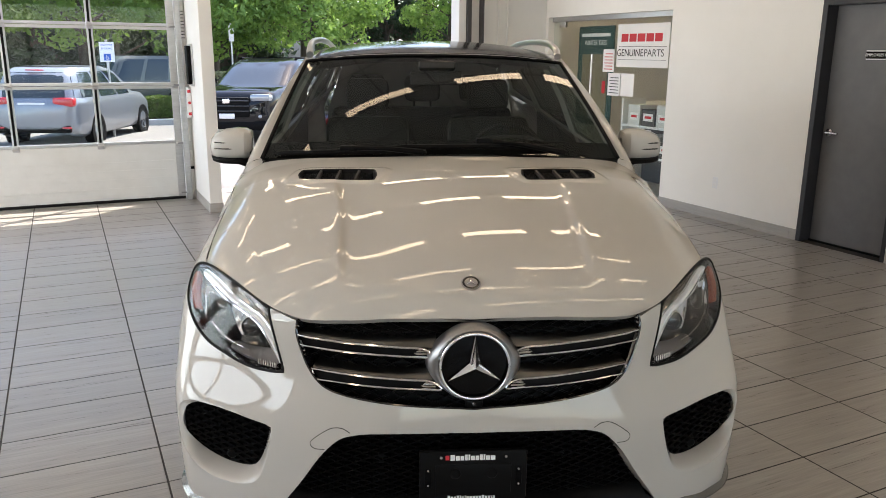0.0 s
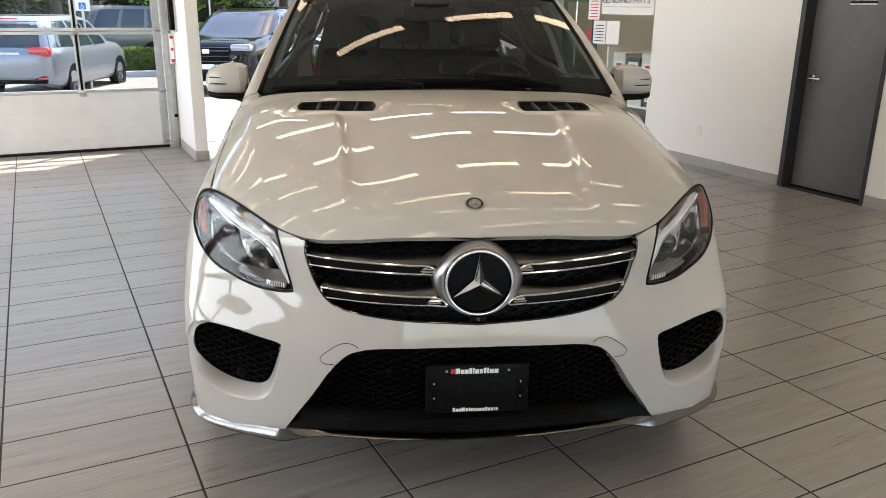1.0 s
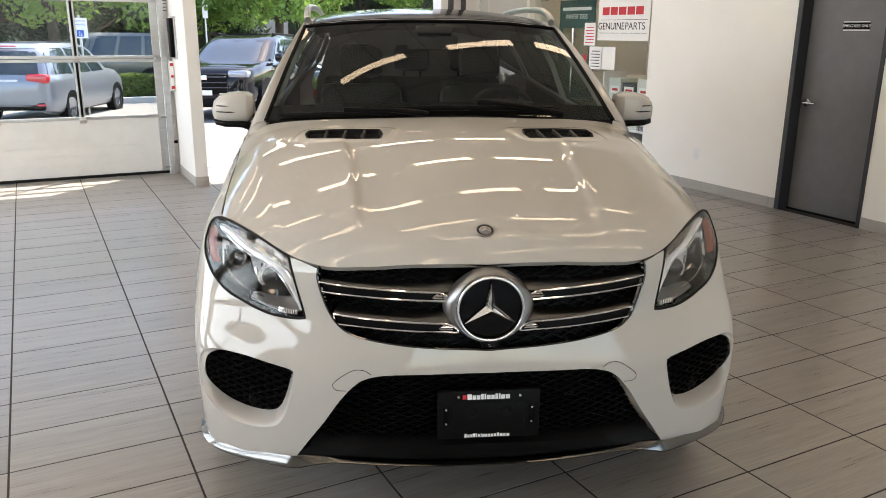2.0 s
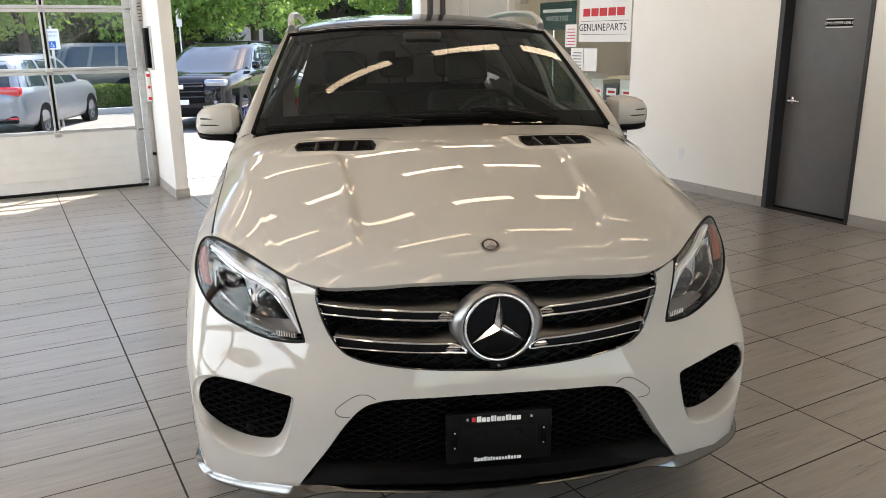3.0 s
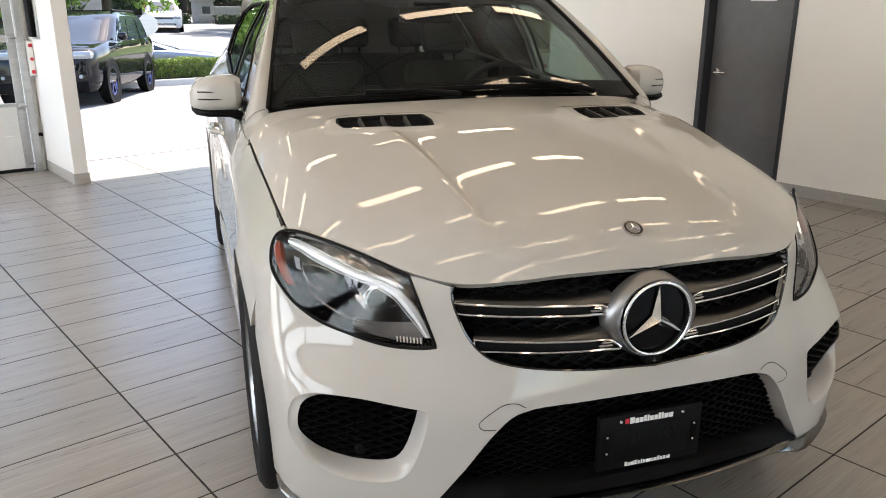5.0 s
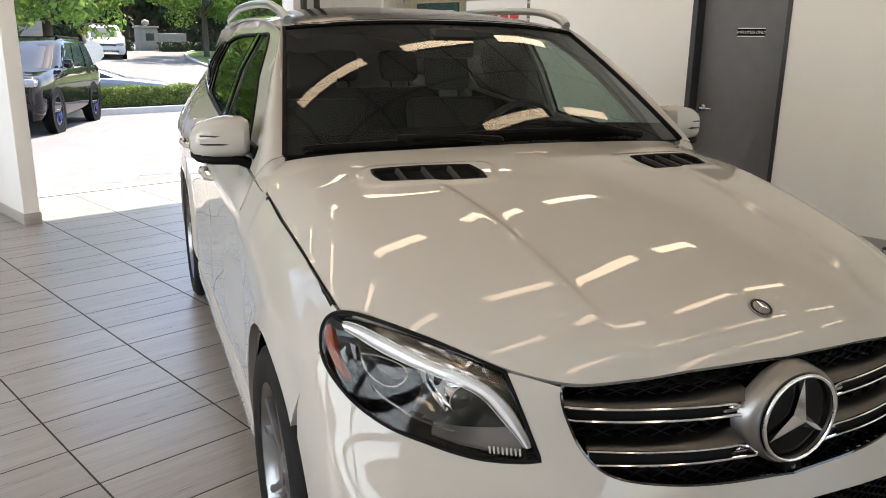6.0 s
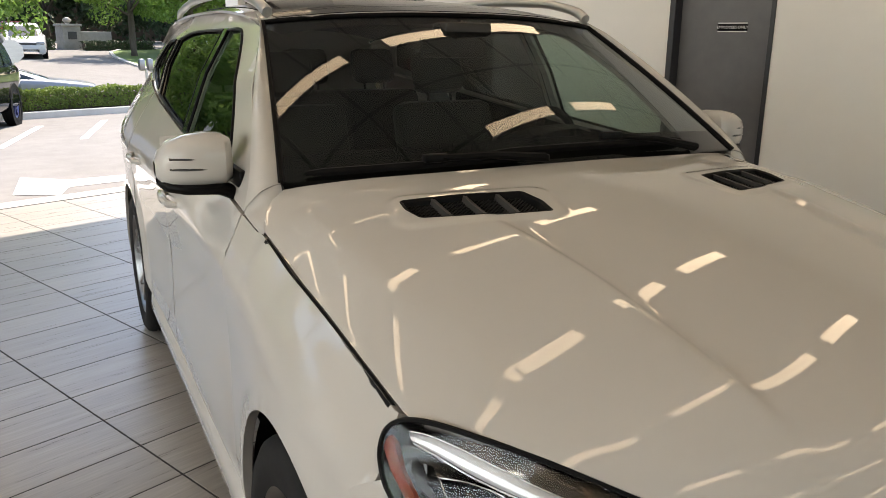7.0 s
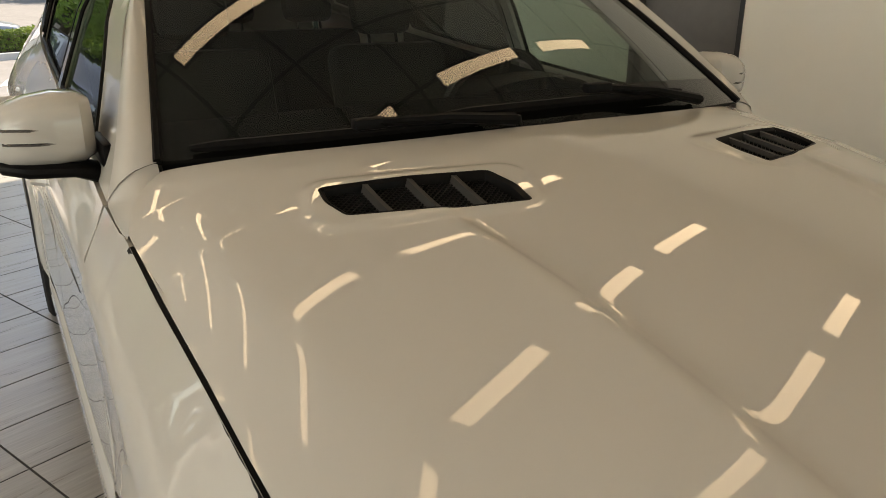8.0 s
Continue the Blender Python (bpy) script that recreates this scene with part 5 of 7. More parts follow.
def inset(poly, d):
    """Moves a closed outline inwards by d."""
    p = np.asarray(poly, float)
    area = 0.5 * np.sum(p[:, 0] * np.roll(p[:, 1], -1) - np.roll(p[:, 0], -1) * p[:, 1])
    t = np.roll(p, -1, 0) - np.roll(p, 1, 0)
    t /= np.maximum(np.linalg.norm(t, axis=1), 1e-9)[:, None]
    nrm = np.stack([-t[:, 1], t[:, 0]], 1) * (1 if area > 0 else -1)
    return p + d * nrm


def trimmed(fn, outer, holes=(), step=0.03, flange=0.012, mirror=False, scale=(1, 1), edge=0.004):
    """A panel: the part of the surface fn(a, b) inside an outline and outside holes, with its edges turned in."""
    sc = np.asarray(scale, float)
    loops = [np.asarray(outer, float) * sc] + [np.asarray(h, float) * sc for h in holes]
    lo, hi = loops[0].min(0), loops[0].max(0)
    gx, gy = np.meshgrid(np.arange(lo[0] + step / 2, hi[0], step), np.arange(lo[1] + step / 2, hi[1], step))
    gx[1::2] += step / 2
    gx, gy = gx.ravel(), gy.ravel()
    keep = inside(loops[0], gx, gy) & ~near_edge(loops[0], gx, gy, step * 0.45)
    for h in loops[1:]:
        keep &= ~inside(h, gx, gy) & ~near_edge(h, gx, gy, step * 0.45)
    verts, edges = [], []
    for l in loops:
        k = len(verts)
        verts += [Vector(p) for p in l]
        edges += [(k + i, k + (i + 1) % len(l)) for i in range(len(l))]
    verts += [Vector((a, b)) for a, b in zip(gx[keep], gy[keep])]
    vs, es, fs, *_ = delaunay_2d_cdt(verts, edges, [], 0, 1e-6)
    vs = np.array([tuple(v) for v in vs])
    tri = np.array([f for f in fs if len(f) == 3])
    mid = vs[tri].mean(1)
    ok = inside(loops[0], mid[:, 0], mid[:, 1])
    for h in loops[1:]:
        ok &= ~inside(h, mid[:, 0], mid[:, 1])
    tri = tri[ok]
    bm = bmesh.new()
    e = 1e-3
    A, B = (vs / sc).T
    p3 = fn(A, B)
    du, dv = fn(A + e, B) - fn(A - e, B), fn(A, B + e) - fn(A, B - e)
    nor = np.cross(du, dv)
    nor /= np.maximum(np.linalg.norm(nor, axis=1), 1e-12)[:, None]
    bv = [bm.verts.new(p) for p in p3]
    bm.normal_update()
    for t in tri:
        try:
            bm.faces.new([bv[i] for i in t])
        except ValueError:
            pass
    bm.normal_update()
    # outward: away from the car's middle line at half height
    c = Vector((0, 2.2, 0.7))
    tot = sum((f.normal.dot(f.calc_center_median() - c)) * f.calc_area() for f in bm.faces)
    if tot < 0:
        bmesh.ops.reverse_faces(bm, faces=bm.faces[:])
        bm.normal_update()
    if flange:
        bm.verts.index_update()
        rim = [ed for ed in bm.edges if len(ed.link_faces) == 1]
        off = {}
        for ed in rim:
            for v in ed.verts:
                if v not in off:
                    n = Vector(nor[v.index])
                    if n.dot(v.normal) < 0:
                        n = -n
                    off[v] = bm.verts.new(v.co - n * flange)
        for ed in rim:
            f = ed.link_faces[0]
            a, b = ed.verts
            for l in f.loops:
                if l.edge == ed:
                    a, b = l.vert, l.link_loop_next.vert
            bm.faces.new((b, a, off[a], off[b]))
    bmesh.ops.delete(bm, geom=[v for v in bm.verts if not v.link_faces], context="VERTS")
    if mirror:
        flip_x(bm)
    return bm


def flip_x(bm):
    for v in bm.verts:
        v.co.x = -v.co.x
    bmesh.ops.reverse_faces(bm, faces=bm.faces[:])
    return bm


def nose_s(s, z):
    p = nose(np.abs(s), z)
    p[:, 0] *= np.where(np.asarray(s) >= 0, 1, -1)
    return p


def to_s(poly, axis=0):
    """Points of (x or y, z) as points of (s, z)."""
    return np.array([((1 if v >= 0 else -1) * s_of(abs(v), z, axis), z) for v, z in poly])


def nose_in(x, z, depth):
    """A point on the nose at x and z, depth metres behind its surface."""
    s = s_of(abs(x), z)
    q = nose([s, s + 0.05, max(s - 0.05, 0), s, s], [z, z, z, z + 0.01, z - 0.01])
    n = np.cross(q[1] - q[2], q[3] - q[4])
    n /= np.linalg.norm(n)
    if n[1] > 0:
        n = -n
    q = q[0] - n * depth
    return (q[0] if x >= 0 else -q[0]), q[1], q[2]


# outlines seen from the front, x and z
GRILLE = smooth_line([(0, 0.927), (0.15, 0.926), (0.30, 0.924), (0.42, 0.919), (0.485, 0.914), (0.507, 0.900), (0.509, 0.864), (0.495, 0.816), (0.477, 0.775), (0.448, 0.738), (0.404, 0.715), (0.312, 0.700), (0.171, 0.688), (0.0, 0.680)], 4)
LIGHT = smooth_line([(0.594, 0.917), (0.628, 0.932), (0.676, 0.947), (0.726, 0.960), (0.778, 0.970), (0.840, 0.977), (0.877, 0.963), (0.898, 0.926), (0.905, 0.882), (0.896, 0.850), (0.870, 0.814), (0.838, 0.790), (0.799, 0.771), (0.747, 0.757), (0.696, 0.744), (0.645, 0.737), (0.581, 0.739), (0.546, 0.746), (0.546, 0.746), (0.551, 0.768), (0.563, 0.808), (0.579, 0.862), (0.594, 0.917)], 4, True)
FOG = smooth_line([(0.586, 0.590), (0.651, 0.599), (0.732, 0.610), (0.814, 0.609), (0.857, 0.590), (0.873, 0.557), (0.876, 0.517), (0.863, 0.478), (0.822, 0.437), (0.766, 0.416), (0.711, 0.414), (0.663, 0.423), (0.635, 0.442), (0.614, 0.483), (0.596, 0.542), (0.586, 0.590)], 4, True)
INTAKE = smooth_line([(0, 0.617), (0.15, 0.616), (0.291, 0.612), (0.353, 0.602), (0.395, 0.582), (0.443, 0.529), (0.497, 0.446), (0.545, 0.377), (0.580, 0.325), (0.594, 0.304)], 4)


for shape in (GRILLE, LIGHT, INTAKE):
    shape[:, 0] = np.maximum(shape[:, 0] - 0.006, 0)

# the side opening widens from its mesh out to the skin, most at the outer and lower edges
FOG = resample(FOG, 0.014)
step_out = FOG - inset(FOG, 0.01)
step_out /= np.linalg.norm(step_out, axis=1)[:, None]
FOG_SKIN = FOG + step_out * (0.008 + 0.014 * np.maximum(0, step_out[:, 0]) + 0.016 * np.maximum(0, -step_out[:, 1]))[:, None]


def fog_in(x, z, depth=0.0):
    """A point of the plane in which the side opening's mesh lies."""
    return x, 0.125 + 0.43 * (x - 0.585) + 0.5 * max(0, 0.53 - z) * max(0, x - 0.62) / 0.25 + depth, z


def build_bumper(car):
    # upper edge: grille top corner, headlamp, fender seam; lower edge: the intake and the lip
    half_s = []
    g = to_s(GRILLE[::-1])                       # from the bottom middle up to the top corner
    k = int(np.argmax(GRILLE[::-1][:, 1] > 0.896))
    half_s += list(g[: k + 1])
    lt = to_s(LIGHT)
    # the bridge between grille and headlamp, along the bonnet's edge
    half_s += list(to_s([(0.520, 0.905), (0.556, 0.912), (0.585, 0.916)]))
    # along the inner and lower edge of the headlamp, backwards
    i_top, i_out = 0, int(np.argmin(np.abs(LIGHT[:, 1] - 0.882) + 10 * (LIGHT[:, 0] < 0.88)))
    half_s += [p for p in lt[::-1][: len(lt) - i_out]]
    # seam to the wheel arch, then the arch down to the lip
    half_s += list(to_s([(0.515, 0.872), (0.55, 0.850), (0.585, 0.815)], 1)[1:])
    for a in np.linspace(radians(139), radians(193), 14):
        half_s.append((s_of(0.87 + 0.43 * math.cos(a), 0.374 + 0.43 * math.sin(a), 1), 0.374 + 0.43 * math.sin(a)))
    half_s += list(to_s([(0.912, 0.268), (0.86, 0.268), (0.75, 0.284), (0.65, 0.298)]))
    i = to_s(INTAKE[::-1])
    half_s += list(i)
    return np.array(half_s)


def ribs(bm, poly, depth, pitch=0.030, slope=0.62, w=0.0045, d=0.012, surf=None):
    """A lattice of slanting bars inside an outline, set back from the nose."""
    poly = np.asarray(poly)
    lo, hi = poly.min(0), poly.max(0)
    fn = surf or nose_in
    for sg in (1, -1):
        span = (hi[0] - lo[0]) * slope + hi[1] - lo[1]
        c = lo[1] - (hi[0] - lo[0]) * slope
        while c < hi[1] + (hi[0] - lo[0]) * slope:
            xs = np.arange(lo[0], hi[0], 0.012)
            zs = c + sg * slope * (xs - lo[0])
            ok = inside(poly, xs, zs)
            run = []
            for x, z, o in list(zip(xs, zs, ok)) + [(0, 0, False)]:
                if o:
                    run.append((x, z))
                elif run:
                    if len(run) > 1:
                        strip(bm, run, depth, w, d, fn)
                    run = []
            c += pitch
    return bm


def strip(bm, run, depth, w, d, fn):
    rows = []
    for x, z in run:
        rows.append([bm.verts.new(fn(x, z + w, depth + d)), bm.verts.new(fn(x, z + w * 0.6, depth)), bm.verts.new(fn(x, z - w * 0.6, depth)), bm.verts.new(fn(x, z - w, depth + d))])
    for A, B in zip(rows, rows[1:]):
        for j in range(3):
            bm.faces.new((A[j], B[j], B[j + 1], A[j + 1]))


def glass_x(y, z):
    """x of the side windows at y and z."""
    y, z = np.asarray(y, float), np.asarray(z, float)
    return 0.885 - 0.40 * (z - 1.12) - 0.20 * np.maximum(z - 1.42, 0) - 0.055 * np.maximum(0, y - 3.3) ** 1.6


def build_car():
    car = thing("car", "pearl white sport utility car standing on the tiled hall floor", "car", pose(0.1165, 0.067, 0, 0, 0, -22.0))
    # bumper skin
    half = build_bumper(car)
    full = np.vstack([half, half[::-1] * [-1, 1]])
    keep = [full[0]]
    for p in full[1:]:
        if np.linalg.norm((p - keep[-1]) * [0.15, 1]) > 0.003:
            keep.append(p)
    full = np.array(keep)
    fogs = to_s(FOG_SKIN)
    bump = part("front_bumper", trimmed(nose_s, full, [fogs, fogs * [-1, 1]], 0.022, 0.02, False, (0.14, 1)), M_PAINT, car, "white painted front bumper skin", True, 50)
    # bonnet
    line = [(x, float(mono(FX, FY, x))) for x in np.linspace(0, 0.838, 40)]
    line += [(0.844, 0.545), (0.849, 0.60), (0.856, 0.70), (0.862, 0.85), (0.868, 1.00), (0.876, 1.20), (0.880, 1.27), (0.857, 1.35), (0.824, 1.405), (0.790, 1.428)]
    line += [(x, float(mono(RX, RY, x))) for x in np.linspace(0.78, 0, 30)]
    hood_line = inset(np.vstack([np.array(line), np.array(line)[::-1][1:-1] * [-1, 1]]), 0.0025)
    vent = np.array([(0.587, 1.143), (0.597, 1.085), (0.585, 1.022), (0.44, 0.965), (0.292, 0.922), (0.280, 0.99), (0.290, 1.066), (0.43, 1.112)])
    vent = resample(vent, 0.03)
    for _ in range(3):
        vent = np.stack([0.75 * vent + 0.25 * np.roll(vent, -1, 0), 0.25 * vent + 0.75 * np.roll(vent, -1, 0)], 1).reshape(-1, 2)
    vent = resample(vent[::2], 0.012)
    hood = part("bonnet", trimmed(lambda x, y: np.column_stack([x, y, hood_z(x, y)]), hood_line, [vent, vent * [-1, 1]], 0.0095, 0.025), M_PAINT, car, "white bonnet with two ridges and two black vents", True, 35)
    return car, bump, hood, vent


car, bump, hood, VENT = build_car()


# ---- the rest of the car ----
def mirrored(make, name, mat, parent, label="", sharp=40.0, smooth=True):
    """The same part on both sides; make() gives a bmesh for the side x > 0."""
    a = part(name, make(), mat, parent, label, smooth, sharp)
    b = part(name, flip_x(make()), mat, parent, label, smooth, sharp)
    return a, b


def ring_of(bm, outline, fn, r, n=6):
    """A round bead along a closed outline on a surface."""
    return tube(bm, [fn(*p) for p in outline], r, n, 0, True)


def along(points, k):
    """k points spread evenly along a line of points."""
    p = np.asarray(points, float)
    d = np.r_[0, np.cumsum(np.linalg.norm(np.diff(p, axis=0), axis=1))]
    return np.column_stack([np.interp(np.linspace(0, d[-1], k), d, p[:, i]) for i in range(p.shape[1])])


# grille
def build_grille():
    full = np.vstack([GRILLE, GRILLE[::-1][1:-1] * [-1, 1]])
    grille = part("grille", trimmed(lambda x, z: np.array([nose_in(a, b, 0.062) for a, b in zip(np.atleast_1d(x), np.atleast_1d(z))]), inset(full, -0.004), [], 0.05, 0), M_BLACK, car, "black radiator grille with silver louvres")
    # walls of the opening
    bm = bmesh.new()
    o = resample(full, 0.03)
    loft(bm, [[nose_in(x, z, 0.002) for x, z in np.vstack([o, o[:1]])], [nose_in(x, z, 0.07) for x, z in np.vstack([o, o[:1]])]])
    part("surround", bm, M_GLOSSBLACK, grille)
    part("mesh_insert", ribs(bmesh.new(), inset(full, -0.010), 0.040, 0.026, 0.42, 0.0030, 0.010), M_MESH, grille, "black slanted mesh")
    bm = bmesh.new()
    rim = resample(inset(full, 0.002), 0.02)
    half_rim = [p for p in rim if p[0] >= 0 and p[1] < 0.905]
    tube(bm, [nose_in(x, z, 0.003) for x, z in half_rim + [(-x, z) for x, z in half_rim[::-1]]], 0.004, 6)
    part("edge_trim", bm, M_GLOSSBLACK, grille, "thin black trim round the opening")
    for side in (1, -1):
        for z_out, z_in, x_out, x_in, h in ((0.848, 0.838, 0.500, 0.118, 0.0135), (0.758, 0.748, 0.458, 0.098, 0.0135)):
            # fin above the slot
            bm = bmesh.new()
            rows = []
            for f in np.linspace(0, 1, 14):
                x = x_out + (x_in - 0.012 - x_out) * f
                z = z_out + (z_in - z_out) * f
                lift = 0.012 + 0.014 * f ** 3
                rows.append([nose_in(x, z + h + lift + 0.012, 0.050), nose_in(x, z + h + lift, 0.022), nose_in(x, z + h + 0.006, 0.010), nose_in(x, z + h, 0.006), nose_in(x, z + h - 0.004, 0.012), nose_in(x, z + h + 0.002, 0.05)])
            loft(bm, rows)
            if side < 0:
                flip_x(bm)
            louvre = part("louvre", bm, M_LOUVRE, grille, "satin silver fin with a chrome-edged slot")
            # chrome frame round the slot
            top = [(x_out + (x_in + 0.03 - x_out) * f, z_out + (z_in - z_out) * f + h * (1 - 0.15 * f)) for f in np.linspace(0, 1, 10)]
            low = [(x_out - 0.012 + (x_in + 0.005 - x_out) * f, z_out + (z_in - z_out) * f - h) for f in np.linspace(1, 0, 10)]
            loop = smooth_line(top + [(x_in + 0.004, z_in + h * 0.1)] + low + [(x_out - 0.003, z_out - h * 0.2), top[0]], 3, True)
            bm = bmesh.new()
            ring_of(bm, loop, lambda x, z: nose_in(x, z, 0.004), 0.0032)
            wedge = [(x_in + 0.050, z_in - h * 0.3), (x_in + 0.036, z_in + h * 0.6), (x_in + 0.010, z_in + h * 0.05), (x_in + 0.008, z_in - h), (x_in + 0.034, z_in - h)]
            plate_of(bm, wedge, lambda x, z: nose_in(x, z, 0.002 + (z_in + h - z) * 0.55), lambda x, z: nose_in(x, z, 0.03))
            if side < 0:
                flip_x(bm)
            part("chrome_frame", bm, M_CHROME, louvre, "chrome edge")
            bm = bmesh.new()
            loft(bm, [[nose_in(x, z, 0.014) for x, z in top], [nose_in(x, z, 0.014) for x, z in low[::-1]]])
            if side < 0:
                flip_x(bm)
            part("slot", bm, M_BLACK, louvre, "black slot")
    # the bowl round the badge, the ring and the three-pointed star
    cz, cy = 0.808, -0.010
    bm = bmesh.new()
    rings = []
    for r, y in ((0.098, 0.012), (0.101, 0.001), (0.106, 0.000), (0.111, 0.007), (0.115, 0.020), (0.117, 0.050)):
        ring = []
        for a in np.linspace(0, 2 * math.pi, 64, endpoint=False):
            stretch = 1 + 0.16 * max(0, (r - 0.104) / 0.013) * abs(math.cos(a)) ** 6
            ring.append((r * stretch * math.cos(a), cy + y, cz + r * 0.97 * math.sin(a)))
        rings.append(ring)
    loft(bm, rings, 0, True)
    bmesh.ops.recalc_face_normals(bm, faces=bm.faces[:])
    bowl = part("badge_surround", bm, M_FIN, grille, "satin silver bowl round the badge")
    bm = bmesh.new()
    tube(bm, [(0.0955 * math.cos(a), cy - 0.006, cz + 0.0955 * math.sin(a)) for a in np.linspace(0, 2 * math.pi, 72, endpoint=False)], 0.0045, 10, 0, True)
    part("ring", bm, M_CHROME, bowl, "chrome ring")
    bm = bmesh.new()
    lathe(bm, [(0.004, 0.0), (0.004, 0.05), (0.006, 0.0945)], (0, cy, cz), "Y", 48)
    part("disc", bm, M_DISC, bowl, "gloss black disc")
    bm = bmesh.new()
    tip, root = 0.088, 0.017
    hub = bm.verts.new((0, cy - 0.022, cz))
    outer, inner = [], []
    for k in range(3):
        a = math.pi / 2 + k * 2 * math.pi / 3
        outer.append(bm.verts.new((tip * math.cos(a), cy - 0.004, cz + tip * math.sin(a))))
        a += math.pi / 3
        inner.append(bm.verts.new((root * math.cos(a), cy - 0.002, cz + root * math.sin(a))))
    for k in range(3):
        bm.faces.new((hub, outer[k], inner[k]))
        bm.faces.new((hub, inner[k - 1], outer[k]))
    bmesh.ops.recalc_face_normals(bm, faces=bm.faces[:])
    part("star", bm, M_CHROME, bowl, "chrome three-pointed star", False)
    bm = bmesh.new()
    box(bm, (-0.024, -0.016, 0.686), (0.024, 0.02, 0.706), 0.004)
    cam_box = part("camera_pod", bm, M_BLACK, grille, "small black camera housing")
    bm = bmesh.new()
    lathe(bm, [(0, 0), (-0.002, 0.004), (0, 0.006)], (0, -0.0165, 0.696), "Y", 14)
    part("lens", bm, M_GLOSSBLACK, cam_box)
    return grille


grille = build_grille()


# head lamps
M_GUIDE = material("light_guide", (0.80, 0.82, 0.84), 0.15, 0.0, 1.0)
M_SMOKE = material("smoked_chrome", (0.40, 0.37, 0.34), 0.10, 1.0)
M_LAMPGREY = material("lamp_grey", (0.16, 0.16, 0.165), 0.35, 0.6)
M_PROJECTOR = material("projector_glass", (0.010, 0.011, 0.013), 0.03, 0.0, 1.0)


def build_headlamp(side):
    flip = (lambda bm: flip_x(bm)) if side < 0 else (lambda bm: bm)

    def ridge(rows):
        return flip(loft(bmesh.new(), [[nose_in(x, z, d) for x, z, d in row] for row in rows]))

    lamp = part("headlamp", flip(trimmed(nose_s, inset(to_s(LIGHT), 0.003), [], 0.014, 0, False, (0.14, 1))), M_LENS, car, "clear headlamp with a white brow and an amber side reflector")
    lamp.visible_shadow = False
    o = resample(LIGHT, 0.015)
    part("seal", flip(ring_of(bmesh.new(), inset(o, 0.002), lambda x, z: nose_in(x, z, 0.0015), 0.0048)), M_BLACK, lamp, "black rubber seal")
    # black bowl
    bm = bmesh.new()
    loops = [[nose_in(x, z, d) for x, z in inset(o, i)] for d, i in ((0.002, 0.002), (0.03, 0.009), (0.060, 0.022), (0.085, 0.045))]
    loft(bm, loops, 0, True)
    bm.verts.ensure_lookup_table()
    n = len(o)
    ring = [bm.verts[3 * n + i] for i in range(n)]
    c = bm.verts.new(Vector(np.mean(loops[-1], 0)))
    for i in range(n):
        bm.faces.new((ring[i], ring[(i + 1) % n], c))
    bmesh.ops.recalc_face_normals(bm, faces=bm.faces[:])
    part("housing", flip(bm), M_GLOSSBLACK, lamp, "black bowl")
    # white brow: from the outer corner along the top and down the inner edge
    hi = smooth_line([(0.858, 0.957), (0.836, 0.957), (0.800, 0.946), (0.735, 0.922), (0.672, 0.902), (0.622, 0.878), (0.588, 0.836), (0.565, 0.785), (0.558, 0.765)], 5)
    lo = smooth_line([(0.858, 0.941), (0.836, 0.932), (0.800, 0.915), (0.735, 0.894), (0.682, 0.877), (0.640, 0.856), (0.608, 0.816), (0.581, 0.780), (0.570, 0.763)], 5)
    rows = []
    for (x0, z0), (x1, z1) in zip(hi, lo):
        mix = lambda f: (x0 + (x1 - x0) * f, z0 + (z1 - z0) * f)
        rows.append([(*mix(0.0), 0.036), (*mix(0.12), 0.024), (*mix(0.40), 0.017), (*mix(0.70), 0.018), (*mix(0.92), 0.026), (*mix(1.0), 0.050)])
    part("light_guide", ridge(rows), M_GUIDE, lamp, "white translucent brow")
    # fine chrome lines along both edges of the brow
    for line, depth in ((hi, 0.022), (lo, 0.023)):
        part("chrome_line", flip(tube(bmesh.new(), [nose_in(x, z, depth) for x, z in line], 0.0016, 6)), M_CHROME, lamp, "fine chrome line")
    # smoked chrome reflector between the brow and the upper edge, stepped along its length
    top = along([(0.868, 0.958), (0.840, 0.966), (0.778, 0.960), (0.726, 0.950), (0.676, 0.937), (0.630, 0.921), (0.600, 0.902), (0.586, 0.862), (0.570, 0.810)], 31)
    rim = along(hi[:-6], 31)
    rows = []
    for k, ((x0, z0), (x1, z1)) in enumerate(zip(top, rim)):
        e = 0.006 * (k % 6) / 5
        rows.append([(x0 + (x1 - x0) * f, z0 + (z1 - z0) * f, d) for f, d in ((0.0, 0.010), (0.25, 0.030 + e), (0.5, 0.026 - e), (0.75, 0.036), (1.0, 0.030))])
    part("upper_reflector", ridge(rows), M_SMOKE, lamp, "smoked chrome reflector")
    # outer unit: a rounded chrome frame round a dark lens
    loop = smooth_line([(0.838, 0.904), (0.805, 0.906), (0.772, 0.898), (0.763, 0.882), (0.775, 0.862), (0.797, 0.850), (0.822, 0.858), (0.836, 0.878), (0.838, 0.904)], 5, True)
    unit = part("outer_unit", flip(ring_of(bmesh.new(), loop, lambda x, z: nose_in(x, z, 0.030), 0.0013)), M_SMOKE, lamp, "thin chrome frame round a dark lens")
    bm = bmesh.new()
    cx, cz = loop.mean(0)
    loft(bm, [[nose_in(cx + (x - cx) * f, cz + (z - cz) * f, d) for x, z in loop] for f, d in ((1.0, 0.031), (0.85, 0.050), (0.55, 0.040), (0.25, 0.034), (0.02, 0.033))], 0, True)
    part("unit_lens", flip(bm), M_PROJECTOR, unit, "dark glass lens")
    # inner unit: a projector in a chrome ring
    p = Vector(nose_in(0.672, 0.846, 0.034))
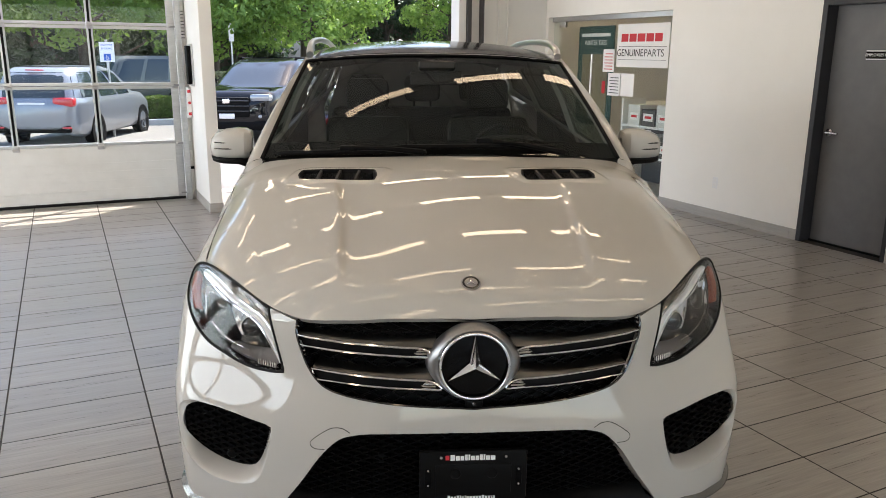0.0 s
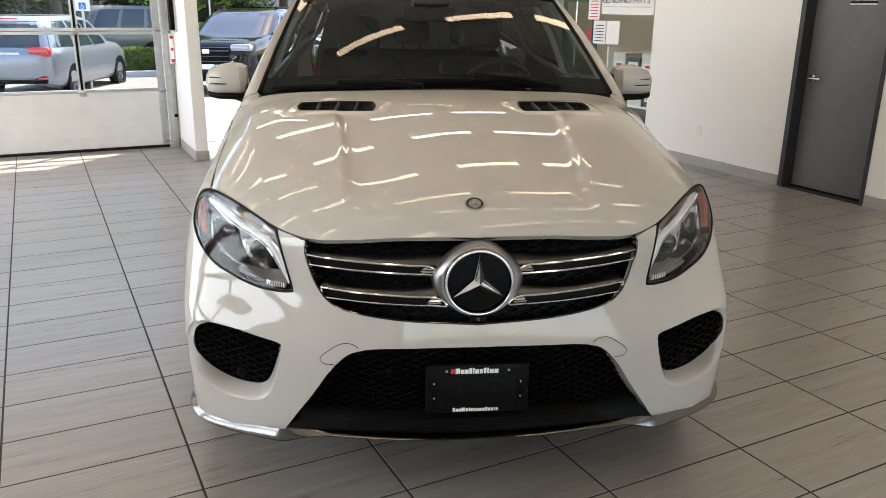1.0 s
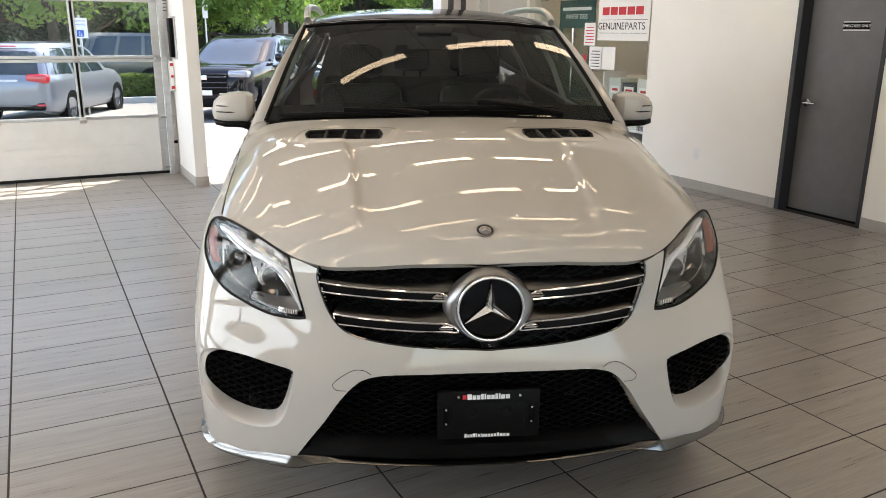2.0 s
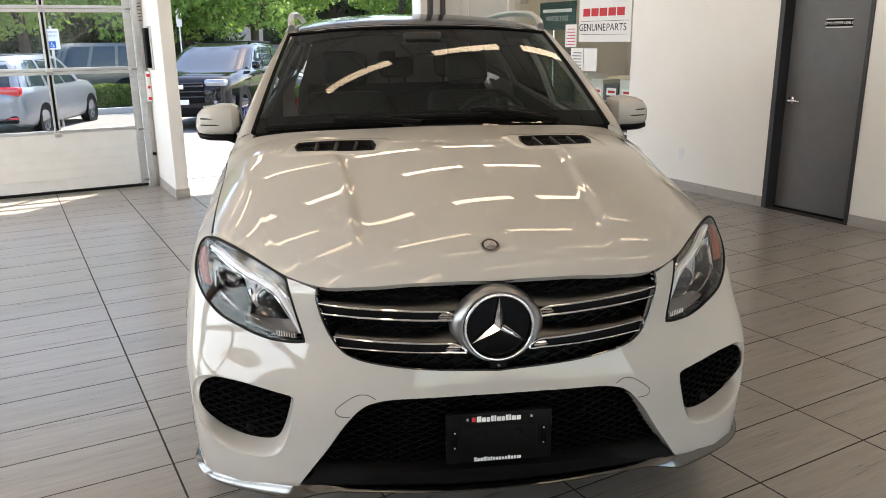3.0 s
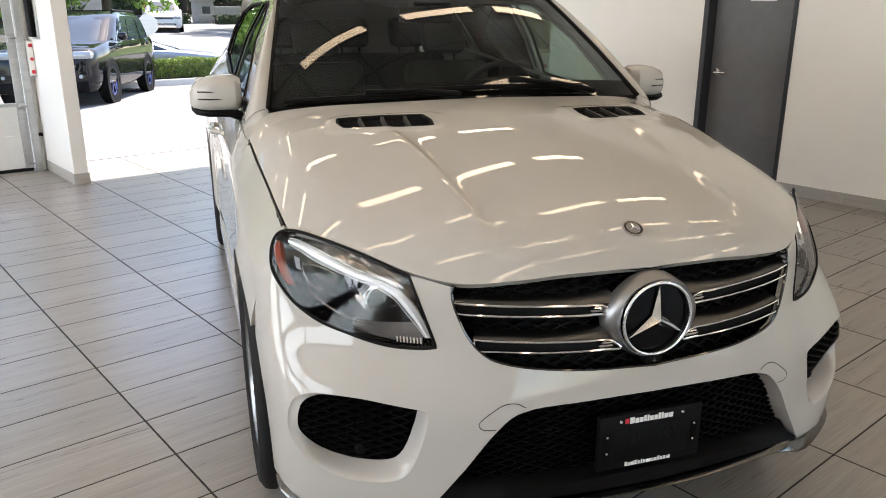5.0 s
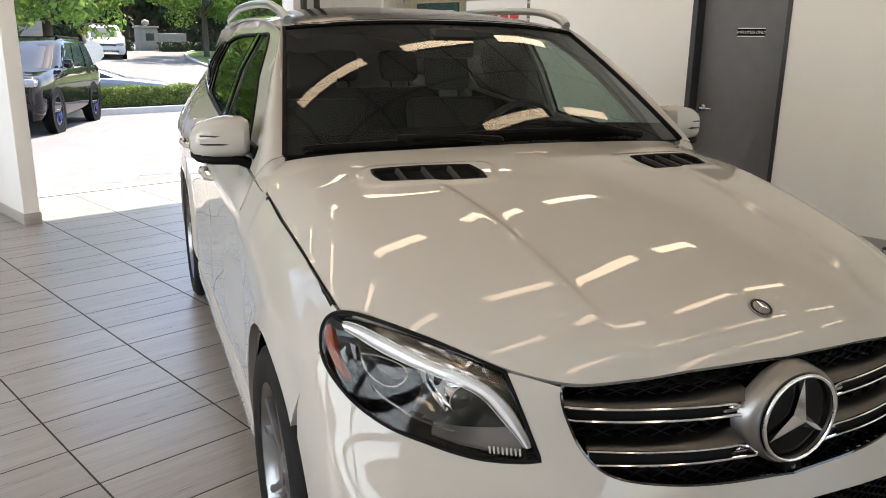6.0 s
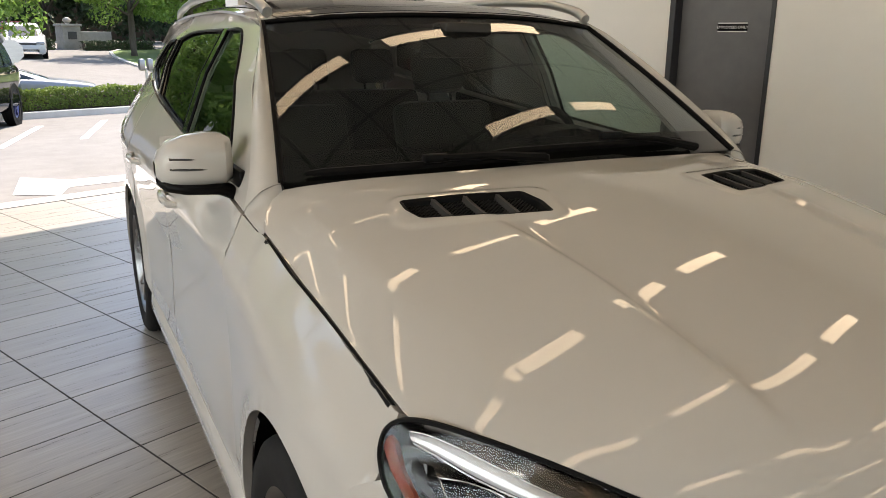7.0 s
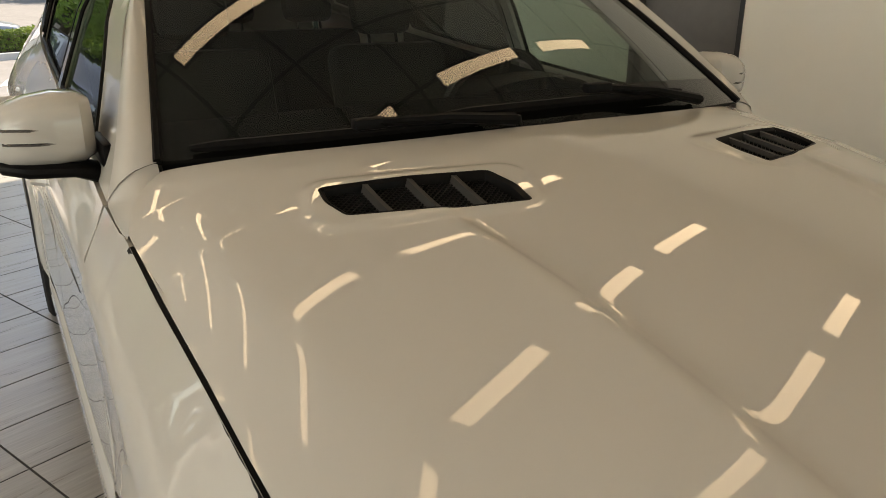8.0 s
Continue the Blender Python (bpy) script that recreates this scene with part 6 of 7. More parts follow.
    bm = lathe(bmesh.new(), [(0.050, 0.040), (0.004, 0.0345), (-0.002, 0.0335), (-0.003, 0.0315), (0.004, 0.030)], (0, 0, 0), "Y", 36)
    bm.transform(Matrix.Translation(p))
    unit = part("projector", flip(bm), M_CHROME, lamp, "round projector in a chrome ring")
    bm = lathe(bmesh.new(), [(0.006, 0.0305), (-0.004, 0.026), (-0.011, 0.017), (-0.014, 0.008), (-0.0145, 0.0)], (0, 0, 0), "Y", 36)
    bm.transform(Matrix.Translation(p))
    part("projector_lens", flip(bm), M_PROJECTOR, unit, "dark glass bulge")
    # chrome blades between the two units and at the outer end
    for pts, w in (([(0.742, 0.892), (0.733, 0.868), (0.718, 0.838), (0.702, 0.816)], 0.006), ([(0.724, 0.888), (0.714, 0.862), (0.700, 0.838)], 0.003), ([(0.852, 0.918), (0.850, 0.885), (0.846, 0.850), (0.838, 0.826)], 0.007), ([(0.704, 0.812), (0.690, 0.806), (0.672, 0.806), (0.650, 0.812)], 0.003)):
        part("divider", ridge([[(x + w, z + 0.3 * w, 0.048), (x, z, 0.026), (x - w, z - 0.3 * w, 0.048)] for x, z in along(pts, 10)]), M_CHROME, lamp, "chrome blade")
    # grey shelf at the inner lower end, the pale line over it and the small ribs
    part("lower_shelf", ridge([[(x, z + 0.030 * f, 0.048), (x, z + 0.012, 0.034), (x, z, 0.016), (x, z - 0.006, 0.020)] for (x, z), f in zip(along([(0.575, 0.757), (0.620, 0.757), (0.680, 0.764), (0.730, 0.777)], 14), np.linspace(1.4, 0.5, 14))]), M_LAMPGREY, lamp, "satin grey shelf")
    part("lower_line", flip(tube(bmesh.new(), [nose_in(x, z, 0.022) for x, z in along([(0.822, 0.838), (0.800, 0.822), (0.765, 0.802), (0.725, 0.789), (0.690, 0.782)], 14)], 0.0018, 6)), M_SMOKE, lamp, "thin silver line")
    for k in range(8):
        x = 0.577 + 0.0075 * k
        part("rib", ridge([[(x - 0.002, z, 0.010), (x + 0.0015, z, 0.010), (x + 0.002, z, 0.02)] for z in (0.750, 0.764)]), M_CHROME, lamp)
    outer = along([(0.884, 0.950), (0.889, 0.925), (0.889, 0.898), (0.881, 0.868), (0.868, 0.846)], 16)
    inner = along([(0.878, 0.953), (0.879, 0.925), (0.878, 0.900), (0.870, 0.870), (0.861, 0.846)], 16)
    part("side_reflector", ridge([[(*a, 0.007), (*((a + b) / 2), 0.009), (*b, 0.015), (*b, 0.03)] for a, b in zip(outer, inner)]), M_AMBER, lamp, "amber side reflector")
    return lamp


for side in (1, -1):
    build_headlamp(side)


# lower openings
def build_fog(side):
    flip = (lambda bm: flip_x(bm)) if side < 0 else (lambda bm: bm)
    bm = bmesh.new()
    rows = []
    for f in np.linspace(0, 1, 7):
        row = []
        for p, q in zip(FOG_SKIN, FOG):
            p, q = np.array(nose_in(*p, 0.0005)), np.array(fog_in(*q))
            row.append(p + (q - p) * [f, f ** 1.7, f])
        rows.append(row)
    loft(bm, rows, 0, True)
    duct = part("air_duct", flip(bm), M_PAINT, car, "white-walled side opening with black mesh")
    wide = FOG + step_out * 0.008 * (1 - np.clip(step_out[:, :1] * 1.3, 0, 1))
    bm = bmesh.new()
    bm.faces.new([bm.verts.new(fog_in(x, z, 0.022)) for x, z in wide])
    bmesh.ops.triangulate(bm, faces=bm.faces[:])
    part("backing", flip(bm), M_BLACK, duct)
    part("mesh_insert", flip(ribs(bmesh.new(), wide, 0.001, 0.0235, 0.45, 0.0042, 0.012, fog_in)), M_MESH, duct, "black diamond mesh")
    bm = bmesh.new()
    p = Vector(fog_in(0.722, 0.445))
    lathe(bm, [(0.02, 0.016), (0.0, 0.016), (-0.004, 0.012), (-0.004, 0.0)], p, "Y", 18)
    part("sensor", flip(bm), M_BLACK, duct, "round black parking sensor")


for side in (1, -1):
    build_fog(side)

SKIRT = [(0.0, 0.378), (0.30, 0.375), (0.46, 0.372), (0.535, 0.378)]
low = np.vstack([INTAKE[INTAKE[:, 1] > 0.385], SKIRT[::-1]])
MOUTH = np.vstack([low, low[::-1][1:-1] * [-1, 1]])
mouth = part("lower_grille", trimmed(lambda x, z: np.array([nose_in(a, b, 0.075) for a, b in zip(np.atleast_1d(x), np.atleast_1d(z))]), MOUTH, [], 0.06, 0), M_BLACK, car, "wide black lower grille")
part("mesh_insert", ribs(bmesh.new(), inset(MOUTH, -0.015), 0.050, 0.023, 0.42, 0.0036, 0.014), M_MESH, mouth, "black diamond mesh")
part("sensor_bar", boxes(((-0.36, 0.066, 0.475), (0.36, 0.09, 0.545)), bevel=0.006), M_GLOSSBLACK, mouth, "smooth black bar")
bm = bmesh.new()
line = resample(INTAKE, 0.03, False)
loft(bm, [[nose_in(x, z, 0.001) for x, z in line], [nose_in(x, z, 0.09) for x, z in line]])
loft(bm, [[nose_in(-x, z, 0.001) for x, z in line], [nose_in(-x, z, 0.09) for x, z in line]])
part("surround", bm, M_PAINT, mouth, "white turned-in edge")
for side in (1, -1):
    bm = bmesh.new()
    lathe(bm, [(0.02, 0.015), (-0.002, 0.015), (-0.005, 0.011), (-0.005, 0)], (side * 0.262, 0.040, 0.505), "Y", 18)
    part("sensor", bm, M_BLACK, mouth, "round black parking sensor")

# black apron and the silver lip under it
bm = bmesh.new()
sec = []
for x in np.linspace(-0.575, 0.575, 25):
    s = abs(x) / 0.575
    y = 0.0 + 0.055 * s ** 2
    sec.append([(x * 0.90, y + 0.08, 0.386), (x * 0.915, y + 0.03, 0.380), (x * 0.935, y - 0.002 + 0.012 * s ** 4, 0.370 - 0.02 * s), (x, y + 0.004, 0.325), (x, y + 0.03, 0.298 + 0.008 * s), (x, y + 0.20, 0.285)])
loft(bm, sec)
apron = part("apron", bm, M_BLACK, car, "black lower apron")


def lip_bm():
    bm = bmesh.new()
    pts = [(0.0, 0.012, 0.292), (0.20, 0.016, 0.294), (0.42, 0.035, 0.304), (0.47, 0.040, 0.306), (0.53, 0.042, 0.300), (0.575, 0.048, 0.290), (0.62, 0.066, 0.285), (0.72, 0.130, 0.274), (0.82, 0.205, 0.264), (0.88, 0.268, 0.264), (0.918, 0.345, 0.272), (0.925, 0.41, 0.282)]
    tall = [0.008, 0.008, 0.009, 0.012, 0.022, 0.030, 0.030, 0.026, 0.022, 0.018, 0.012, 0.003]
    c, t = cr(np.array(pts), np.linspace(0, 11, 56)), cr(np.array(tall), np.linspace(0, 11, 56))
    rows = []
    for p, h in zip(c, t):
        p = np.array(p)
        n = np.array([p[0] * 0.7, -0.6, 0])
        n /= np.linalg.norm(n)
        rows.append([p + [0, 0, h] - n * 0.008, p + [0, 0, h * 0.4] + n * 0.004, p + n * 0.008, p + [0, 0, -0.006] + n * 0.003, p + [0, 0, -0.005] - n * 0.05])
    return loft(bm, rows)


mirrored(lip_bm, "lip", M_LIP, car, "polished silver lower lip")

# tow-eye covers: a fine groove in the skin
for side in (1, -1):
    bm = bmesh.new()
    line = smooth_line([(0.352, 0.611), (0.375, 0.622), (0.408, 0.618), (0.452, 0.588), (0.466, 0.570), (0.455, 0.556), (0.425, 0.556)], 5)
    tube(bm, [nose_in(side * (x - 0.004), z, 0.0006) for x, z in line], 0.0012, 5)
    part("cover_groove", bm, M_BLACK, bump, "fine dark groove of a cover")

# plate holder
holder = part("plate_holder", boxes(((-0.154, -0.032, 0.402), (0.154, -0.012, 0.560)), bevel=0.008), M_BLACK, car, "black plastic plate holder with white print")
part("recess", boxes(((-0.108, -0.0345, 0.425), (0.108, -0.031, 0.520)), bevel=0.004), M_BLACK, holder)
for x in (-0.129, 0.129):
    part("slot", boxes(((x - 0.009, -0.0335, 0.448), (x + 0.009, -0.0315, 0.508)), bevel=0.003), M_MESH, holder)
    for z in (0.455, 0.502):
        bm = bmesh.new()
        lathe(bm, [(0, 0), (0, 0.003), (0.002, 0.004)], (x, -0.0345, z), "Y", 10)
        part("screw", bm, M_STEEL, holder, "small steel screw")
for x in (-0.052, 0.052):
    bm = bmesh.new()
    lathe(bm, [(0.0, 0.017), (-0.002, 0.015), (0.001, 0.006), (0.001, 0)], (x, -0.0345, 0.492), "Y", 20)
    part("boss", bm, M_BLACK, holder, "round dimple")
for x in (-0.092, 0.092):
    bm = bmesh.new()
    lathe(bm, [(0, 0), (0, 0.004), (0.002, 0.005)], (x, -0.0335, 0.541), "Y", 12)
    part("screw", bm, M_STEEL, holder, "small steel screw")
# the dealer's marks as plain bars
x = -0.066
for k, w in enumerate((0.013, 0.011, 0.010, 0.008, 0.005, 0.011, 0.010, 0.008, 0.005, 0.012, 0.012)):
    tall = 0.017 if k in (0, 3, 4, 7, 8) else 0.013
    part("print_bar", boxes(((x, -0.0336, 0.5325), (x + w, -0.0319, 0.5325 + tall))), M_WHITEPRINT, holder, "", False)
    x += w + 0.0022
part("print_bar", boxes(((-0.080, -0.0336, 0.534), (-0.069, -0.0319, 0.5475))), M_RED, holder, "red mark", False)
x = -0.073
for k in range(17):
    w = 0.003 if k in (4, 6, 15) else 0.0068
    part("print_bar", boxes(((x, -0.0336, 0.409), (x + w, -0.0319, 0.409 + (0.012 if k in (0, 3, 4, 6, 12) else 0.009)))), M_WHITEPRINT, holder, "", False)
    x += w + 0.0020

# bonnet badge and vents
bm = bmesh.new()
ez = hood_z(0, 0.128)
tilt = Matrix.Translation((0, 0.128, ez)) @ Euler((math.atan2(hood_z(0, 0.158) - hood_z(0, 0.098), 0.06), 0, 0)).to_matrix().to_4x4()
lathe(bm, [(0.0, 0.0285), (0.0022, 0.0285), (0.0030, 0.027), (0.0026, 0.020), (0.0022, 0.0)], (0, 0, 0), "Z", 40)
bm.transform(tilt)
badge = part("badge", bm, M_FIN, hood, "round chrome badge")
bm = bmesh.new()
lathe(bm, [(0.0030, 0.0250), (0.0034, 0.0235), (0.0030, 0.0190)], (0, 0, 0), "Z", 40)
bm.transform(tilt)
part("enamel", bm, M_GLOSSBLACK, badge, "dark ring")
bm = bmesh.new()
for k in range(3):
    a = math.pi / 2 + k * 2 * math.pi / 3
    tube(bm, [(0, 0, 0.005), (0.018 * math.cos(a), 0.018 * math.sin(a), 0.004)], [0.003, 0.0006], 6)
bm.transform(tilt)
part("star", bm, M_CHROME, badge)


def hood_pt(x, y, d=0.0):
    return (x, y, hood_z(x, y) - d)


def vent_parts(side):
    flip = (lambda bm: flip_x(bm)) if side < 0 else (lambda bm: bm)
    bm = bmesh.new()
    o = resample(VENT, 0.02)
    loft(bm, [[hood_pt(x, y, 0.001) for x, y in inset(o, -0.001)], [hood_pt(x, y, -0.001) for x, y in inset(o, 0.003)], [hood_pt(x, y, 0.004) for x, y in inset(o, 0.010)], [hood_pt(x, y, 0.022) for x, y in inset(o, 0.013)]], 0, True)
    frame_ob = part("vent", flip(bm), M_BLACK, hood, "black bonnet vent with four slanted bays")
    bm = trimmed(lambda x, y: np.column_stack([x, y, hood_z(x, y) - 0.020]), inset(VENT, 0.008), [], 0.05, 0)
    part("backing", flip(bm), M_GLOSSBLACK, frame_ob)
    part("mesh_insert", flip(ribs(bmesh.new(), inset(VENT, 0.010), 0.013, 0.011, 0.8, 0.0016, 0.004, lambda x, y, d: hood_pt(x, y, d))), M_BLACK, frame_ob, "fine black mesh")
    for f in (0.25, 0.5, 0.75):
        a = np.array((0.587, 1.143)) * (1 - f) + np.array((0.276, 1.078)) * f
        b = np.array((0.585, 1.022)) * (1 - f) + np.array((0.292, 0.922)) * f
        a[1] += 0.006
        rows = []
        for g in np.linspace(0.04, 0.96, 9):
            p = a + (b - a) * g
            x = p[0] + 0.004 - 0.006 * (1 - g) ** 2
            rows.append([hood_pt(x - 0.009, p[1], 0.016), hood_pt(x - 0.006, p[1], 0.003), hood_pt(x + 0.003, p[1], 0.002), hood_pt(x + 0.008, p[1], 0.016)])
        part("bar", flip(loft(bmesh.new(), rows)), M_CABIN, frame_ob, "curved dividing bar")


for side in (1, -1):
    vent_parts(side)

# fenders
EDGE_Y = [0.545, 0.68, 0.85, 1.00, 1.20, 1.27, 1.45]
EDGE_X = [0.846, 0.855, 0.863, 0.869, 0.877, 0.881, 0.888]


def edge_z(y):
    return np.where(np.asarray(y) < 1.27, hood_z(mono(EDGE_Y, EDGE_X, y), y), 0) + np.where(np.asarray(y) < 1.27, 0, 1.098 + (np.asarray(y) - 1.27) * 0.13)


def fender_pt(y, z):
    y, z = np.atleast_1d(np.asarray(y, float)), np.atleast_1d(np.asarray(z, float))
    grid = np.linspace(3, 9, 181)
    out = np.zeros((len(y), 3))
    top = edge_z(y)
    ex = mono(EDGE_Y, EDGE_X, y)

    def base_x(yy, zz):
        res = np.zeros(len(yy))
        for i, (a, b) in enumerate(zip(yy, zz)):
            row = nose(grid, np.full(181, b))
            res[i] = np.interp(a, np.maximum.accumulate(row[:, 1]) + 1e-7 * np.arange(181), row[:, 0])
        return res

    x0, x1 = base_x(y, z), base_x(y, top)
    w = np.clip((z - (top - 0.14)) / 0.14, 0, 1)
    w = w * w * (3 - 2 * w)
    flare = 0.010 * np.exp(-((np.hypot(y - 0.87, z - 0.374) - 0.44) / 0.035) ** 2)
    d = z - np.interp(y, [0.60, 0.72, 0.89, 1.145, 1.45], [0.80, 0.845, 0.885, 0.94, 0.985])
    crest = 0.008 * np.clip((y - 0.60) / 0.25, 0, 1) * np.exp(-np.sqrt(d * d + 0.004 ** 2) / 0.05)
    return np.column_stack([x0 + (ex - x1) * w + flare + crest, y, z])


def fender_bm():
    o = [(0.514, 0.876), (0.524, 0.905), (0.538, 0.937), (0.546, 0.965)]
    o += [(y, float(edge_z(y)) - 0.002) for y in np.linspace(0.56, 1.265, 24)]
    o += [(1.32, 1.103), (1.38, 1.111), (1.448, 1.118), (1.448, 1.05), (1.448, 0.9), (1.448, 0.75), (1.448, 0.6), (1.448, 0.45), (1.448, 0.32), (1.36, 0.31)]
    o += [(0.87 + 0.43 * math.cos(a), 0.374 + 0.43 * math.sin(a)) for a in np.linspace(radians(-6), radians(135), 30)]
    return trimmed(fender_pt, resample(inset(np.array(o), 0.002), 0.04), [], 0.024, 0.025)


fender_r, fender_l = mirrored(fender_bm, "front_fender", M_PAINT, car, "white front fender with a round wheel arch")


# black strip set into the bonnet gap to stand for its shade
seam_bm = lambda: tube(bmesh.new(), [(float(mono(EDGE_Y, EDGE_X, y)) - 0.001, y, float(edge_z(y)) - 0.011) for y in np.linspace(0.575, 1.245, 30)], 0.0075, 6)
mirrored(seam_bm, "gap_shade_strip", M_BLACK, car, "black strip added as shade in the bonnet gap")


def belt(y):
    return 1.118 + 0.075 * (np.asarray(y, float) - 1.45)


def side_pt(y, z):
    y, z = np.atleast_1d(np.asarray(y, float)), np.atleast_1d(np.asarray(z, float))
    b = belt(y)
    zz = np.where(z > 0.9, 0.9 + (z - 0.9) * (1.13 - 0.9) / (b - 0.9), z)
    flare = 0.016 * np.exp(-((np.hypot(y - 3.785, z - 0.374) - 0.44) / 0.05) ** 2)
    crease = 0.008 * np.exp(-np.sqrt((z - (0.985 + 0.02 * (y - 1.45))) ** 2 + 0.004 ** 2) / 0.05)
    x = side_x(y, zz) + flare + crease
    w = (np.clip((z - 1.0) / (b - 1.0), 0, 1)) ** 1.5
    return np.column_stack([x + (glass_x(y, b) + 0.006 - x) * w, y, z])


def panel(outline, step=0.03, hole=()):
    return lambda: trimmed(side_pt, resample(inset(np.array(outline), 0.0025), 0.05), hole, step, 0.015)


def arch(cy, a0, a1, n=20):
    return [(cy + 0.43 * math.cos(a), 0.374 + 0.43 * math.sin(a)) for a in np.linspace(radians(a0), radians(a1), n)]


FRONT_DOOR = [(1.452, 0.34), (2.55, 0.345), (2.56, 0.7), (2.56, 1.0), (2.56, float(belt(2.56)))] + [(y, float(belt(y))) for y in (2.3, 2.0, 1.7)] + [(1.452, float(belt(1.452)))]
REAR_DOOR = [(2.565, 0.345), (3.28, 0.35)] + arch(3.785, 176, 128, 8) + [(3.62, 0.95), (3.66, float(belt(3.66)))] + [(y, float(belt(y))) for y in (3.3, 3.0, 2.565)]
QUARTER = [(3.628, 0.94)] + arch(3.785, 124, -12, 24) + [(4.3, 0.30), (4.72, 0.42), (4.74, 0.8), (4.72, 1.0), (4.66, 1.12), (4.56, 1.26), (4.48, float(belt(4.48)))] + [(y, float(belt(y))) for y in (4.3, 4.0, 3.665)]
for name, outline, label in (("front_door", FRONT_DOOR, "white front door with a body-coloured pull handle"), ("rear_door", REAR_DOOR, "white rear door"), ("rear_quarter", QUARTER, "white rear quarter panel with a wheel arch")):
    pair = mirrored(panel(outline), name, M_PAINT, car, label)
    if "door" in name:
        y0 = 2.32 if name == "front_door" else 3.36
        for ob, sg in zip(pair, (1, -1)):
            bm = bmesh.new()
            x0 = float(side_pt(y0, 1.0)[0, 0])
            tube(bm, [(sg * (x0 - 0.01), y0 - 0.11, 0.995), (sg * (x0 + 0.022), y0 - 0.09, 1.0), (sg * (x0 + 0.028), y0, 1.003), (sg * (x0 + 0.022), y0 + 0.09, 1.006), (sg * (x0 - 0.01), y0 + 0.11, 1.006)], [0.012, 0.014, 0.015, 0.014, 0.012], 8)
            part("door_handle", bm, M_PAINT, ob, "white pull handle")
sill_bm = lambda: loft(bmesh.new(), [[(0.80, y, 0.20), (0.935, y, 0.235), (0.952, y, 0.265), (0.945, y, 0.325), (0.915, y, 0.36)] for y in np.linspace(1.30, 3.37, 12)])
mirrored(sill_bm, "sill", M_PAINT, car, "white side sill")


# glass house: pillars and frames, windows, windscreen, roof
def house_pt(y, z):
    y, z = np.atleast_1d(np.asarray(y, float)), np.atleast_1d(np.asarray(z, float))
    return np.column_stack([glass_x(y, z), y, z])


WIN1 = smooth_line([(1.70, 1.165), (2.00, 1.172), (2.50, 1.207), (2.50, 1.207), (2.51, 1.40), (2.52, 1.580), (2.52, 1.580), (2.36, 1.585), (2.24, 1.560), (2.05, 1.45), (1.86, 1.31), (1.70, 1.165)], 4, True)
WIN2 = smooth_line([(2.585, 1.212), (2.585, 1.212), (3.00, 1.24), (3.42, 1.28), (3.42, 1.28), (3.52, 1.42), (3.56, 1.54), (3.56, 1.54), (3.20, 1.575), (2.60, 1.583), (2.60, 1.583), (2.585, 1.212)], 4, True)
WIN3 = smooth_line([(3.55, 1.30), (3.55, 1.30), (3.85, 1.33), (4.18, 1.38), (4.18, 1.38), (4.10, 1.47), (3.98, 1.525), (3.68, 1.538), (3.68, 1.538), (3.55, 1.30)], 4, True)
HOUSE = [(1.452, 1.122), (1.50, 1.20), (1.66, 1.325), (1.86, 1.465), (2.06, 1.585), (2.20, 1.622), (2.5, 1.640), (3.0, 1.648), (3.5, 1.640), (4.0, 1.605), (4.4, 1.52), (4.52, 1.42), (4.50, float(belt(4.50)) + 0.004)] + [(y, float(belt(y)) + 0.004) for y in (4.2, 3.7, 3.2, 2.7, 2.2, 1.8, 1.6)]


def house_bm():
    return trimmed(house_pt, resample(np.array(HOUSE), 0.05), [WIN1, WIN2, WIN3], 0.05, 0.02)


pillars = mirrored(house_bm, "side_frame", M_PAINT, car, "white window frame and roof pillar")
for ob, sg in zip(pillars, (1, -1)):
    for w in (WIN1, WIN2, WIN3):
        bm = trimmed(lambda y, z: house_pt(y, z) - [0.008, 0, 0], inset(w, 0.002), [], 0.08, 0)
        part("side_window", flip_x(bm) if sg < 0 else bm, M_FRONTGLASS if w is WIN1 else M_SIDEGLASS, ob, "tinted side window")
        bm = bmesh.new()
        ring_of(bm, resample(inset(w, 0.004), 0.04), lambda y, z: tuple(house_pt(y, z)[0] + [0.001, 0, 0]), 0.006, 6)
        part("window_seal", flip_x(bm) if sg < 0 else bm, M_BLACK, ob, "black window seal")
    bm = bmesh.new()
    loft(bm, [[tuple(house_pt(y, z)[0] + [0.005, 0, 0]) for z in np.linspace(1.20 + 0.07 * (y - 2.5), 1.585, 8)] for y in (2.505, 2.545, 2.59)])
    part("door_pillar", flip_x(bm) if sg < 0 else bm, M_GLOSSBLACK, ob, "gloss black door pillar")

# windscreen: rows from the cowl to the roof
def screen_rows(n=21, grow=0.0, m=15):
    rows = []
    for v in np.linspace(0, 1, m):
        row = []
        for u in np.linspace(-1, 1, n):
            a = abs(u)
            lo = np.array((0.790 * a, 1.265 + 0.160 * a ** 2.2, 1.222 - 0.028 * a ** 2))
            hi = np.array((0.650 * a, 2.000 + 0.090 * a ** 2.2, 1.632 - 0.032 * a ** 2.4))
            p = lo + (hi - lo) * v
            bulge = 0.022 * math.sin(math.pi * v) * (1 - 0.5 * a * a)
            p += np.array((0, -0.56, 0.83)) * (bulge + grow)
            row.append((p[0] * (1 if u >= 0 else -1), p[1], p[2]))
        rows.append(row)
    return rows


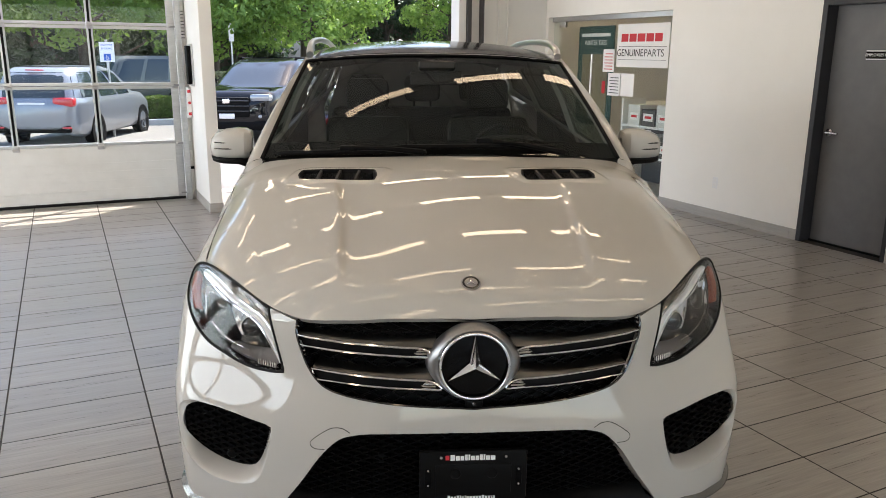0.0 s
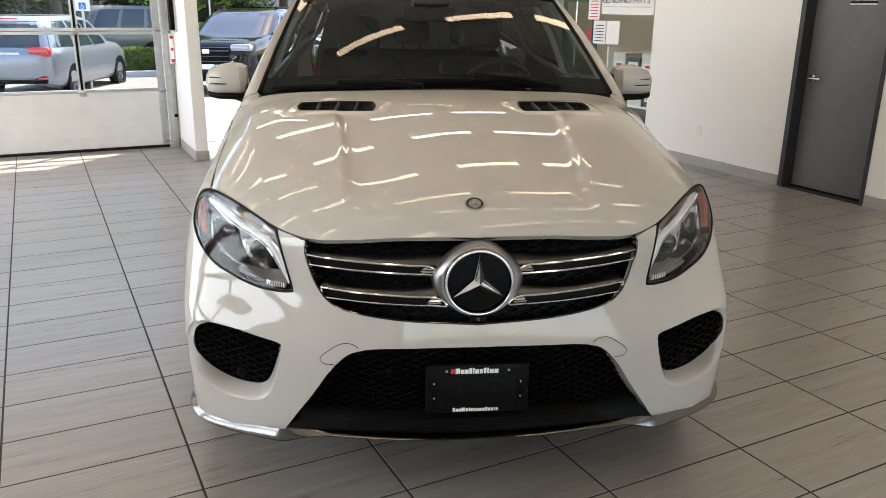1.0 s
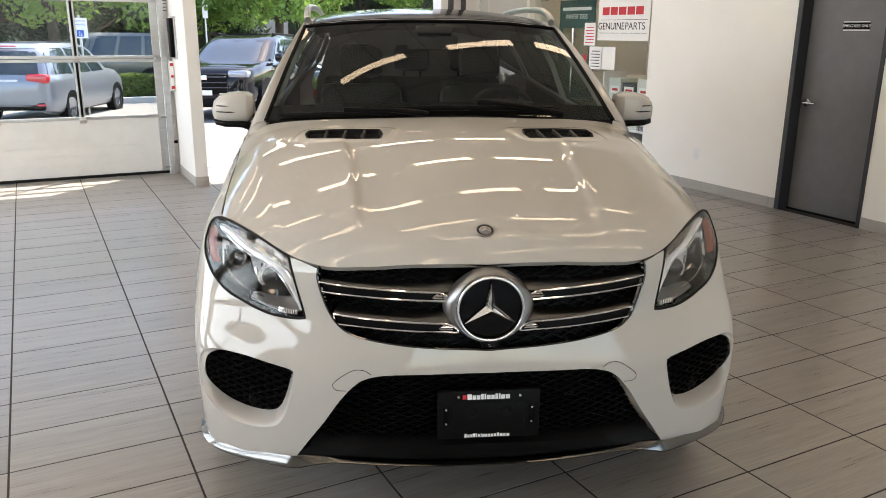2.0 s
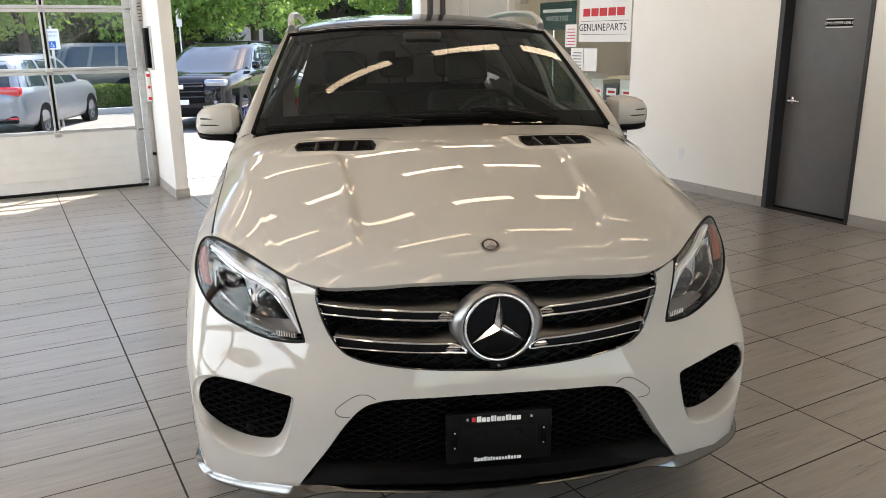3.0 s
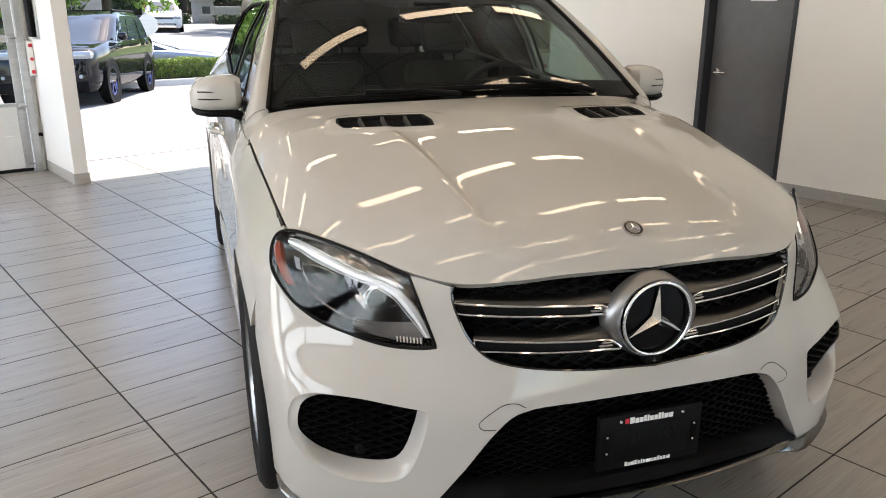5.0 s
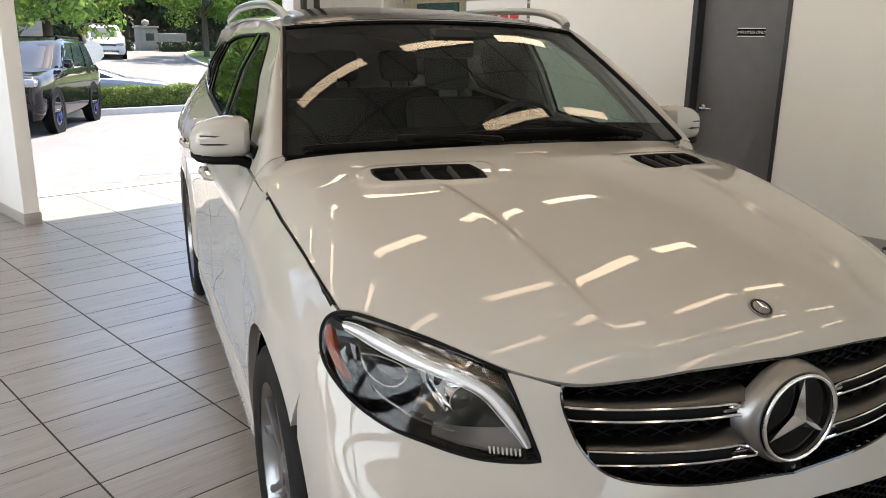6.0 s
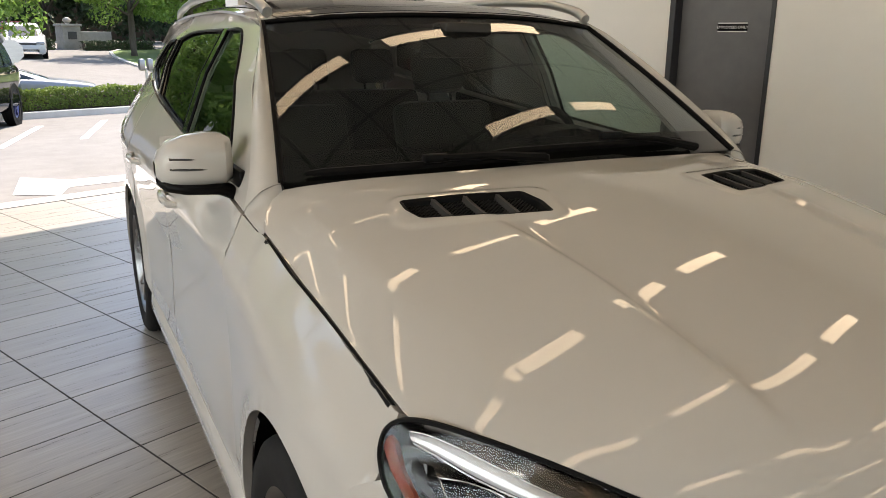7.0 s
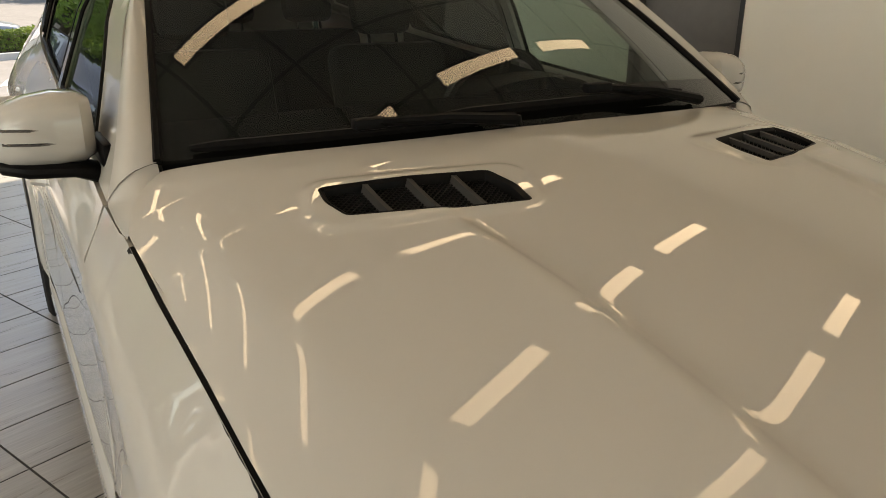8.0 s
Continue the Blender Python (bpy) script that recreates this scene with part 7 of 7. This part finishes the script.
bm = loft(bmesh.new(), screen_rows(81, 0.0, 57))
bmesh.ops.recalc_face_normals(bm, faces=bm.faces[:])
screen = part("windscreen", bm, M_WINDSCREEN, car, "dark tinted windscreen reflecting the lamps")
screen.visible_shadow = False
rows = screen_rows(41, 0.0015)
edge = [r[0] for r in rows] + rows[-1][1:-1] + [r[-1] for r in rows[::-1]]
bm = bmesh.new()
tube(bm, edge, 0.009, 6)
part("screen_seal", bm, M_BLACK, screen, "black windscreen trim")
bm = bmesh.new()
loft(bm, [[tuple(np.array(p) + [0, 0.004, -0.004]) for p in r] for r in screen_rows(21, -0.004)[:3]])
part("black_band", bm, M_BLACK, screen, "black printed band along the base")


def a_pillar():
    bm = bmesh.new()
    w = [r[-1] for r in screen_rows(21)]
    g = along([tuple(house_pt(y, z)[0]) for y, z in [(1.452, 1.122)] + HOUSE[1:6]], 15)
    g[:, 0] += 0.0005
    rows = []
    for a, b in zip(w, g):
        a, b = np.array(a), np.array(b)
        row = []
        for f in np.linspace(0.02, 1, 7):
            p = a + (b - a) * f
            row.append(p + np.array((0.35, -0.55, 0.6)) * 0.028 * math.sin(math.pi * f))
        rows.append(row)
    return loft(bm, rows)


def corner_piece():
    edge = along([(0.880, 1.272), (0.863, 1.33), (0.840, 1.385), (0.812, 1.415), (0.792, 1.427)], 16)
    p = [np.array((x - 0.003, y - 0.002, hood_z(x, y) - 0.001)) for x, y in edge]
    a, b = np.array(screen_rows(21)[0][-1]), house_pt(1.452, 1.122)[0]
    foot = [a + (b - a) * f + np.array((0.35, -0.55, 0.6)) * 0.028 * math.sin(math.pi * f) + (0.0005, 0.004, -0.002) for f in np.linspace(1, 0.0, 9)]
    q = along([(0.881, 1.275, 1.097), (0.885, 1.36, 1.108)] + [tuple(f) for f in foot], 16)
    rows = []
    for f in np.linspace(0, 1, 6):
        rows.append([a + (b - a) * f + np.array((0.3, -0.2, 0.6)) * 0.004 * math.sin(math.pi * f) * math.sin(math.pi * k / 15) for k, (a, b) in enumerate(zip(p, q))])
    return loft(bmesh.new(), rows)


mirrored(corner_piece, "pillar_base", M_PAINT, car, "white panel below the windscreen pillar")
mirrored(a_pillar, "front_pillar", M_PAINT, car, "white windscreen pillar")


def roof_z(x, y):
    c = mono([1.9, 2.2, 2.6, 3.1, 3.6, 4.1, 4.5], [1.628, 1.672, 1.706, 1.718, 1.705, 1.662, 1.595], y)
    drop = mono([1.9, 2.2, 3.0, 3.6, 4.0, 4.4, 4.6], [0.050, 0.045, 0.058, 0.060, 0.062, 0.098, 0.15], y)
    return c - drop * (np.abs(x) / 0.64) ** 2.6


ROOF = [(0.0, 2.003), (0.3, 2.014), (0.5, 2.042), (0.655, 2.092), (0.672, 2.2), (0.672, 2.6), (0.672, 3.2), (0.665, 3.8), (0.64, 4.2), (0.60, 4.50), (0.3, 4.55), (0.0, 4.56)]
GLASSROOF = [(0.0, 2.009), (0.3, 2.020), (0.5, 2.048), (0.608, 2.082), (0.612, 2.3), (0.612, 3.0), (0.60, 3.42), (0.3, 3.46), (0.0, 3.46)]
roof_o = np.vstack([ROOF, np.array(ROOF)[::-1][1:-1] * [-1, 1]])
glass_o = np.vstack([GLASSROOF, np.array(GLASSROOF)[::-1][1:-1] * [-1, 1]])
roof = part("roof", trimmed(lambda x, y: np.column_stack([x, y, roof_z(x, y)]), resample(roof_o, 0.06), [resample(glass_o, 0.05)], 0.07, 0.01), M_PAINT, car, "white roof with a black glass panel")
part("glass_panel", trimmed(lambda x, y: np.column_stack([x, y, roof_z(x, y) + 0.002]), resample(inset(glass_o, 0.002), 0.05), [], 0.07, 0.01), M_ROOFGLASS, roof, "black panoramic glass roof")
part("panel_gap", loft(bmesh.new(), [[(x, y, float(roof_z(x, y)) + 0.0045) for x in np.linspace(-0.595, 0.595, 17)] for y in (2.150, 2.157)]), M_BLACK, roof)


def rail_bm():
    pts = cr(np.array([(0.634, 2.09, 1.632), (0.640, 2.15, 1.658), (0.646, 2.27, 1.683), (0.646, 2.45, 1.703), (0.646, 2.9, 1.716), (0.642, 3.4, 1.708), (0.634, 3.75, 1.680), (0.626, 3.9, 1.665), (0.622, 3.98, 1.62)]), np.linspace(0, 8, 60))
    bm = bmesh.new()
    tube(bm, pts, [0.012 + 0.006 * min(1, i / 8, (59 - i) / 8) + 0.008 * math.exp(-(i / 6) ** 2) for i in range(60)], 10, 0, False, (0.9, 1.0))
    return bm


mirrored(rail_bm, "roof_rail", M_SATIN, car, "satin silver roof rail")

# side gaps closed: gutter between roof and frame
gutter = lambda: loft(bmesh.new(), [[(0.668, y, float(roof_z(0.668, y)) - 0.004), (float(glass_x(y, z)) + 0.001, y, z)] for y, z in HOUSE[4:11]])
mirrored(gutter, "roof_gutter", M_PAINT, car, "white roof edge")

# tail: closes the body behind
bm = bmesh.new()
rows = []
for z, y, w in ((0.30, 4.66, 0.80), (0.45, 4.74, 0.80), (0.62, 4.76, 0.79), (0.80, 4.74, 0.78), (1.0, 4.71, 0.77), (1.20, 4.67, 0.74), (1.36, 4.60, 0.68), (1.5, 4.50, 0.63), (1.60, 4.42, 0.58)):
    rows.append([(w * u, y - 0.10 * abs(u) ** 4, z) for u in np.linspace(-1, 1, 13)])
loft(bm, rows)
bmesh.ops.recalc_face_normals(bm, faces=bm.faces[:])
part("tailgate", bm, M_PAINT, car, "white tailgate")
part("rear_window", loft(bmesh.new(), [[(w * u, y + 0.012 - 0.10 * abs(u) ** 4, z) for u in np.linspace(-0.93, 0.93, 9)] for z, y, w in ((1.24, 4.66, 0.72), (1.36, 4.60, 0.68), (1.5, 4.50, 0.63), (1.57, 4.445, 0.59))]), M_SIDEGLASS, car, "dark rear window")
tail_lamp = lambda: loft(bmesh.new(), [[(x, 4.735 - 0.30 * max(0, x - 0.60) ** 1.5, z) for x in np.linspace(0.52, 0.86, 6)] for z in (0.93, 1.02, 1.10)])
mirrored(tail_lamp, "tail_lamp", material("red_lens", (0.4, 0.01, 0.01), 0.15, 0, 1.0), car, "red tail lamp")
part("underbody", boxes(((-0.74, 0.25, 0.20), (0.74, 4.55, 0.34)), ((-0.60, 0.35, 0.34), (0.60, 1.22, 0.90)), bevel=0.02), M_BLACK, car, "black underbody")


# wheel wells
def well(cy):
    bm = bmesh.new()
    rows = []
    for a in np.linspace(radians(-8), radians(188), 24):
        c, s = math.cos(a), math.sin(a)
        rows.append([(x, cy + r * c, 0.374 + r * s) for x, r in ((0.935, 0.425), (0.90, 0.44), (0.62, 0.45), (0.60, 0.05))])
    return loft(bm, rows)


for cy in (0.87, 3.785):
    mirrored(lambda: well(cy), "wheel_well", M_BLACK, car, "black wheel well")


# wheels
def wheel(cy, side):
    w = new("wheel")
    w.parent = car
    w["label"] = "alloy wheel with five twin spokes and a black tyre"
    w.matrix_local = pose(side * 0.835, cy, 0.374, 0, 0, 0 if side > 0 else 180)
    return w


WHEEL_MESH = {}


def wheel_parts(w):
    def shared(name, make, mat, parent, label="", sharp=40):
        if name in WHEEL_MESH:
            ob = new(name, WHEEL_MESH[name])
            ob.parent = parent
            if label:
                ob["label"] = label
            return ob
        ob = part(name, make(), mat, parent, label, True, sharp)
        WHEEL_MESH[name] = ob.data
        return ob

    def tyre():
        bm = bmesh.new()
        lathe(bm, [(-0.115, 0.262), (-0.125, 0.30), (-0.125, 0.34), (-0.112, 0.364), (-0.095, 0.371), (-0.075, 0.373), (-0.070, 0.366), (-0.062, 0.366), (-0.058, 0.374), (-0.015, 0.374), (-0.010, 0.366), (0.010, 0.366), (0.015, 0.374), (0.058, 0.374), (0.062, 0.366), (0.070, 0.366), (0.075, 0.373), (0.095, 0.371), (0.112, 0.364), (0.127, 0.34), (0.128, 0.30), (0.118, 0.262)], (0, 0, 0), "X", 56)
        return bm

    def rim():
        bm = bmesh.new()
        lathe(bm, [(-0.11, 0.262), (-0.10, 0.235), (0.06, 0.225), (0.095, 0.248), (0.112, 0.258), (0.118, 0.266), (0.108, 0.268)], (0, 0, 0), "X", 56)
        return bm

    def spokes():
        bm = bmesh.new()
        for k in range(5):
            for o in (-0.16, 0.16):
                a = 2 * math.pi * k / 5 + math.pi / 2
                rows = []
                for r, d, wd in ((0.045, 0.088, 0.020), (0.11, 0.094, 0.016), (0.18, 0.098, 0.014), (0.250, 0.104, 0.016)):
                    b = a + o * (0.55 + 1.0 * r / 0.25)
                    c, s = math.cos(b), math.sin(b)
                    rows.append([(d - 0.035, r * c - s * wd, r * s + c * wd), (d, r * c - s * wd * 0.8, r * s + c * wd * 0.8), (d + 0.004, r * c, r * s), (d, r * c + s * wd * 0.8, r * s - c * wd * 0.8), (d - 0.035, r * c + s * wd, r * s - c * wd)])
                loft(bm, rows)
        lathe(bm, [(0.05, 0.07), (0.090, 0.062), (0.096, 0.045), (0.098, 0.034), (0.104, 0.032), (0.106, 0.0)], (0, 0, 0), "X", 30)
        return bm

    def disc():
        bm = bmesh.new()
        lathe(bm, [(0.02, 0.06), (0.02, 0.175), (0.0, 0.175), (0.0, 0.06)], (0, 0, 0), "X", 40)
        return bm

    t = shared("tyre", tyre, M_RUBBER, w, "black tyre")
    r = shared("rim", rim, M_ALLOY, w, "grey alloy rim")
    shared("spokes", spokes, M_ALLOY, r, "five twin spokes", 50)
    shared("brake_disc", disc, M_DARKSILVER, w, "steel brake disc")


for cy in (0.87, 3.785):
    for side in (1, -1):
        wheel_parts(wheel(cy, side))


# door mirrors
M_INDICATOR = material("indicator_lens", (0.07, 0.07, 0.075), 0.06, 0.6, 1.0)


def shell(rows, n=18):
    """A rounded hull through sections: centre, half sizes and the squareness of each."""
    out = []
    for c, hy, hz, e in rows:
        sec = []
        for a in np.linspace(0, 2 * math.pi, n, endpoint=False):
            co, si = math.cos(a), math.sin(a)
            sec.append((c[0], c[1] + hy * math.copysign(abs(co) ** e, co), c[2] + hz * math.copysign(abs(si) ** e, si)))
        out.append(sec)
    return out


def mirror_hull():
    bm = bmesh.new()
    rows = shell([((0.868, 1.665, 1.232), 0.02, 0.03, 0.6), ((0.872, 1.665, 1.233), 0.055, 0.058, 0.6), ((0.895, 1.66, 1.235), 0.078, 0.069, 0.6), ((0.94, 1.66, 1.235), 0.084, 0.072, 0.62), ((0.99, 1.665, 1.231), 0.080, 0.068, 0.65), ((1.03, 1.672, 1.224), 0.068, 0.060, 0.7), ((1.054, 1.682, 1.216), 0.048, 0.045, 0.8), ((1.065, 1.69, 1.21), 0.02, 0.02, 1.0)], 22)
    loft(bm, rows, 0, True)
    bmesh.ops.recalc_face_normals(bm, faces=bm.faces[:])
    return bm


def mirror_foot():
    bm = bmesh.new()
    rows = shell([((0.84, 1.63, 1.120), 0.03, 0.034, 0.7), ((0.875, 1.635, 1.142), 0.05, 0.020, 0.7), ((0.92, 1.645, 1.158), 0.078, 0.016, 0.7), ((1.0, 1.66, 1.160), 0.076, 0.016, 0.7), ((1.045, 1.675, 1.166), 0.055, 0.016, 0.8), ((1.062, 1.69, 1.175), 0.02, 0.010, 1)], 16)
    loft(bm, rows, 0, True)
    bmesh.ops.recalc_face_normals(bm, faces=bm.faces[:])
    return bm


for side in (1, -1):
    fx = (lambda bm: flip_x(bm)) if side < 0 else (lambda bm: bm)
    mir = part("door_mirror", fx(mirror_hull()), M_PAINT, car, "white door mirror with an indicator strip")
    part("foot", fx(mirror_foot()), M_BLACK, mir, "black plastic mirror foot")
    for z, x0 in ((1.243, 0.972), (1.216, 0.945)):
        bm = bmesh.new()
        rows = []
        for x in np.linspace(x0, 1.036, 12):
            cy, hy, cz, hz = [float(np.interp(x, [0.895, 0.94, 0.99, 1.03, 1.054], v)) for v in ([1.66, 1.66, 1.665, 1.672, 1.682], [0.078, 0.084, 0.080, 0.068, 0.048], [1.235, 1.235, 1.231, 1.224, 1.216], [0.069, 0.072, 0.068, 0.060, 0.045])]
            si = min(1.0, abs(z - cz) / hz) ** (1 / 0.65)
            y = cy - hy * math.sqrt(1 - si * si) ** 0.65 - 0.001
            h = 0.0048 * min(1, (x - x0) / 0.02 + 0.15)
            rows.append([(x, y + 0.004, z + h - 0.10 * (x - 1.0) ** 2), (x, y - 0.002, z), (x, y + 0.004, z - h)])
        loft(bm, rows)
        part("indicator", fx(bm), M_INDICATOR, mir, "slim dark indicator lens")
    bm = bmesh.new()
    loft(bm, [[(x, 1.742, z) for z in (1.18, 1.235, 1.29)] for x in (0.885, 0.96, 1.04)])
    part("mirror_glass", fx(bm), M_CHROME, mir, "mirror glass")
    bm = boxes(((0.845, 1.56, 1.115), (0.868, 1.72, 1.21)), bevel=0.01)
    part("sail_panel", fx(bm), M_BLACK, mir, "black corner panel")

# wipers and cowl
bm = bmesh.new()
loft(bm, [[(x, float(mono(RX, RY, abs(x))) - 0.012, hood_z(x, float(mono(RX, RY, abs(x))) - 0.01) - 0.016) for x in np.linspace(-0.78, 0.78, 25)], [(x, 1.31 + 0.160 * abs(x / 0.79) ** 2.2, 1.225 - 0.028 * (x / 0.79) ** 2) for x in np.linspace(-0.78, 0.78, 25)]])
part("cowl", bm, M_BLACK, car, "black plastic cowl below the windscreen")


def screen_pt(u, v, lift=0.012):
    a = abs(u)
    lo = np.array((0.790 * u, 1.265 + 0.160 * a ** 2.2, 1.222 - 0.028 * a ** 2))
    hi = np.array((0.650 * u, 2.000 + 0.090 * a ** 2.2, 1.632 - 0.032 * a ** 2.4))
    p = lo + (hi - lo) * v
    return tuple(p + np.array((0, -0.56, 0.83)) * (0.022 * math.sin(math.pi * v) * (1 - 0.5 * a * a) + lift))


for (u0, v0), (u1, v1), (um, vm), root in (((-0.30, 0.055), (0.62, 0.065), (0.22, 0.085), (0.66, 0.012)), ((-0.93, 0.02), (-0.20, 0.025), (-0.52, 0.03), (-0.12, 0.008))):
    wip = part("wiper", tube(bmesh.new(), [screen_pt(u0 + (u1 - u0) * f, v0 + (v1 - v0) * f, 0.014) for f in np.linspace(0, 1, 14)], [0.006] + [0.011] * 12 + [0.006], 6), M_BLACK, car, "black flat wiper blade")
    part("arm", tube(bmesh.new(), [screen_pt(um, vm, 0.03), screen_pt((um + root[0]) / 2, (vm + root[1]) / 2, 0.034), screen_pt(root[0], root[1], 0.02)], [0.009, 0.011, 0.014], 8), M_BLACK, wip)
    bm = bmesh.new()
    c = Vector(screen_pt(um, vm, 0.028))
    box(bm, c - Vector((0.035, 0.014, 0.010)), c + Vector((0.035, 0.014, 0.012)), 0.005)
    part("clip", bm, M_BLACK, wip)
    bm = bmesh.new()
    lathe(bm, [(0.0, 0.016), (0.012, 0.014), (0.016, 0.0)], screen_pt(root[0], root[1], 0.015), "Z", 16)
    part("pivot", bm, M_BLACK, wip)

# cabin behind the glass
bm = bmesh.new()
loft(bm, [[(x, y + 0.10 * (x / 0.78) ** 2, z - 0.04 * (x / 0.78) ** 2) for x in np.linspace(-0.78, 0.78, 17)] for y, z in ((1.36, 1.175), (1.55, 1.19), (1.75, 1.20), (1.86, 1.17), (1.90, 1.08), (1.92, 0.90))])
part("dashboard", bm, M_CABIN, car, "black dashboard")
bm = bmesh.new()
hoodlet = [(0.36 + 0.20 * math.cos(a), 1.80 - 0.05 * math.sin(a), 1.195 + 0.055 * math.sin(a)) for a in np.linspace(0, math.pi, 14)]
loft(bm, [hoodlet, [(x, y + 0.12, z + 0.004) for x, y, z in hoodlet]])
part("instrument_hood", bm, M_CABIN, car, "black instrument hood")
wheel_m = Matrix.Translation((0.36, 2.02, 1.13)) @ Euler((radians(-68), 0, 0)).to_matrix().to_4x4()
bm = bmesh.new()
tube(bm, [(0.185 * math.cos(a), 0.185 * math.sin(a), 0) for a in np.linspace(0, 2 * math.pi, 40, endpoint=False)], 0.016, 8, 0, True)
for a in (0, math.pi, -math.pi / 2):
    tube(bm, [(0.05 * math.cos(a), 0.05 * math.sin(a), -0.01), (0.18 * math.cos(a), 0.18 * math.sin(a), 0)], [0.022, 0.014], 8)
lathe(bm, [(-0.03, 0.0), (-0.03, 0.06), (0.01, 0.07), (0.015, 0.0)], (0, 0, 0), "Z", 24)
bm.transform(wheel_m)
part("steering_wheel", bm, M_CABIN, car, "black steering wheel")


def seat(x, y):
    bm = bmesh.new()
    box(bm, (x - 0.25, y, 0.55), (x + 0.25, y + 0.52, 0.70), 0.05)
    m = Matrix.Translation((x, y + 0.48, 0.68)) @ Euler((radians(-18), 0, 0)).to_matrix().to_4x4()
    box(bm, (-0.25, -0.06, 0.0), (0.25, 0.08, 0.62), 0.055, 0, m)
    ob = part("seat", bm, M_LEATHER, car, "dark leather seat")
    bm = bmesh.new()
    box(bm, (-0.13, -0.03, 0.66), (0.13, 0.06, 0.86), 0.045, 0, m)
    for dx in (-0.06, 0.06):
        tube(bm, [m @ Vector((dx, 0.02, 0.58)), m @ Vector((dx, 0.02, 0.70))], 0.007, 6)
    part("head_rest", bm, M_LEATHER, ob, "dark leather head rest")


for x, y in ((-0.37, 2.15), (0.37, 2.15), (-0.40, 3.05), (0.0, 3.05), (0.40, 3.05)):
    seat(x, y)
bm = bmesh.new()
box(bm, (-0.13, 1.985, 1.49), (0.13, 2.01, 1.56), 0.01)
tube(bm, [(0, 1.99, 1.56), (0, 1.93, 1.61)], 0.012, 8)
box(bm, (-0.09, 1.88, 1.56), (0.09, 1.99, 1.61), 0.015)
part("inner_mirror", bm, M_CABIN, car, "black inner mirror")
part("cabin_floor", boxes(((-0.80, 1.25, 0.34), (0.80, 4.5, 0.40)), ((-0.78, 1.24, 0.34), (0.78, 1.34, 1.10)), bevel=0.01), M_CABIN, car, "dark cabin floor and bulkhead")
head = lambda: loft(bmesh.new(), [[(x, y, float(roof_z(x, y)) - 0.05) for x in np.linspace(-0.60, 0.60, 9)] for y in (2.06, 2.5, 3.0, 3.6, 4.2)])
part("headliner", head(), M_LEATHER, car, "grey headliner")
door_trim = lambda: loft(bmesh.new(), [[(0.80, y, 0.4), (0.815, y, 0.8), (0.80, y, float(belt(y)) - 0.01)] for y in np.linspace(1.5, 3.5, 8)])
mirrored(door_trim, "door_trim", M_CABIN, car, "dark inner door trim")


# ---- floor tiles ----
floor = tagged(part("floor", boxes(((BX, BY, -0.12), (WX, WY + 0.25, -0.0012))), M_GROUT, None, "", False), "grey wood-look tile floor with dark joints", "floor", "", "structure")


def tile_bm():
    bm = bmesh.new()
    a, b, e = TILE_U - 0.008, TILE_V - 0.007, 0.0012
    lo = [bm.verts.new(p) for p in ((0, 0, -0.006), (a, 0, -0.006), (a, b, -0.006), (0, b, -0.006))]
    mid = [bm.verts.new(p) for p in ((0, 0, -e), (a, 0, -e), (a, b, -e), (0, b, -e))]
    top = [bm.verts.new(p) for p in ((e, e, 0), (a - e, e, 0), (a - e, b - e, 0), (e, b - e, 0))]
    for A, B in ((lo, mid), (mid, top)):
        for i in range(4):
            bm.faces.new((A[i], A[(i + 1) % 4], B[(i + 1) % 4], B[i]))
    bm.faces.new(top)
    return bm


tile = part("tile", tile_bm(), M_TILE, floor, "", False)
cells = [(i, j) for i in range(-11, 9) for j in range(-22, 25) if BX <= i * TILE_U and (i + 1) * TILE_U <= WX and (j + 1) * TILE_V <= WY + 0.2]
near = sorted(cells, key=lambda c: math.hypot(c[0] * TILE_U + 0.2, (c[1] * TILE_V - 1.4) * 0.8))
tile.location = (near[0][0] * TILE_U + 0.002, near[0][1] * TILE_V + 0.002, 0)
for i, j in near[1:300]:
    ob = new("tile", tile.data)
    ob.parent = floor
    ob.location = (i * TILE_U + 0.002, j * TILE_V + 0.002, 0)
verts, faces = [], []
base_v = [tuple(v.co) for v in tile.data.vertices]
base_f = [tuple(p.vertices) for p in tile.data.polygons]
edge_cells = [(8, j) for j in range(-22, 25) if (j + 1) * TILE_V <= WY + 0.2]
for i, j in near[300:]:
    k = len(verts)
    verts += [(x + i * TILE_U + 0.002, y + j * TILE_V + 0.002, z) for x, y, z in base_v]
    faces += [tuple(q + k for q in f) for f in base_f]
for i, j in edge_cells:
    k = len(verts)
    w = (WX - 0.002 - i * TILE_U) / (TILE_U - 0.004)
    verts += [(x * w + i * TILE_U + 0.002, y + j * TILE_V + 0.002, z) for x, y, z in base_v]
    faces += [tuple(q + k for q in f) for f in base_f]
me = bpy.data.meshes.new("tile_field")
me.from_pydata(verts, [], faces)
me.materials.append(M_TILE)
ob = tagged(new("tile_field", me), "", "", "", "stuff")
ob.parent = floor
